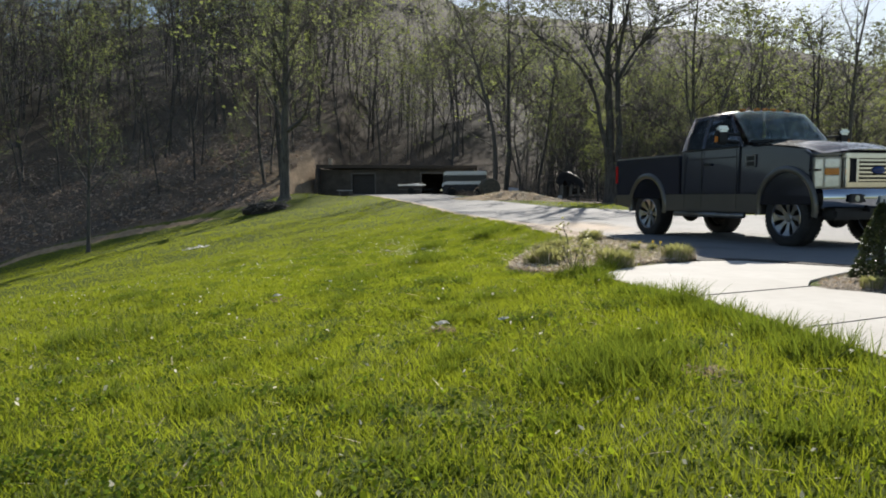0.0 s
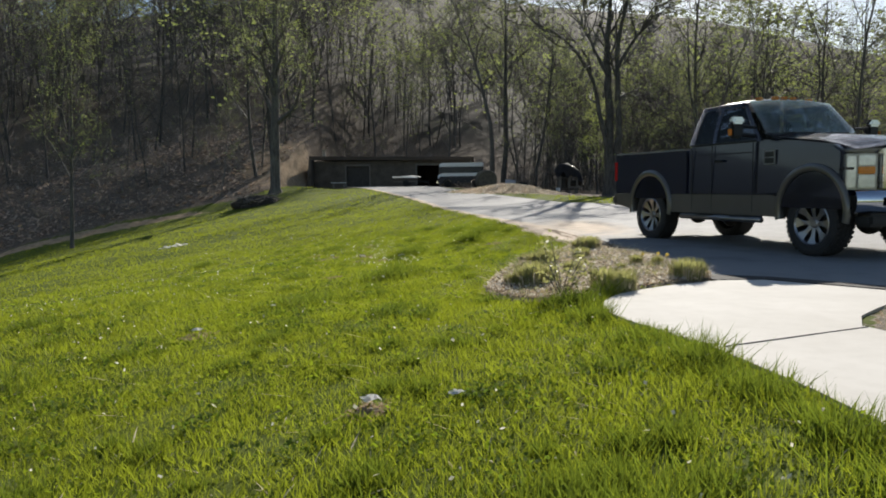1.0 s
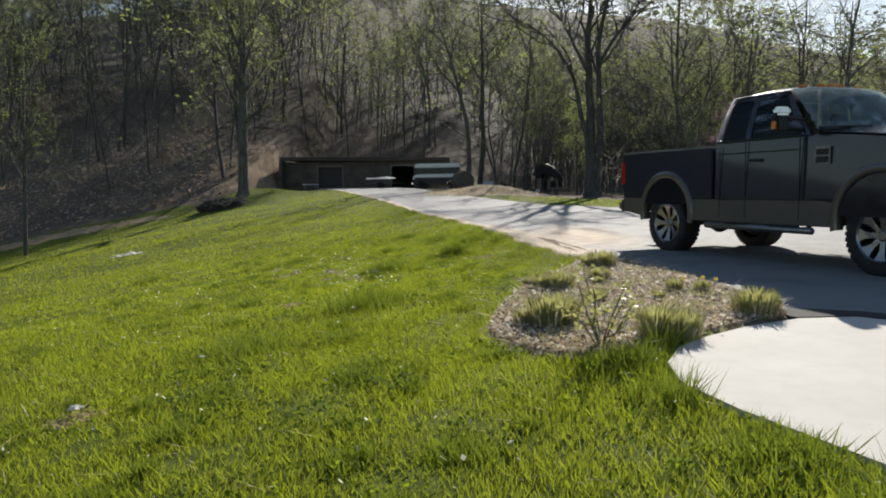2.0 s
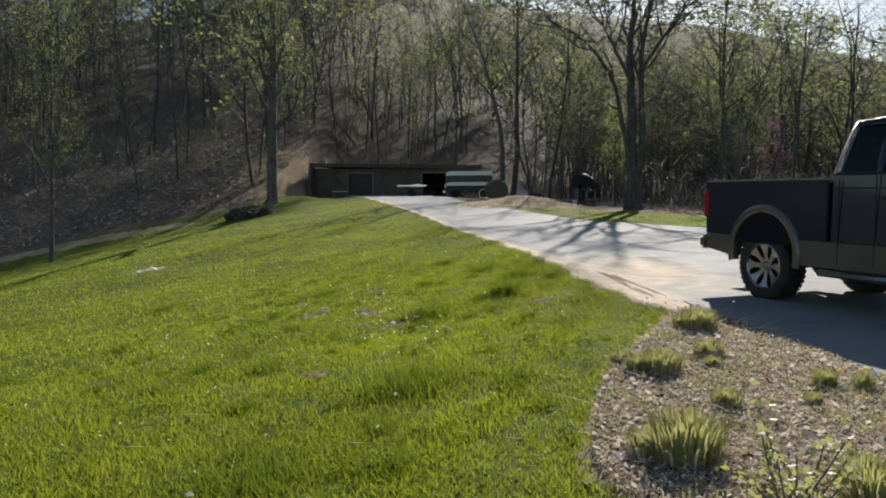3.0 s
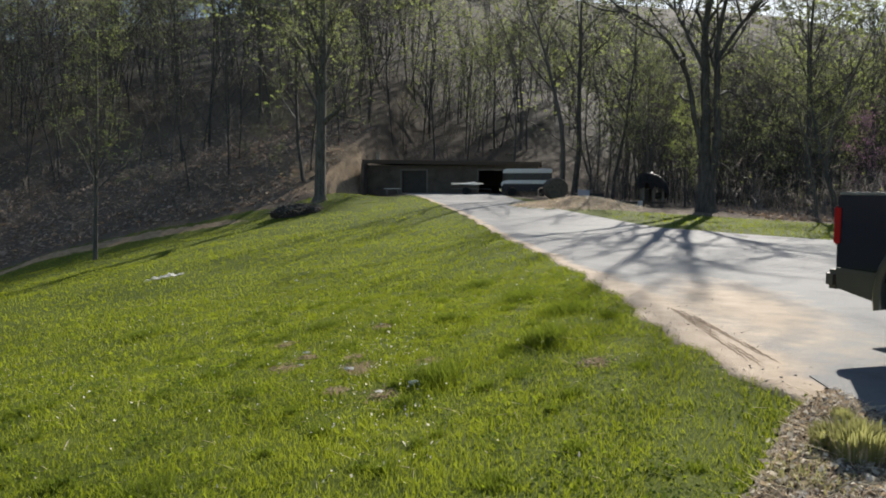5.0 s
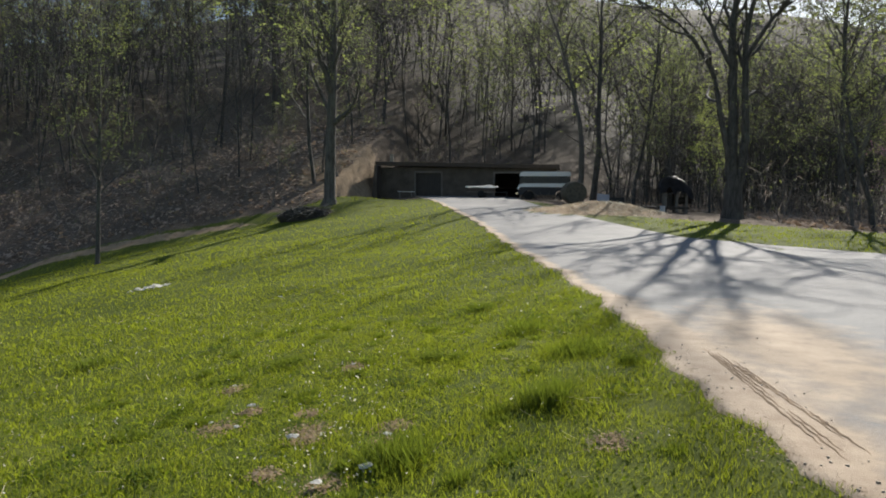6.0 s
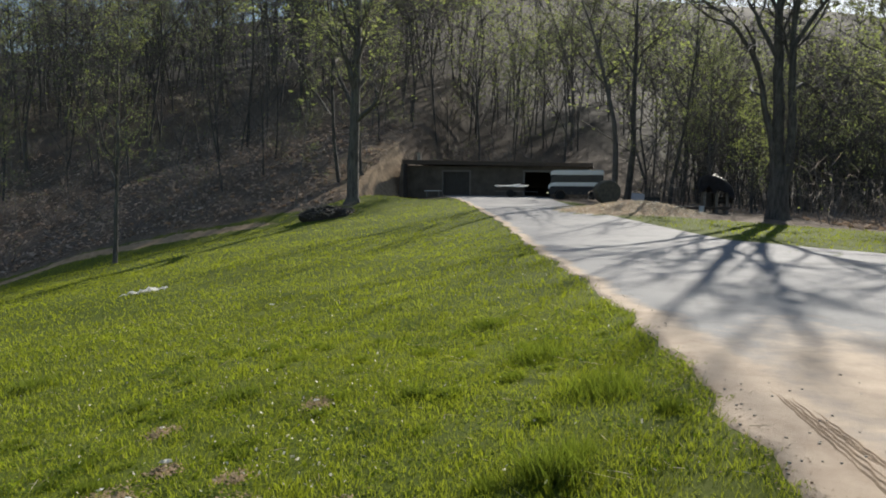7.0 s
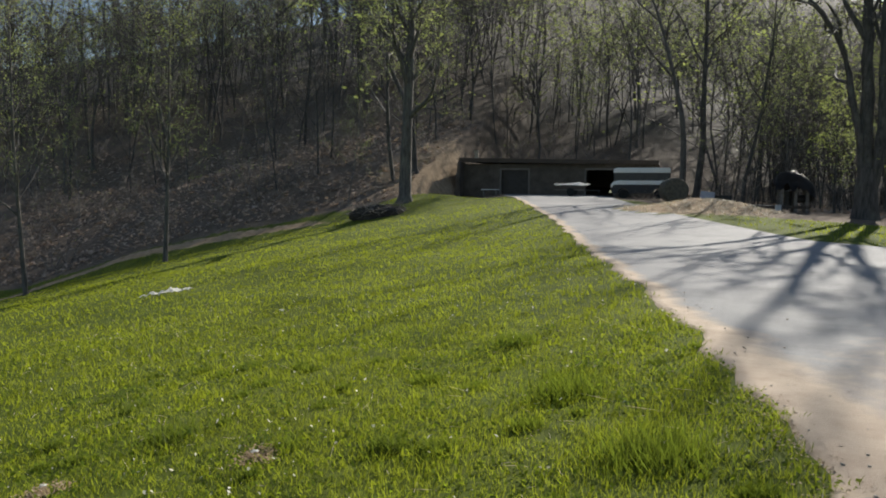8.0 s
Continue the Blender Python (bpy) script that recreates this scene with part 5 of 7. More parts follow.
def far_tree(seed, leaves, size):
    """A plain tree for the distance, a metre tall: trunk, limbs, many fine twigs and leaves."""
    t = Tubes(seed)
    r = t.r
    stem = t.limb(Vector((0, 0, -0.03)), Vector((r.gauss(0, 0.07), r.gauss(0, 0.07), 1)), 1.0, r.uniform(0.0035, 0.006), 0.0011, 5, 4, 0.075, 0.02)
    tips = []
    for k in range(10):
        f = 0.22 + 0.74 * (k + r.random()) / 10
        i = min(int(f * 5), 4)
        s = stem[i].lerp(stem[i + 1], f * 5 - i)
        a = k * 2.4 + r.random()
        lp = t.limb(s, Vector((math.cos(a), math.sin(a), r.uniform(0.5, 1.5))), 0.36 * (1.25 - f) * r.uniform(0.7, 1.2), 0.0026, 0.0009, 2, 3, 0.22, 0.04)
        for j in range(7):
            q = lp[r.randint(0, 1)].lerp(lp[2], r.random())
            tips += spike(t, q, Vector((r.gauss(0, 1), r.gauss(0, 1), r.gauss(0.7, 0.5))), r.uniform(0.06, 0.17), 0.0012)
    for j in range(14):
        q = stem[r.randint(0, 3)].lerp(stem[4], r.random() ** 2)
        spike(t, q, Vector((r.gauss(0, 1), r.gauss(0, 1), r.gauss(0.3, 0.4))), r.uniform(0.05, 0.15), 0.0012)
    for m in range(leaves):
        q = r.choice(tips)
        t.leaf(q + Vector((r.gauss(0, 0.02), r.gauss(0, 0.02), r.gauss(0, 0.02))), size * r.uniform(0.5, 1.3))
    return in_triangles(t)


def scattered(name, kinds, places, mats, label, category):
    """Many copies of plain shapes, joined: places hold x, y, z, turn, size, width and which kind."""
    vs, fs, ids, o = [], [], [], 0
    for x, y, z, a, size, wide, k in places:
        v, f, i = kinds[k]
        c, s = math.cos(a) * size * wide, math.sin(a) * size * wide
        vs.append(np.stack([v[:, 0] * c - v[:, 1] * s + x, v[:, 0] * s + v[:, 1] * c + y, v[:, 2] * size + z], -1))
        fs.append(f + o)
        ids.append(i)
        o += len(v)
    me = soup(name, np.concatenate(vs), np.concatenate(fs), mats, np.concatenate(ids))
    return tagged(new(name, me), label, category, kind="stuff")


def in_woods(x, y):
    if sunward(x, y):
        return False
    lane = 0.26 * (y - 70)
    if -8 + lane < x < 3.5 + lane and y < 104:
        return False
    return float(lawn_mask(x, y)) < 0.1 and not (-17.0 < x < 4.5 and y < 84) and not (-7 < x < 12 and y < 62)


def build_far_woods():
    kinds = [far_tree(300 + i, n, 0.0135) for i, n in enumerate((10, 60, 140, 220, 300, 25, 170, 80))]
    rng = random.Random(5)
    places = []
    while len(places) < 330:
        y = 66 + 114 * rng.random() ** 0.9
        x = rng.uniform(-1.0 * y - 20, 0.75 * y + 8)
        if not in_woods(x, y):
            continue
        places.append((x, y, height(x, y), rng.uniform(0, 6.28), rng.uniform(9, 23), rng.uniform(0.9, 1.6), rng.randrange(8)))
    while len(places) < 600:
        y = 64 + 70 * rng.random() ** 1.1
        x = rng.uniform(-20, 0.55 * y + 12)
        if in_woods(x, y):
            places.append((x, y, height(x, y), rng.uniform(0, 6.28), rng.uniform(7, 19), rng.uniform(1.0, 1.7), rng.choice((2, 3, 4, 4, 6, 7))))
    while len(places) < 800:
        y = 84 + 66 * rng.random()
        x = rng.uniform(-1.1 * y, -18)
        places.append((x, y, height(x, y), rng.uniform(0, 6.28), rng.uniform(17, 29), rng.uniform(0.9, 1.4), rng.choice((0, 1, 2, 5, 7, 6))))
    while len(places) < 960:                       # the right-hand slope, and a few bare poles in the gap
        y = 94 + 50 * rng.random()
        x = rng.uniform(-6, 0.5 * y + 8)
        if -9 < x - 0.26 * (y - 70) < 5 and y < 118:
            continue
        places.append((x, y, height(x, y), rng.uniform(0, 6.28), rng.uniform(10, 20), rng.uniform(1.0, 1.6), rng.choice((1, 2, 3, 6, 7))))
    while len(places) < 1010:
        y = rng.uniform(60, 94)
        x = 0.255 * (y - 51) + rng.uniform(3, 17)
        places.append((x, y, height(x, y), rng.uniform(0, 6.28), rng.uniform(8, 15), rng.uniform(0.8, 1.1), rng.choice((0, 5, 1))))
    while len(places) < 1150:                      # low growth in the gap, under the sun's way
        y = rng.uniform(62, 96)
        x = 0.255 * (y - 51) + rng.uniform(1, 19)
        places.append((x, y, height(x, y), rng.uniform(0, 6.28), 0.42 * (y - 44) * rng.uniform(0.6, 1.0), rng.uniform(1.0, 1.5), rng.choice((0, 1, 2, 5, 6))))
    while len(places) < 1200:
        y = 100 + 80 * rng.random()
        x = rng.uniform(-1.1 * y, -20)
        places.append((x, y, height(x, y), rng.uniform(0, 6.28), rng.uniform(14, 24), rng.uniform(1.0, 1.5), rng.choice((1, 2, 5, 7))))
    places = [p for p in places if not bankward(p[0], p[1])]
    scattered("background_woods", kinds, places, [M_BARK2, M_TWIG, M_LEAF], "dense grey hardwood forest with scattered new leaves", "forest")
    kinds = [far_tree(320 + i, n, 0.06) for i, n in enumerate((50, 80, 100, 120))]
    places = []
    while len(places) < 400:
        y = 180 + 330 * rng.random() ** 0.9
        x = rng.uniform(-0.8 * y - 20, 0.85 * y)
        places.append((x, y, height(x, y), rng.uniform(0, 6.28), rng.uniform(14, 24), 1.5, rng.randrange(4)))
    scattered("mountain_woods", kinds, places, [M_TWIG, M_TWIG, M_HAZYLEAF], "wooded mountainside with fresh pale leaves", "forest")


def build_brush():
    """Thin saplings, briars and shrubs along the foot of the woods."""
    kinds = []
    for i in range(8):
        t = Tubes(400 + i)
        r = t.r
        tips = []
        for k in range(6):
            a = r.uniform(0, 6.28)
            p = t.limb(Vector((r.gauss(0, 0.08), r.gauss(0, 0.08), -0.05)), Vector((0.5 * math.cos(a), 0.5 * math.sin(a), 1)), r.uniform(0.5, 1.05), 0.009, 0.003, 2, 3, 0.2, 0.0)
            for j in range(8):
                tips += spike(t, p[r.randint(0, 1)].lerp(p[2], r.random()), Vector((r.gauss(0, 1), r.gauss(0, 1), r.gauss(0.5, 0.5))), r.uniform(0.15, 0.4), 0.005)
        for m in range((6, 16, 0, 26, 8, 0, 20, 4)[i]):
            t.leaf(r.choice(tips) + Vector((r.gauss(0, 0.05), r.gauss(0, 0.05), r.gauss(0, 0.05))), r.uniform(0.025, 0.05))
        kinds.append(in_triangles(t))
    rng = random.Random(9)
    places = []
    while len(places) < 1200:
        y = 45 + 62 * rng.random() ** 1.3
        x = rng.uniform(-1.0 * y - 5, 0.7 * y + 4)
        if not in_woods(x, y) and not (-20 < x < -15.8 and 60 < y < 80) and not (sunward(x, y) and y > 61 and rng.random() < 0.7):
            continue
        places.append((x, y, height(x, y), rng.uniform(0, 6.28), rng.choice((0.7, 1.0, 1.4, 2.2, 3.4)) * rng.uniform(0.8, 1.2), 1.0, rng.randrange(8)))
    scattered("underbrush", kinds, places, [M_TWIG, M_PALETWIG, M_LEAF], "tangled pale underbrush and saplings on the forest floor", "underbrush")
    # fallen sticks and leaf drifts on the slope
    rng = np.random.default_rng(12)
    n = 24000
    y = 46 + 40 * rng.random(n) ** 1.3
    x = rng.uniform(-1, 0.5, n) * (y * 0.85) + 2
    ok = (lawn_mask(x, y) < 0.2) & ~((x > -17) & (x < 4.5) & (y < 84)) & ~((x > -7) & (x < 12) & (y < 60))
    x, y = x[ok], y[ok]
    n = len(x)
    a, s = rng.uniform(0, 6.28, n), rng.uniform(0.08, 0.2, n)
    z = land(x, y) + 0.05
    v = np.zeros((n, 4, 3), np.float32)
    for i, (p, q) in enumerate(((-1, -0.4), (1, -0.4), (1, 0.4), (-1, 0.4))):
        v[:, i, 0] = x + s * (p * np.cos(a) - q * np.sin(a))
        v[:, i, 1] = y + s * (p * np.sin(a) + q * np.cos(a))
        v[:, i, 2] = z + s * rng.uniform(-0.5, 0.9, n) + 0.36 * s * (p * np.sin(a))
    tagged(new("leaf_litter", soup("leaf_litter", v.reshape(-1, 3), np.arange(4 * n).reshape(-1, 4), [M_DEADLEAF])), "curled dead leaves over the forest floor", "leaf litter", kind="stuff")
    # flowering redbud among the roadside trees
    t = grow(61, 6.5, 0.07, 0.2, 12, 0.36, 1500, 0.1, 4, 0.05, subs=5)
    tagged(stand(tree_of("redbud_tree", t, M_BARK2, M_PINK), 21.5, 58, 0), "small redbud in pink bloom at the forest edge", "tree")
    t = grow(62, 7.5, 0.08, 0.15, 13, 0.34, 1600, 0.13, 4, 0.05, subs=5)
    tagged(stand(tree_of("leafing_shrub_tree", t, M_BARK2, M_LEAF), 10.6, 60, 0), "small tree in bright new leaf behind the verge", "tree")


M_HAZYLEAF = leafy("mountain_leaves", (0.10, 0.115, 0.055), (0.2, 0.2, 0.09), (0.2, 0.22, 0.09), 0.3, 0.8, 0.3)
M_PALETWIG = simple("pale_twigs", (0.16, 0.13, 0.105), (0.42, 0.355, 0.29), 3.0, 0.9, 0)
M_DEADLEAF = leafy("dead_leaves", (0.16, 0.115, 0.085), (0.64, 0.51, 0.4), (0.5, 0.35, 0.22), 2.0, 0.9, 0.3, 0.05)
build_far_woods()
build_brush()


# ---- flower bed and garden ----
M_MULCH = simple("bark_mulch", (0.09, 0.07, 0.05), (0.4, 0.33, 0.25), 22.0, 0.95, 0.9, 0.04)
M_CHIP = leafy("mulch_chips", (0.14, 0.1, 0.066), (0.78, 0.66, 0.5), (0.65, 0.5, 0.33), 9.0, 0.7, 0.35)
M_PALECHIP = leafy("bleached_leaves", (0.5, 0.43, 0.34), (0.95, 0.91, 0.84), (0.8, 0.72, 0.6), 9.0, 0.7, 0.35)
M_DARKCHIP = leafy("dark_bark_chips", (0.02, 0.015, 0.011), (0.09, 0.07, 0.055), (0.1, 0.06, 0.04), 9.0, 0.8, 0.1)
M_LILY = leafy("daylily_leaves", (0.13, 0.14, 0.045), (0.44, 0.42, 0.2), (0.5, 0.5, 0.17), 3.0, 0.5, 0.45)
M_BOXLEAF = leafy("evergreen_leaves", (0.018, 0.028, 0.012), (0.06, 0.075, 0.03), (0.08, 0.11, 0.02), 5.0, 0.5, 0.25)
M_YELLOW = leafy("yellow_petals", (0.62, 0.52, 0.14), (0.85, 0.76, 0.3), (0.8, 0.6, 0.05), 3.0, 0.6, 0.3)
M_WHITE = leafy("white_scrap", (0.8, 0.79, 0.76), (0.9, 0.89, 0.87), (0.95, 0.92, 0.88), 9.0, 0.8, 0.45, 0.1)
M_STONE = simple("rough_stone", (0.25, 0.21, 0.165), (0.5, 0.44, 0.36), 5.0, 0.9, 0.6, 0.02)
# grime of the path joints; also the soil strip's painted truck shadow
M_JOINT = simple("joint_grime_and_shade", (0.025, 0.022, 0.02), (0.06, 0.055, 0.05), 20.0, 0.95, 0.3, 0.004)


def bed_sheet(name, poly, label, rise):
    """A low mound of mulch over a plan outline."""
    xs, ys = [p[0] for p in poly], [p[1] for p in poly]
    gx, gy = np.meshgrid(np.arange(min(xs) - 0.1, max(xs) + 0.1, 0.06), np.arange(min(ys) - 0.1, max(ys) + 0.1, 0.06))
    m = inside(poly, gx.ravel(), gy.ravel()).reshape(gx.shape)
    near = m.astype(float)
    for _ in range(9):
        q = np.pad(near, 1, mode="edge")
        near = (q[:-2, 1:-1] + q[2:, 1:-1] + q[1:-1, :-2] + q[1:-1, 2:] + near) / 5
    gz = land(gx, gy) + np.clip((near - 0.3) * 1.6, -0.02, 1) * rise + 0.016 * np.sin(gx * 23 + 3 * np.sin(gy * 9)) * np.sin(gy * 19)
    i = np.arange(gx.size).reshape(gx.shape)
    ok = (near > 0.22)
    keep = ok[:-1, :-1] & ok[1:, :-1] & ok[:-1, 1:] & ok[1:, 1:]
    f = np.stack([i[:-1, :-1], i[:-1, 1:], i[1:, 1:], i[1:, :-1]], -1)[keep]
    me = soup(name, np.stack([gx, gy, gz], -1).reshape(-1, 3), f, [M_MULCH], smooth=True)
    return tagged(new(name, me), label, "flower bed", kind="structure")


def chips(name, poly, n, rise, seed, label, mat=None, big=1.0):
    rng = np.random.default_rng(seed)
    x = rng.uniform(min(p[0] for p in poly), max(p[0] for p in poly), n)
    y = rng.uniform(min(p[1] for p in poly), max(p[1] for p in poly), n)
    k = inside(poly, x, y)
    x, y = x[k], y[k]
    n = len(x)
    a, s = rng.uniform(0, 6.28, n), rng.uniform(0.003, 0.0095, n) * rng.choice((1, 1, 1, 1, 1, 1, 2.0), n) * big
    z = land(x, y) + rise + 0.012
    v = np.zeros((n, 4, 3), np.float32)
    t1, t2 = rng.uniform(-0.6, 0.6, n), rng.uniform(-0.8, 0.8, n)
    w = rng.uniform(0.15, 0.6, n)
    for i, (p, q) in enumerate(((-1, -1), (1, -1), (1, 1), (-1, 1))):
        v[:, i, 0] = x + s * (p * np.cos(a) - q * w * np.sin(a))
        v[:, i, 1] = y + s * (p * np.sin(a) + q * w * np.cos(a))
        v[:, i, 2] = z + s * (p * t1 + q * t2) + s * 0.3
    return tagged(new(name, soup(name, v.reshape(-1, 3), np.arange(4 * n).reshape(-1, 4), [mat or M_CHIP])), label, "mulch", kind="stuff")


def lily(seed, tall, spread, n, bend=0.55):
    """A clump of strap leaves."""
    rng = np.random.default_rng(seed)
    a = rng.uniform(0, 6.28, n)
    rad = spread * rng.random(n) ** 0.6 * 0.75
    x, y = rad * np.cos(a), rad * np.sin(a)
    h = tall * rng.uniform(0.6, 1.1, n)
    w = rng.uniform(0.004, 0.009, n)
    b = bend * h * rng.uniform(0.1, 1.7, n)
    dead = rng.random(n) < 0.28
    b = np.where(dead, b * 2.0, b)
    h = np.where(dead, h * 0.7, h)
    v = np.zeros((n, 7, 3), np.float32)
    for i, (f, g, ww) in enumerate(((0, 0, 0.6), (0, 0, -0.6), (0.45, 0.15, 1), (0.45, 0.15, -1), (0.8, 0.5, 0.7), (0.8, 0.5, -0.7), (0.95, 1.0, 0))):
        v[:, i, 0] = x + np.cos(a) * b * g - np.sin(a) * w * ww
        v[:, i, 1] = y + np.sin(a) * b * g + np.cos(a) * w * ww
        v[:, i, 2] = h * f - (0.02 if f == 0 else 0)
    t = np.array([[0, 1, 3], [0, 3, 2], [2, 3, 5], [2, 5, 4], [4, 5, 6]])
    return soup("clump", v.reshape(-1, 3), (np.arange(n)[:, None, None] * 7 + t[None]).reshape(-1, 3), [M_LILY, M_DRY], np.repeat(dead.astype(np.int32), 5))


EVER_BED = [(4.2, 6.95), (4.35, 7.3), (4.66, 7.68), (5.0, 8.0), (5.38, 8.4), (5.9, 8.0), (6.4, 7.0), (6.2, 5.4), (5.2, 5.0), (4.82, 5.6), (4.5, 6.45), (4.28, 6.68)]


def build_garden():
    bed_sheet("flower_bed", BED, "mulched flower bed between lawn and parking pad", 0.045)
    chips("bed_mulch", BED, 70000, 0.04, 3, "pale bark chips and dead leaves on the bed")
    chips("bed_dead_leaves", BED, 8000, 0.052, 13, "bleached dead leaves strewn over the bed", M_PALECHIP, 1.2)
    chips("bed_dark_bark", BED, 7000, 0.046, 14, "dark wet bark pieces on the bed", M_DARKCHIP, 0.9)
    bed_sheet("path_bed", EVER_BED, "mulched bed in the bend of the path", 0.035)
    chips("path_bed_mulch", EVER_BED, 5000, 0.03, 4, "pale bark chips on the path bed")
    # dead stalks and small weeds between the plants
    rng = np.random.default_rng(41)
    v, f = blades(rng, 5000, 1.6, 4.1, 8.4, 14.0, 0.15, 0.006, 2.2, lambda x, y: inside(BED, x, y))
    v[:, 2] += 0.045
    tagged(new("bed_straw", soup("bed_straw", v, f, [M_DRY])), "dead stalks and straw on the flower bed", "straw", kind="stuff")
    v, f = blades(rng, 20000, 1.6, 4.1, 8.4, 14.0, 0.085, 0.007, 0.9,
                  lambda x, y: inside(BED, x, y) & (np.sin(x * 4.7 + 1.7 * np.sin(y * 3.1)) * np.sin(y * 4.1 + 1.3 * np.sin(x * 3.3)) > 0.2))
    v[:, 2] += 0.04
    tagged(new("bed_weeds", soup("bed_weeds", v, f, [M_LILY])), "small green weeds sprouting through the mulch", "weeds", kind="stuff")
    meshes = [lily(50, 0.24, 0.27, 620, 0.22), lily(51, 0.18, 0.2, 420, 0.25), lily(52, 0.27, 0.22, 360, 0.3)]
    for x, y, k, size in ((2.05, 9.42, 0, 1.0), (1.86, 9.5, 1, 0.75), (2.66, 8.74, 2, 0.85), (2.82, 8.76, 0, 0.75), (3.62, 9.5, 0, 0.85), (3.74, 9.62, 1, 0.9), (3.1, 12.82, 0, 0.85), (2.98, 13.0, 1, 0.75), (2.54, 10.28, 1, 0.65),
                          (2.35, 11.2, 0, 0.75), (2.2, 11.3, 1, 0.8), (2.1, 11.6, 1, 0.6), (2.84, 11.66, 1, 0.8), (2.76, 11.3, 1, 0.5), (3.36, 10.72, 2, 0.5), (3.6, 10.66, 2, 0.45), (3.1, 10.3, 1, 0.4), (3.25, 13.5, 1, 0.5), (4.55, 6.75, 1, 0.6), (5.2, 7.6, 1, 0.7)):
        ob = put("daylily_clump", meshes[k])
        ob.matrix_basis = Matrix.Translation((x, y, height(x, y) + 0.04)) @ pose(0, 0, 0, 0, 0, 77 * x * y) @ Matrix.Diagonal((size, size, size, 1))
        tagged(ob, "clump of young yellow-green strap leaves in mulch", "plant", group="bed plants")
    # a few spring flowers
    for i, (x, y) in enumerate(((3.41, 10.67), (3.6, 10.71), (3.67, 10.56))):
        top = new("daffodil")
        top.matrix_basis = Matrix.Translation((x, y, height(x, y) + 0.06))
        bm = bmesh.new()
        cyl(bm, (0, 0, 0), (0.01, -0.02, 0.12), 0.004, 0.003, 6)
        part("stem", bm, M_LILY, top)
        bm = bmesh.new()
        for k in range(6):
            a = k * math.pi / 3
            quad(bm, [(0.01, -0.02, 0.12), (0.01 + 0.013 * math.cos(a - 0.4), -0.03, 0.12 + 0.013 * math.sin(a - 0.4)), (0.01 + 0.026 * math.cos(a), -0.025, 0.12 + 0.026 * math.sin(a)), (0.01 + 0.013 * math.cos(a + 0.4), -0.03, 0.12 + 0.013 * math.sin(a + 0.4))])
        cyl(bm, (0.01, -0.02, 0.12), (0.01, -0.055, 0.122), 0.008, 0.015, 8, False)
        part("flower", bm, M_YELLOW, top, "yellow trumpet flower")
        tagged(top, "yellow daffodil flowering in the mulched bed", "flower", group="daffodils")
    # a low twiggy rose
    rose = new("rose_bush")
    t = Tubes(88)
    tips = []
    for k in range(9):
        a = k * 0.7
        t.v, t.f = [], []
        tips += t.limb(Vector((0, 0, -0.03)), Vector((0.6 * math.cos(a), 0.6 * math.sin(a), 1)), t.r.uniform(0.3, 0.5), 0.006, 0.003, 4, 5, 0.12, 0)[2:]
        put("stem", mesh_of("stem", t.v, t.f, [M_TWIG], True), rose)
    for m in range(280):
        t.leaf(t.r.choice(tips) + Vector((t.r.gauss(0, 0.03), t.r.gauss(0, 0.03), t.r.gauss(0, 0.03))), 0.04)
    put("foliage", mesh_of("foliage", t.lv, [(4 * i, 4 * i + 1, 4 * i + 2, 4 * i + 3) for i in range(len(t.lv) // 4)], [M_LILY]), rose)
    tagged(stand(rose, 2.25, 8.55, 0, 1.1, -0.04), "small thorny shrub with sparse new leaves in mulch", "shrub")
    # the clipped evergreen
    ever = new("evergreen_shrub")
    ever.matrix_basis = Matrix.Translation((4.86, 7.2, height(4.86, 7.2) + 0.03))
    bm = bmesh.new()
    cyl(bm, (0, 0, -0.05), (0, 0, 0.5), 0.035, 0.015, 8)
    part("trunk", bm, M_BARK2, ever)
    t = Tubes(91)
    r = t.r
    for m in range(5200):
        f = r.random() ** 1.25
        a = r.uniform(0, 6.28)
        rad = (0.235 * (1 - f) ** 0.75 + 0.02) * (0.86 + 0.14 * math.sin(a * 5 + f * 13) + r.uniform(-0.15, 0.08))
        t.leaf(Vector((rad * math.cos(a), rad * math.sin(a), 0.04 + 0.68 * f)), r.uniform(0.022, 0.04))
    put("foliage", mesh_of("foliage", t.lv, [(4 * i, 4 * i + 1, 4 * i + 2, 4 * i + 3) for i in range(len(t.lv) // 4)], [M_BOXLEAF]), ever)
    tagged(ever, "small dark cone-shaped evergreen shrub beside the path", "shrub")
    # joints in the path
    for (x0, y0), (x1, y1) in (((2.98, 6.32), (4.13, 6.92)), ((3.2, 4.9), (4.8, 5.8)), ((3.5, 2.6), (5.08, 2.8))):
        bm = bmesh.new()
        d = Vector((y1 - y0, x0 - x1, 0)).normalized() * 0.0035
        rows = []
        for i in range(13):
            p = Vector((x0, y0, 0)).lerp(Vector((x1, y1, 0)), i / 12)
            p.z = height(max(p.x, 3.0), p.y) + 0.036
            w = d * (0.8 + 0.3 * math.sin(i * 2.7 + x0 * 9))
            rows.append([p - w - Vector((0, 0, 0.02)), p - w, p + w, p + w - Vector((0, 0, 0.02))])
        sheet(bm, rows)
        tagged(part("path_joint", bm, M_JOINT, None), "dark tooled joint across the concrete path", "joint", kind="structure")
    # strip of dark soil between path and slab, widened to paint in truck shadow
    bm = bmesh.new()
    plan_prism(bm, [(3.86, 9.42), (3.9, 9.38), (4.37, 9.42), (5.37, 8.46), (5.55, 8.61), (4.5, 9.61), (4.07, 9.77), (3.89, 9.9)], -0.05, 0.048)
    tagged(part("soil_shade_strip", bm, M_JOINT, None), "dark soil strip between path and parking pad, widened to extend the truck's shadow", "soil", kind="structure")


build_garden()


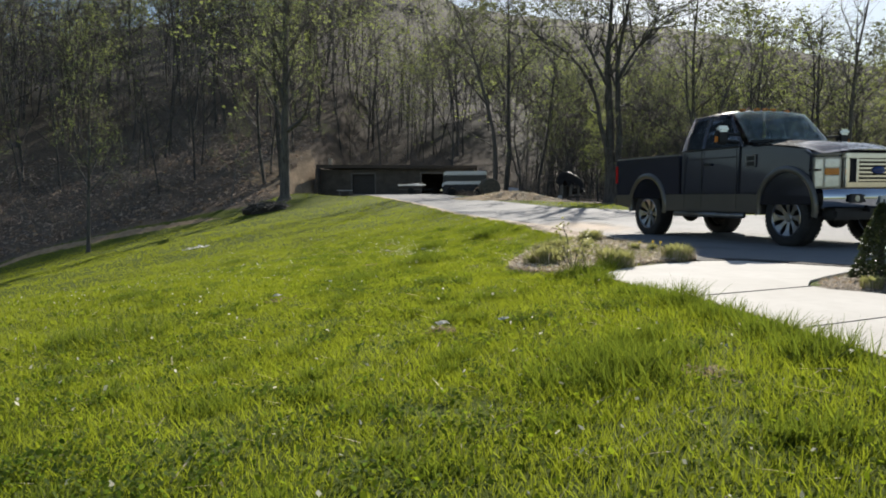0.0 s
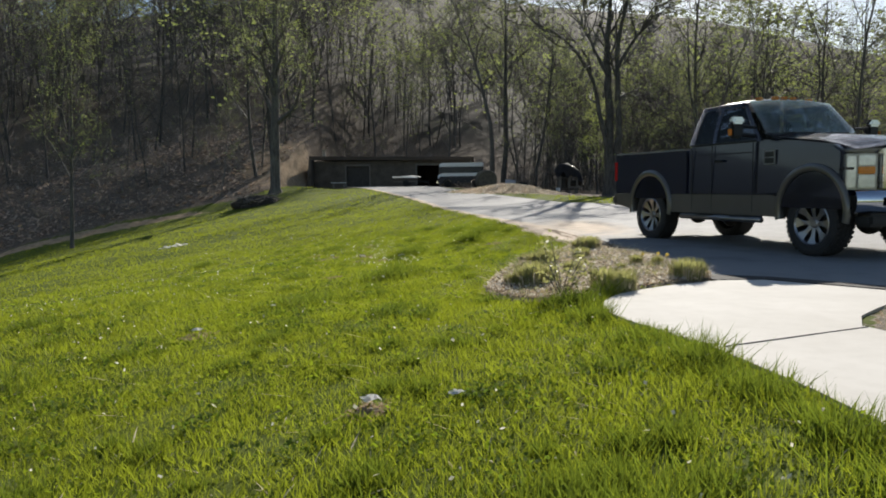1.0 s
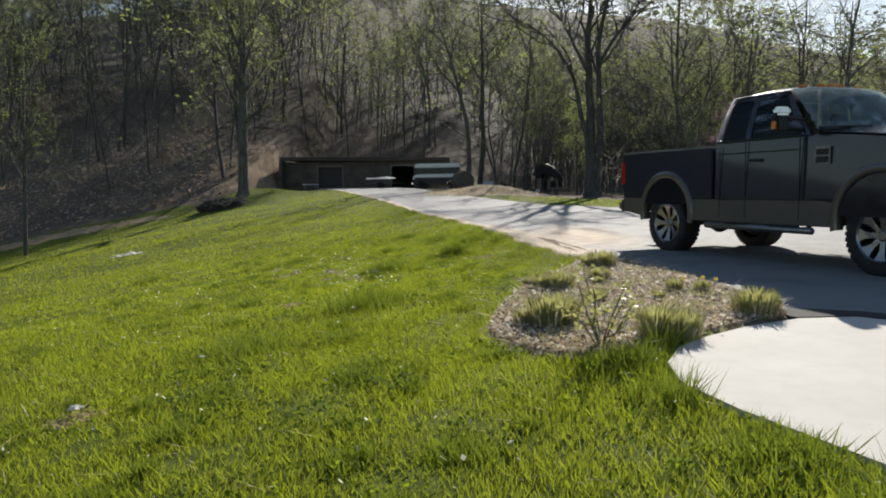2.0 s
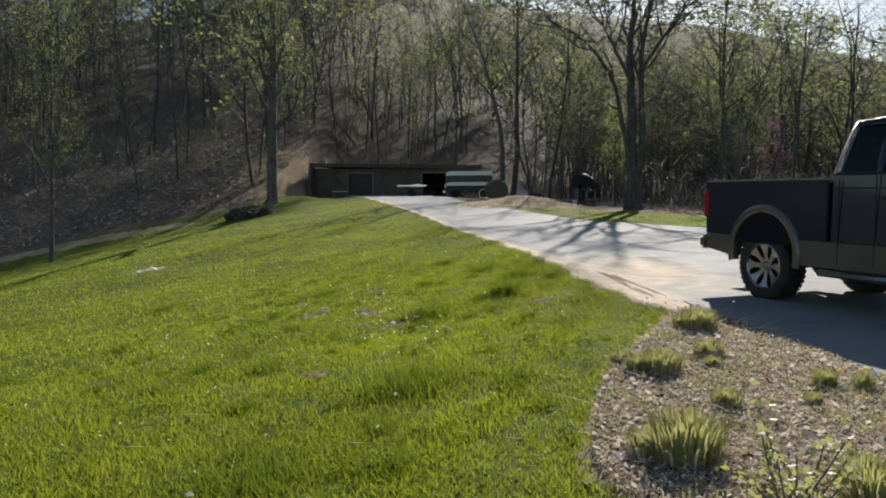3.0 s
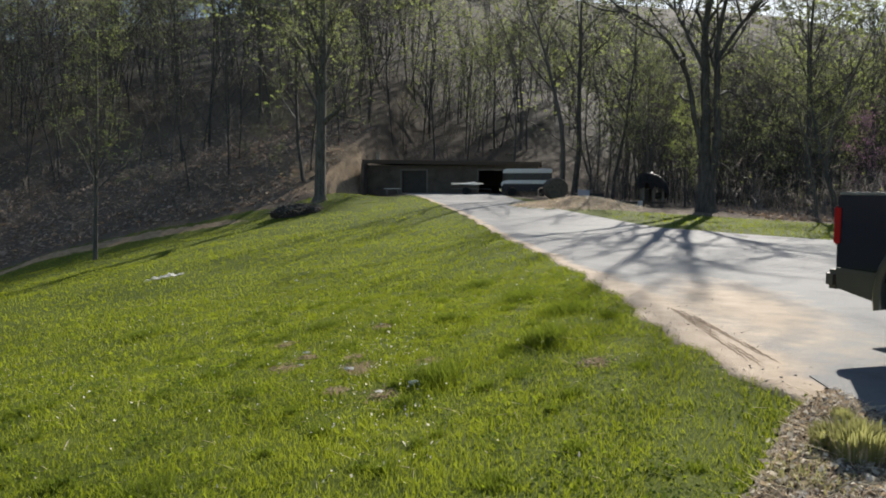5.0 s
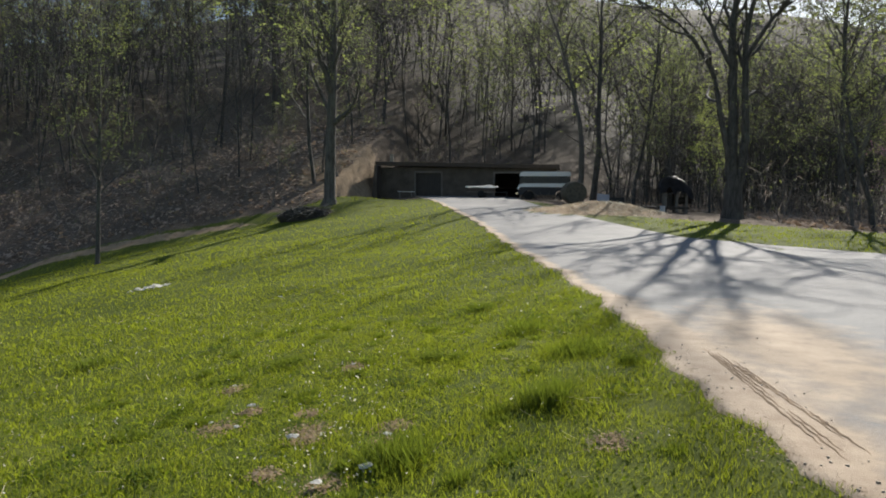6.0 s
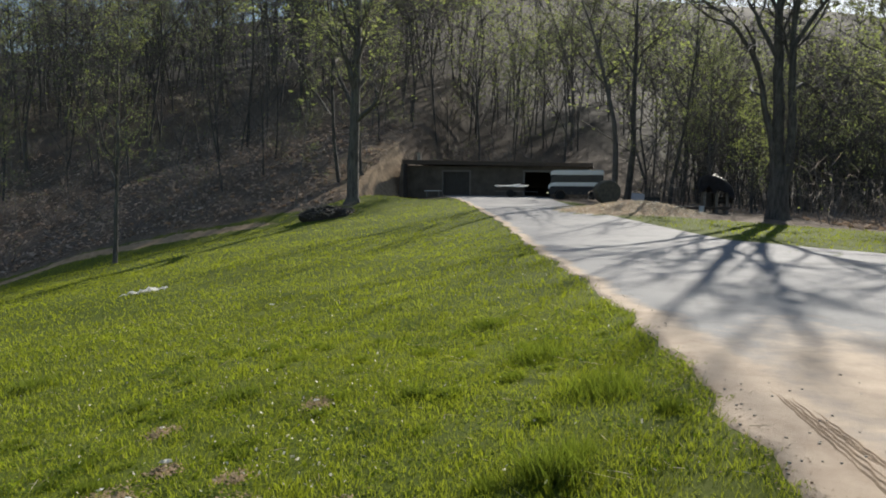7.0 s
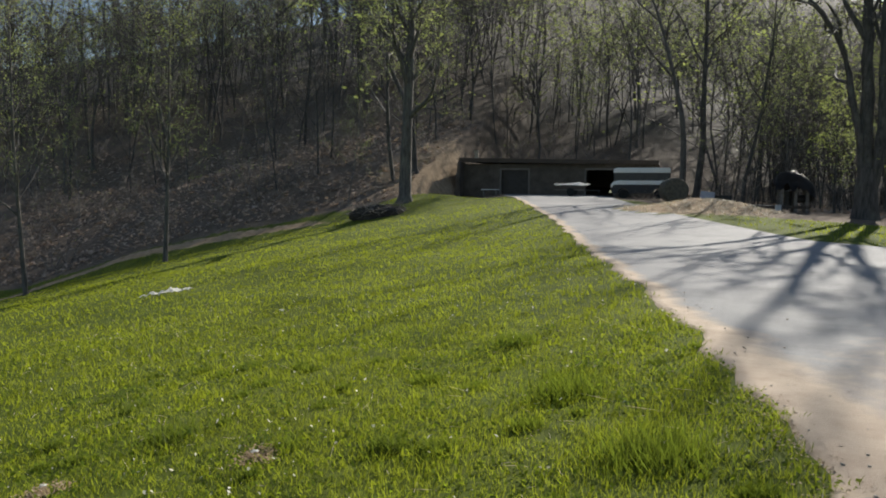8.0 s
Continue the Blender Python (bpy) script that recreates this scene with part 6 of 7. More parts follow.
# ---- litter on the lawn and the drive ----
def scrap(seed, size):
    """A crumpled scrap, torn at its edge."""
    rng = np.random.default_rng(seed)
    bm = bmesh.new()
    n = 9
    ring = [bm.verts.new((size * rng.uniform(0.6, 1.0) * math.cos(2 * math.pi * k / n), size * rng.uniform(0.5, 0.95) * math.sin(2 * math.pi * k / n), rng.uniform(0.0, 0.3) * size)) for k in range(n)]
    mid = [bm.verts.new((v.co.x * 0.45, v.co.y * 0.45, rng.uniform(0.2, 0.45) * size)) for v in ring]
    for k in range(n):
        bm.faces.new((ring[k], ring[(k + 1) % n], mid[(k + 1) % n], mid[k]))
    bm.faces.new(mid)
    return bm


def build_litter():
    for i, (x, y, s) in enumerate(((0.95, 5.45, 0.06), (1.38, 5.47, 0.05), (-0.94, 7.98, 0.06), (-0.63, 9.25, 0.035), (-0.74, 15.78, 0.06), (-1.54, 16.77, 0.05), (-1.38, 16.1, 0.035), (0.07, 15.06, 0.06), (-0.2, 14.79, 0.055), (0.05, 15.75, 0.045), (-0.93, 18.17, 0.03),
                                   (-4.49, 24.86, 0.06), (-2.1, 17.6, 0.03), (-1.68, 16.24, 0.03), (2.32, 11.88, 0.06), (1.7, 9.45, 0.05))):
        ob = part("paper_scrap", scrap(i, s * 1.1), M_WHITE, None)
        ob.matrix_basis = Matrix.Translation((x, y, height(x, y) + 0.05)) @ pose(0, 0, 0, 0, 0, 50 * i)
        tagged(ob, "crumpled white scrap lying in the grass", "scrap", group="white scraps")
    # a crumpled sheet, mostly lying flat, with folds and a torn outline
    bm = bmesh.new()
    nu, nv = 26, 12
    grid = []
    for i in range(nu):
        row = []
        for j in range(nv):
            p, q = i / (nu - 1) - 0.5, j / (nv - 1) - 0.5
            torn = 0.75 + 0.5 * noise.noise(Vector((p * 5, q * 3, 2.0)))
            x, y = -10.25 + 0.6 * p * (0.8 + 0.3 * torn) + 0.1 * q, 29.5 + 0.7 * q * torn + 0.5 * p
            fold = abs(noise.noise(Vector((x * 5.5, y * 5.5, 1.0)))) * 0.17 + 0.05 * noise.noise(Vector((x * 15, y * 15, 4.0)))
            row.append(bm.verts.new((x, y, height(x, y) + 0.08 + fold)))
        grid.append(row)
    for i in range(nu - 1):
        for j in range(nv - 1):
            if noise.noise(Vector((i * 0.32, j * 0.4, 7.0))) > -0.42:
                bm.faces.new((grid[i][j], grid[i + 1][j], grid[i + 1][j + 1], grid[i][j + 1]))
    tagged(part("white_sheet", bm, M_WHITE, None, smooth=True), "crumpled white sheet lying on the lawn slope", "sheet")
    # small pale leaves and petals strewn over the lawn, stones and leaves along the drive
    rng = np.random.default_rng(8)

    def flakes(name, x, y, lift, s0, s1, mat, label, category, tip=0.3):
        n = len(x)
        a, s = rng.uniform(0, 6.28, n), rng.uniform(s0, s1, n)
        t1, t2, w = rng.uniform(-tip, tip, n), rng.uniform(-tip, tip, n), rng.uniform(0.35, 0.75, n)
        z = land(x, y) + lift * rng.uniform(0.6, 1.1, n)
        v = np.zeros((n, 4, 3), np.float32)
        for i, (p, q) in enumerate(((-1, -0.6), (0.2, -1), (1, 0.5), (-0.2, 1))):
            v[:, i, 0] = x + s * (p * np.cos(a) - q * w * np.sin(a))
            v[:, i, 1] = y + s * (p * np.sin(a) + q * w * np.cos(a))
            v[:, i, 2] = z + s * (p * t1 + q * t2)
        tagged(new(name, soup(name, v.reshape(-1, 3), np.arange(4 * n).reshape(-1, 4), [mat])), label, category, kind="stuff")

    # the wide scatter is thickened so pale flakes also imitate glints off blades
    x, y = rng.uniform(-7, 3.2, 1500), 2 + 25 * rng.random(1500) ** 1.4
    along = rng.random(320)
    x = np.concatenate([x, -1.1 + 1.4 * along + rng.normal(0, 0.3, 320)])
    y = np.concatenate([y, 18.5 - 5.5 * along + rng.normal(0, 0.5, 320)])
    k = on_lawn(x, y)
    flakes("lawn_petals_and_glints", x[k], y[k], 0.085, 0.005, 0.015, M_PETAL, "small pale petals and leaf bits in the grass, many standing for glints", "petals", 0.9)
    spots = [(bx, by, r) for bx, by, r in BARE for _ in range(60)]
    x = np.array([bx + r * rng.normal(0, 0.55) for bx, by, r in spots])
    y = np.array([by + r * rng.normal(0, 0.6) for bx, by, r in spots])
    flakes("lawn_leaf_bits", x, y, 0.03, 0.005, 0.02, M_TANLEAF, "dead leaf bits on worn spots of the lawn", "leaf bits")
    y = rng.uniform(13.8, 60, 700)
    x = np.interp(y, EDGE_Y, EDGE_X) + rng.normal(0.0, 0.12, 700)
    flakes("drive_leaf_bits", x, y, 0.022, 0.006, 0.016, M_TANLEAF, "dead leaves gathered along the driveway edge", "leaf bits")
    y = rng.uniform(13.9, 19.5, 1700)
    x = np.interp(y, EDGE_Y, EDGE_X) + rng.normal(0.06, 0.1, 1700)
    flakes("edge_debris", x, y, 0.022, 0.004, 0.014, M_TANLEAF, "dead leaves and bark bits washed against the grass edge", "leaf bits")
    # small stones along the sandy edge
    vs, fs, o = [], [], 0
    cube = np.array([(x, y, z) for x in (-1, 1) for y in (-1, 1) for z in (-1, 1)], float)
    cf = np.array([(0, 1, 3, 2), (4, 6, 7, 5), (0, 4, 5, 1), (2, 3, 7, 6), (0, 2, 6, 4), (1, 5, 7, 3)])
    for i in range(160):
        yy = 14 + 12 * rng.random() ** 1.5
        xx = float(np.interp(yy, EDGE_Y, EDGE_X)) + abs(rng.normal(0.1, 0.45))
        s = rng.uniform(0.003, 0.011)
        vs.append(cube * s * rng.uniform(0.5, 1.2, (8, 3)) * (1, 1, 0.6) + (xx, yy, height(xx, yy) + 0.02 + s * 0.3))
        fs.append(cf + o)
        o += 8
    tagged(new("drive_gravel", soup("drive_gravel", np.concatenate(vs), np.concatenate(fs), [M_STONE])), "loose pebbles on the sandy drive edge", "gravel", kind="stuff")
    # tyre ruts pressed into the sand
    r = random.Random(14)
    for j in range(26):
        bm = bmesh.new()
        lane = (0.0, 0.06, 0.11, 0.19, 0.24, 0.3)[j % 6] + r.uniform(-0.012, 0.012)
        f0 = r.uniform(0, 0.75)
        f1 = min(1.0, f0 + r.uniform(0.12, 0.4))
        prev = None
        for i in range(12):
            f = f0 + (f1 - f0) * i / 11
            y = 18.6 - 3.6 * f
            x = 2.83 + 0.3 * f + lane * (0.35 + 0.5 * f) + 0.008 * math.sin(i * 2.3 + j)
            z = height(x, y) + 0.021
            taper = math.sin(math.pi * i / 11)
            w, h = 0.004 + 0.009 * taper, 0.001 + 0.009 * taper * r.uniform(0.5, 1.0)
            row = [bm.verts.new((x - w, y, z)), bm.verts.new((x, y, z + h)), bm.verts.new((x + w, y, z))]
            if prev:
                bm.faces.new((prev[0], prev[1], row[1], row[0]))
                bm.faces.new((prev[1], prev[2], row[2], row[1]))
            prev = row
        part("tyre_rut", bm, M_RUT, driveway)


M_TANLEAF = leafy("tan_leaf_bits", (0.13, 0.095, 0.06), (0.62, 0.5, 0.36), (0.5, 0.36, 0.22), 9.0, 0.8, 0.3, 0.1)
M_PETAL = leafy("pale_petals", (0.62, 0.58, 0.46), (0.86, 0.83, 0.74), (0.9, 0.86, 0.72), 3.0, 0.8, 0.45, 0.1)
M_RUT = simple("darker_sand", (0.26, 0.175, 0.105), (0.42, 0.3, 0.19), 18.0, 0.95, 0.5, 0.01)
build_litter()


# ---- the shed and what stands round it ----
M_BLOCK = simple("weathered_block", (0.06, 0.05, 0.04), (0.15, 0.125, 0.1), 1.2, 0.95, 0.3, 0.02)
M_BOARD = simple("dark_boards", (0.045, 0.034, 0.026), (0.12, 0.092, 0.07), 3.0, 0.9, 0.4, 0.01, stretch=(6, 1, 0.4))
M_ROOF = simple("rusty_roofing", (0.06, 0.045, 0.036), (0.17, 0.12, 0.09), 2.0, 0.8, 0.3, 0.01)
M_PINE = simple("fresh_white_planks", (0.78, 0.76, 0.71), (0.88, 0.86, 0.82), 2.0, 0.7, 0.1, 0.004, stretch=(0.3, 4, 4))
M_GREYWOOD = simple("grey_timber", (0.1, 0.088, 0.074), (0.26, 0.23, 0.2), 3.0, 0.9, 0.4, 0.01, stretch=(0.4, 5, 5))
M_VANWHITE = paint("white_van_paint", (0.82, 0.82, 0.8), (0.74, 0.73, 0.7), 0.4, 0.0, 0.3)
M_VANBLUE = paint("dark_blue_van_paint", (0.005, 0.008, 0.018), (0.012, 0.014, 0.02), 0.5, 0.0, 0.1)
M_HAY = simple("old_hay", (0.05, 0.045, 0.035), (0.19, 0.165, 0.12), 6.0, 0.95, 0.8, 0.05, stretch=(1, 6, 1))
M_TARP = simple("dark_tarpaulin", (0.016, 0.013, 0.011), (0.05, 0.04, 0.034), 3.0, 0.55, 0.5, 0.03)
M_GREYPANEL = simple("pale_grey_panel", (0.32, 0.32, 0.36), (0.48, 0.48, 0.52), 3.0, 0.6, 0.1, 0.004)


def build_shed():
    z0 = 0.85
    s = new("equipment_shed")
    tagged(s, "low dark block shed dug into the hillside, with open bays", "shed")
    # front wall in pieces round the openings
    for x0, x1, a, b in ((-15.0, -11.9, z0, 3.6), (-11.9, -9.35, 3.1, 3.6), (-9.35, -4.85, z0, 3.6), (-4.85, -2.4, 3.1, 3.6), (-2.4, 0.6, z0, 3.6)):
        bm = bmesh.new()
        box(bm, x0, x1, 75.0, 75.25, a, b)
        part("front_wall", bm, M_BLOCK, s)
    for x0, x1, y0, y1 in ((-15.0, -14.75, 75.25, 83), (0.35, 0.6, 75.25, 83), (-15.0, 0.6, 83, 83.25)):
        bm = bmesh.new()
        box(bm, x0, x1, y0, y1, z0, 3.6)
        part("side_wall", bm, M_BLOCK, s)
    bm = bmesh.new()
    box(bm, -15.3, 0.9, 74.4, 83.6, 3.62, 3.82, 0.02)
    for v in bm.verts:
        v.co.z += 0.26 * (0.9 - v.co.x) / 16.2
    part("roof", bm, M_ROOF, s, "flat rusty roof")
    bm = bmesh.new()
    box(bm, -15.32, 0.92, 74.34, 74.4, 3.5, 3.84)
    for v in bm.verts:
        v.co.z += 0.26 * (0.9 - v.co.x) / 16.2
    part("fascia", bm, M_BOARD, s)
    for i in range(12):
        x = -14.7 + 1.36 * i
        bm = bmesh.new()
        box(bm, x - 0.04, x + 0.04, 74.41, 75.0, 3.6 + 0.02 * (12 - i), 3.62 + 0.02 * (12 - i))
        part("rafter_end", bm, M_BOARD, s)
    for x0, x1 in ((-11.9, -9.35), (-4.85, -2.4)):
        for x in (x0 + 0.06, x1 - 0.06):
            bm = bmesh.new()
            box(bm, x - 0.07, x + 0.07, 74.93, 75.3, z0, 3.1)
            part("door_post", bm, M_GREYWOOD, s)
        bm = bmesh.new()
        box(bm, x0, x1, 74.94, 75.05, 3.1, 3.26)
        part("lintel", bm, M_GREYWOOD, s)
    for i in range(11):                       # dark boarded doors, set back
        bm = bmesh.new()
        x = -11.8 + 0.225 * i
        box(bm, x, x + 0.215, 75.32, 75.36, z0 + 0.02, 3.08)
        part("board", bm, M_TARP, s)
    # wing wall that steps down at the bank, and a flue
    bm = bmesh.new()
    prism(bm, [(-15.5, 0.6), (-15.0, 0.6), (-15.0, 3.75), (-15.2, 3.75)], 73.6, 75.2)
    part("wing_wall", bm, M_BLOCK, s)
    bm = bmesh.new()
    box(bm, -14.35, -14.05, 75.9, 76.2, 3.8, 4.75, 0.02)
    box(bm, -14.4, -14.0, 75.85, 76.25, 4.7, 4.8, 0.02)
    part("flue", bm, M_STONE, s)
    bm = bmesh.new()
    box(bm, -13.95, -12.45, 74.955, 74.998, 1.55, 3.25, 0.01)
    part("pale_panel", bm, M_BLOCK, s, "sheet of lighter siding")


def build_bench():
    b = new("plank_bench")
    z = height(-12, 71.5)
    tagged(b, "low bench of pale planks before the shed", "bench")
    for i in range(3):
        bm = bmesh.new()
        box(bm, -12.6, -11.2, 71.3 + 0.16 * i, 71.44 + 0.16 * i, z + 0.5, z + 0.55, 0.01)
        part("plank", bm, M_PINE, b)
    for x in (-12.4, -11.4):
        bm = bmesh.new()
        box(bm, x - 0.05, x + 0.05, 71.32, 71.74, z - 0.02, z + 0.5, 0.01)
        part("leg", bm, M_GREYWOOD, b)


def wheel_mesh(bm, x, y, z, r, w=0.12):
    rows = lathe(bm, [(r * 0.55, -w / 2), (r * 0.92, -w / 2), (r, -w / 4), (r, w / 4), (r * 0.92, w / 2), (r * 0.55, w / 2), (r * 0.5, 0.02), (0.001, 0.03)], 20)
    for row in rows:
        for v in row:
            v.co += Vector((x, y, z))


def build_trailer():
    z = height(-5.3, 70.5)
    t = new("utility_trailer")
    tagged(t, "small dark utility trailer carrying white planks", "trailer")
    bm = bmesh.new()
    box(bm, -6.5, -4.3, 69.7, 71.2, z + 0.42, z + 0.5, 0.01)
    part("deck", bm, M_GREYWOOD, t)
    for y in (69.7, 71.16):
        bm = bmesh.new()
        box(bm, -6.5, -4.3, y, y + 0.04, z + 0.5, z + 0.78)
        part("side_board", bm, M_BOARD, t)
    for y in (69.62, 71.3):
        bm = bmesh.new()
        wheel_mesh(bm, -5.3, y, z + 0.3, 0.3)
        part("wheel", bm, M_TYRE, t)
    bm = bmesh.new()
    cyl(bm, (-4.3, 70.45, z + 0.45), (-3.2, 70.45, z + 0.42), 0.04, n=8)
    cyl(bm, (-3.3, 70.45, z), (-3.3, 70.45, z + 0.42), 0.03, n=8)
    part("drawbar", bm, M_STEEL, t)
    for i, (x0, x1, y, dz, tilt) in enumerate(((-6.6, -4.3, 69.95, 0.80, 2), (-6.55, -4.6, 70.2, 0.84, -7), (-6.5, -4.1, 70.45, 0.82, 1), (-6.4, -4.5, 70.7, 0.86, -3), (-5.0, -3.95, 70.1, 0.86, 4))):
        bm = bmesh.new()
        box(bm, -(x1 - x0) / 2, (x1 - x0) / 2, -0.1, 0.1, -0.03, 0.03, 0.008, m=Matrix.Translation(((x0 + x1) / 2, y, z + dz + 0.05)) @ pose(0, 0, 0, 10, tilt, 4 * i - 8))
        ob = part("white_plank", bm, M_PINE, None)
        tagged(ob, "long white sawn plank laid on the trailer", "plank", group="planks on the trailer")


def build_van():
    """An old two-tone van, seen from its side."""
    z = height(-0.2, 70.8)
    v = new("parked_van")
    v.matrix_basis = Matrix.Translation((-0.25, 71.0, z))
    tagged(v, "old two-tone van with white roof and dark windows", "van")
    bm = bmesh.new()
    prism(bm, [(-2.0, 0.42), (-1.75, 0.42)] + arch(-1.25, 0.38, 0.42, 175, 5, 8) + arch(1.25, 0.38, 0.42, 175, 5, 8) + [(1.95, 0.42), (2.05, 0.6), (2.05, 1.05), (-2.1, 1.05), (-2.12, 0.75)], -0.93, 0.93, 0.03)
    part("lower_body", bm, M_VANBLUE, v)
    bm = bmesh.new()
    prism(bm, [(-2.02, 0.86), (-1.95, 1.06), (2.06, 1.06), (2.06, 1.36), (-1.6, 1.36), (-1.95, 1.28), (-2.14, 1.1), (-2.14, 0.86)], -0.945, 0.945, 0.02)
    part("waist_band", bm, M_VANWHITE, v, "white waist band")
    bm = bmesh.new()
    prism(bm, [(-1.95, 1.362), (2.04, 1.362), (2.04, 1.93), (-1.98, 1.93)], -0.88, 0.88, 0.03)
    part("window_band", bm, M_VANBLUE, v)
    bm = bmesh.new()
    prism(bm, [(-2.0, 1.93), (2.06, 1.93), (2.06, 2.22), (1.95, 2.3), (-1.7, 2.3), (-1.95, 2.2)], -0.93, 0.93, 0.06)
    part("roof", bm, M_VANWHITE, v, "white raised roof")
    for x0, x1 in ((-1.85, -1.0), (-0.9, 0.2), (0.3, 1.2), (1.3, 1.95)):
        for y in (-0.885, 0.885):
            bm = bmesh.new()
            box(bm, x0, x1, y - 0.008, y + 0.008, 1.42, 1.88, 0.006)
            part("window", bm, M_TINT2, v)
    for x in (-1.25, 1.25):
        for y in (-0.85, 0.85):
            bm = bmesh.new()
            wheel_mesh(bm, x, y, 0.34, 0.34, 0.2)
            part("wheel", bm, M_TYRE, v)
    for y in (-0.94, 0.94):
        bm = bmesh.new()
        box(bm, 0.28, 0.3, y - 0.004, y + 0.004, 0.5, 1.36)
        part("door_seam", bm, M_BLACK, v)
    bm = bmesh.new()
    box(bm, -2.28, -2.1, -0.85, 0.85, 0.45, 0.62, 0.04)
    part("bumper", bm, M_CHROME, v)


def build_bale():
    x, y = 2.0, 63.6
    z = height(x, y)
    bm = bmesh.new()
    n = 40
    rows = []
    for i in range(9):
        f = i / 8
        yy = -0.75 + 1.5 * f
        rr = 0.85 * (1 - 0.1 * abs(2 * f - 1) ** 6)
        rows.append([bm.verts.new((rr * (1 + 0.025 * noise.noise(Vector((k * 0.7, yy * 3, 1)))) * math.cos(2 * math.pi * k / n), yy, 0.8 + rr * (1 + 0.025 * noise.noise(Vector((k * 0.7, yy * 3, 5)))) * math.sin(2 * math.pi * k / n) * (0.96 if math.sin(2 * math.pi * k / n) > 0 else 0.94))) for k in range(n)])
    for a, b in zip(rows, rows[1:]):
        for k in range(n):
            bm.faces.new((a[k], a[(k + 1) % n], b[(k + 1) % n], b[k]))
    bm.faces.new(rows[0])
    bm.faces.new(rows[-1][::-1])
    ob = part("round_hay_bale", bm, M_HAY, None, smooth=False)
    ob.matrix_basis = Matrix.Translation((x, y, z - 0.03)) @ pose(0, 0, 0, 0, 0, 12)
    tagged(ob, "weathered round hay bale standing by the drive", "hay bale")
    # rough brush before the van
    t = Tubes(93)
    for k in range(80):
        a = t.r.uniform(0, 6.28)
        t.limb(Vector((t.r.gauss(0, 0.45), t.r.gauss(0, 0.3), -0.03)), Vector((math.cos(a), math.sin(a), 0.8)), t.r.uniform(0.4, 1.0), 0.012, 0.004, 3, 3, 0.25, 0)
    sh = put("dry_shrub", mesh_of("dry_shrub", t.v, t.f, [M_PALETWIG]))
    tagged(stand(sh, 0.2, 64.5), "tangle of dry brush beside the hay bale", "shrub")


def build_cart():
    """A small two-wheeled cart with a pale panel propped on it."""
    x, y = 4.5, 60.0
    z = height(x, y)
    c = new("garden_cart")
    tagged(c, "small dark cart with pale tyre rims at the woods' edge", "cart")
    bm = bmesh.new()
    box(bm, x - 0.4, x + 0.7, y - 0.4, y + 0.4, z + 0.3, z + 0.38, 0.01)
    box(bm, x - 0.4, x + 0.7, y - 0.42, y - 0.38, z + 0.36, z + 0.62, 0.01)
    box(bm, x - 0.4, x + 0.7, y + 0.38, y + 0.42, z + 0.36, z + 0.62, 0.01)
    part("tray", bm, M_BLACK, c)
    for yy in (y - 0.5, y + 0.5):
        bm = bmesh.new()
        wheel_mesh(bm, x + 0.45, yy, z + 0.24, 0.24)
        w = part("wheel", bm, M_TYRE, c)
        bm = bmesh.new()
        wheel_mesh(bm, x + 0.45, yy - 0.02, z + 0.24, 0.14, 0.13)
        part("rim", bm, M_VANWHITE, w, "pale wheel rim")
    bm = bmesh.new()
    cyl(bm, (x - 0.4, y, z + 0.34), (x - 1.2, y, z + 0.6), 0.025, n=8)
    part("handle", bm, M_STEEL, c)
    bm = bmesh.new()
    box(bm, -0.4, 0.4, -0.02, 0.02, -0.3, 0.3, 0.01, m=Matrix.Translation((x - 0.65, y - 0.55, z + 0.55)) @ pose(0, 0, 0, -14, 6, 8))
    tagged(part("grey_panel", bm, M_GREYPANEL, None), "pale grey panel leaning on the cart", "panel")


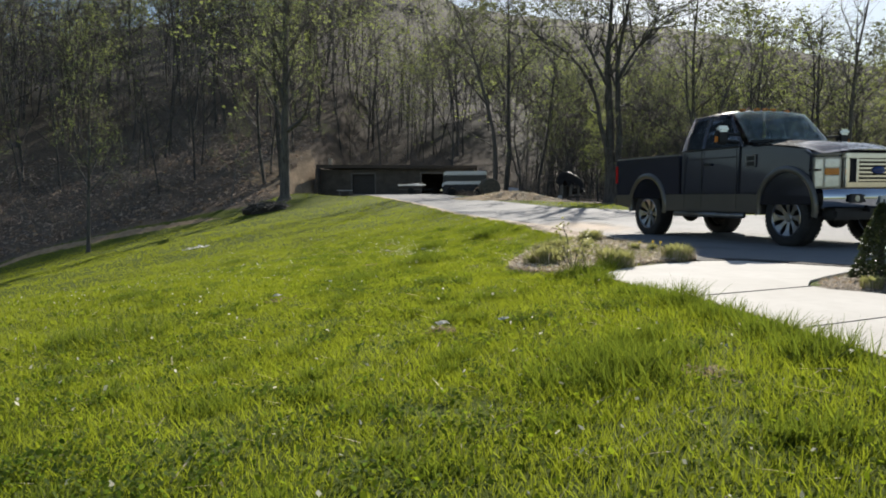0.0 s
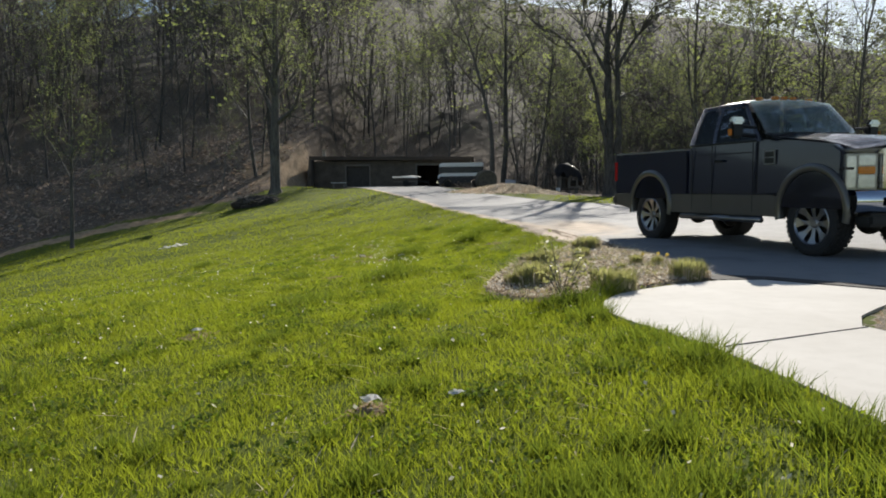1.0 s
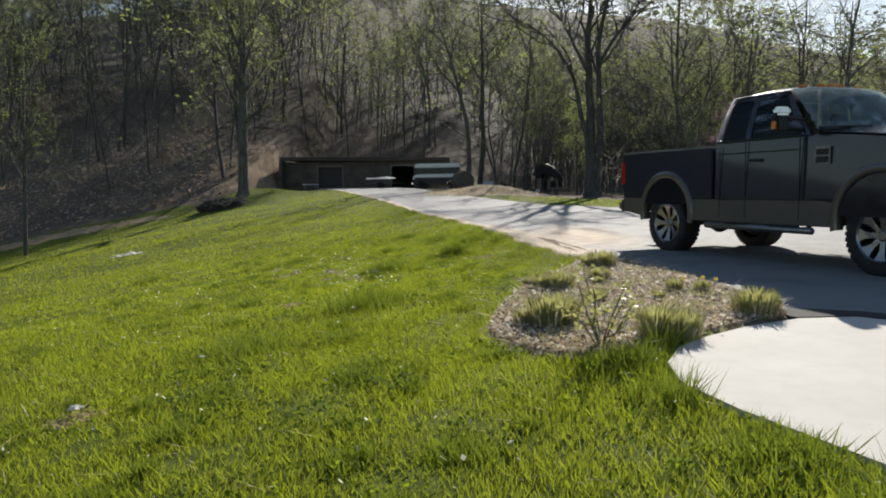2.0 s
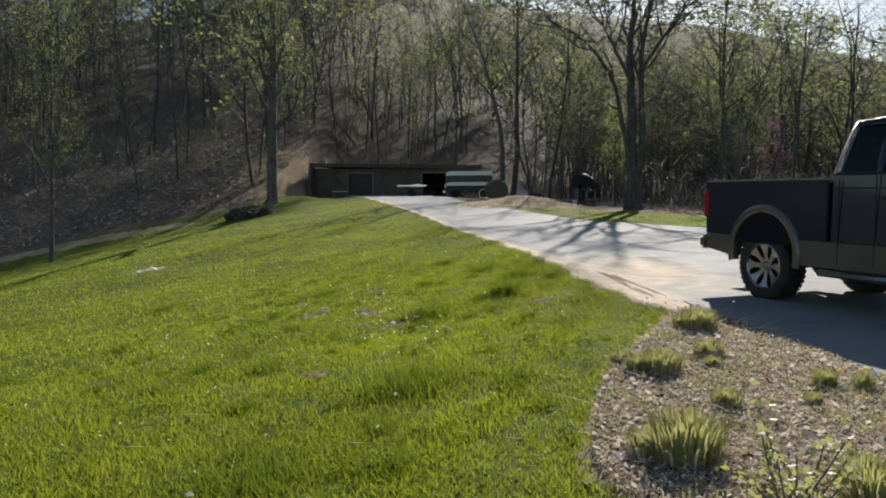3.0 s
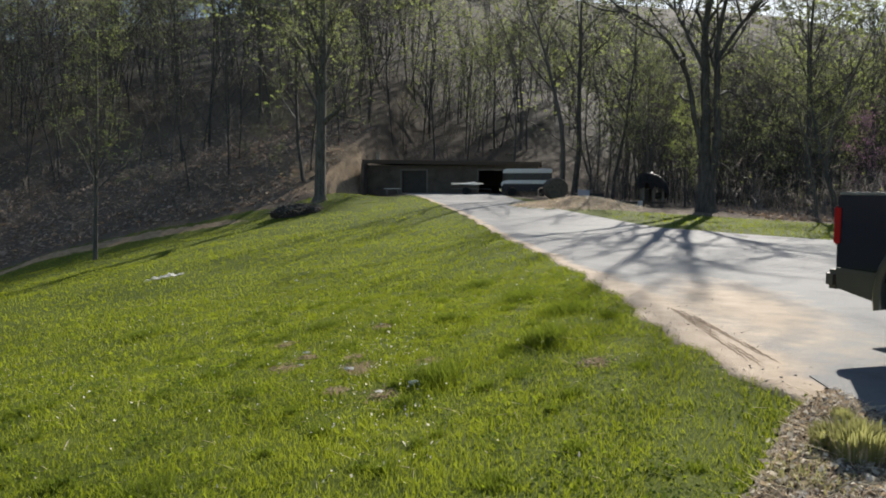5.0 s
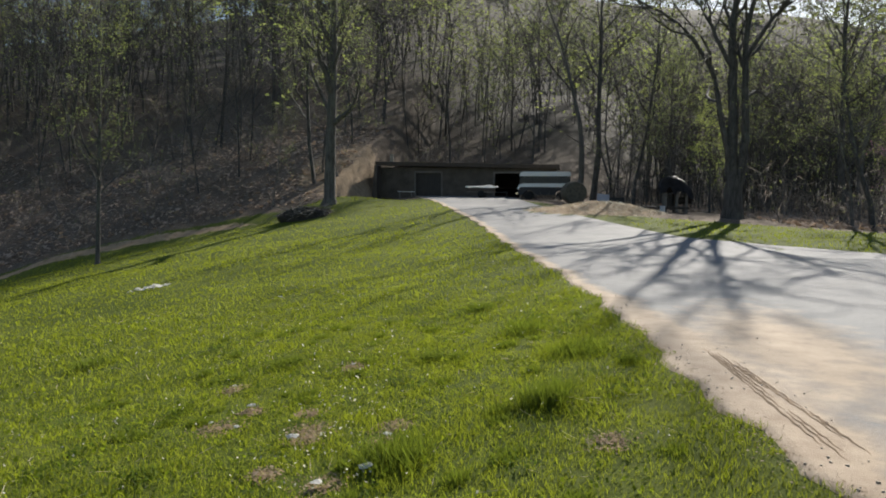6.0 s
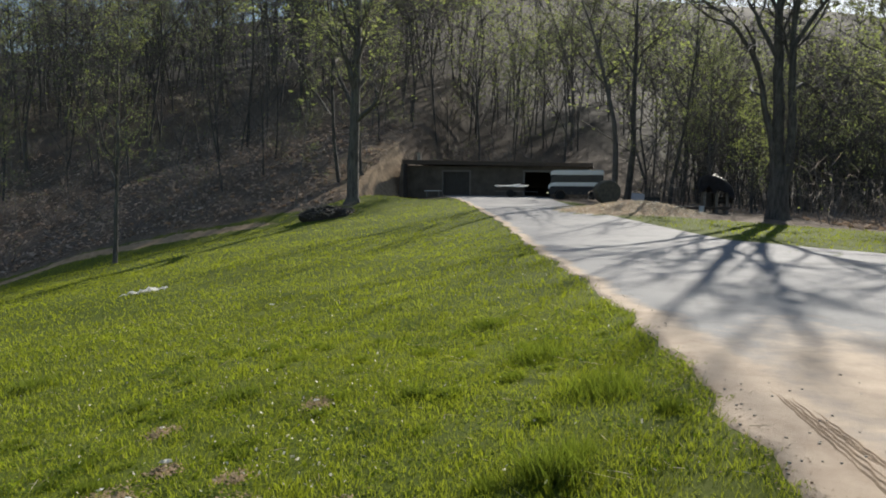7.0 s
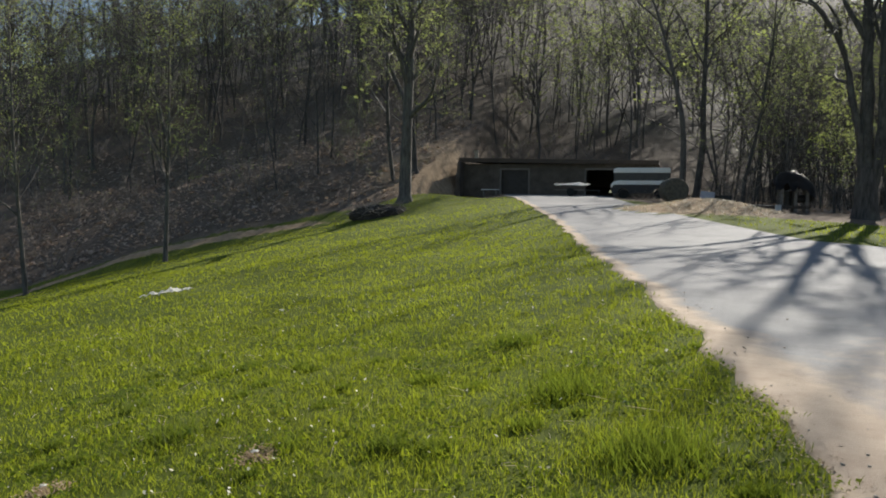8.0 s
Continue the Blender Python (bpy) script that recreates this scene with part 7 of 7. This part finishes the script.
def build_implement():
    """Old machinery under a dark tarpaulin, on a timber stand."""
    x, y = 7.95, 56.2
    z = height(x, y)
    c = new("covered_machine")
    tagged(c, "old machine under dark tarpaulin on timber posts", "machine")
    for dx in (-0.65, 0.0, 0.55):
        for dy in (-0.5, 0.5):
            bm = bmesh.new()
            box(bm, x + dx - 0.07, x + dx + 0.07, y + dy - 0.07, y + dy + 0.07, z - 0.05, z + 1.5, 0.01)
            part("post", bm, M_GREYWOOD, c)
    bm = bmesh.new()
    box(bm, x - 2.2, x + 0.7, y - 0.6, y + 0.6, z + 0.2, z + 0.34, 0.02)
    part("skid", bm, M_BOARD, c)
    bm = bmesh.new()
    cyl(bm, (x - 0.35, y, z + 0.34), (x - 0.35, y, z + 1.1), 0.24, n=16)
    cyl(bm, (x + 0.1, y, z + 0.7), (x + 0.8, y, z + 0.75), 0.2, n=14)
    part("engine", bm, M_STEEL, c)
    bm = bmesh.new()
    n, m = 18, 14
    grid = []
    for i in range(n + 1):
        u = -1 + 2 * i / n
        row = []
        for j in range(m + 1):
            w = -1 + 2 * j / m
            zz = 2.1 - 0.75 * max(0, u + 0.05) ** 1.6 - 0.12 * abs(min(u, 0)) ** 4 - 0.3 * abs(w) ** 3 + 0.2 * noise.noise(Vector((u * 2.6, w * 2.6, 2)))
            edge = max(abs(u), abs(w)) ** 8
            row.append(bm.verts.new((x + 1.0 * u + 0.06 * noise.noise(Vector((w * 4, u, 7))), y + 0.85 * w, z + zz - edge * (0.5 + 0.45 * noise.noise(Vector((u * 3.1, w * 3.1, 4)))))))
        grid.append(row)
    for a, b in zip(grid, grid[1:]):
        for k in range(m):
            bm.faces.new((a[k], a[k + 1], b[k + 1], b[k]))
    bmesh.ops.solidify(bm, geom=bm.faces[:], thickness=0.015)
    part("tarpaulin", bm, M_TARP, c, "sagging dark tarpaulin", smooth=True)
    bm = bmesh.new()
    cyl(bm, (0, 0, 0), (0, 0, 0.36), 0.13, 0.16, 16)
    lathe_ob = part("white_bucket", bm, M_WHITE, None)
    lathe_ob.matrix_basis = Matrix.Translation((x - 0.85, y - 0.85, height(x - 0.85, y - 0.85)))
    tagged(lathe_ob, "white plastic bucket beside the covered machine", "bucket")


def build_brush_pile():
    x, y = -14.7, 55.0
    t = Tubes(95)
    r = t.r
    pile = new("brush_pile")
    bm = bmesh.new()
    bmesh.ops.create_icosphere(bm, subdivisions=4, radius=1, matrix=Matrix.Diagonal((1.5, 0.9, 0.5, 1)))
    for v in bm.verts:
        v.co += Vector((noise.noise(v.co * 3), noise.noise(v.co * 3 + Vector((4, 4, 4))), 0.8 * noise.noise(v.co * 4))) * 0.22
    part("core", bm, M_MULCH2, pile, "dark rotting heap")
    for k in range(170):
        a = r.uniform(0, 6.28)
        q = r.random() ** 0.5
        p = Vector((1.45 * q * math.cos(a), 0.85 * q * math.sin(a), 0.5 * math.sqrt(max(0, 1 - q * q)) + r.uniform(-0.05, 0.06)))
        t.limb(p, Vector((r.gauss(0, 1), r.gauss(0, 1), r.gauss(0, 0.35))), r.uniform(0.3, 1.1), r.uniform(0.008, 0.03), 0.005, 2, 4, 0.15, 0)
    put("sticks", mesh_of("sticks", t.v, t.f, [M_PALETWIG]), pile)
    tagged(stand(pile, x, y, 10, 1.25), "dark brush pile with pale sticks near the oak", "brush pile")


M_MULCH2 = simple("rotting_wood", (0.02, 0.016, 0.013), (0.07, 0.055, 0.044), 5.0, 0.95, 0.8, 0.05)
M_TINT2 = simple("dusty_dark_glass", (0.006, 0.008, 0.012), (0.015, 0.018, 0.024), 2.0, 0.3, 0)
build_shed()
build_bench()
build_trailer()
build_van()
build_bale()
build_cart()
build_implement()
build_brush_pile()
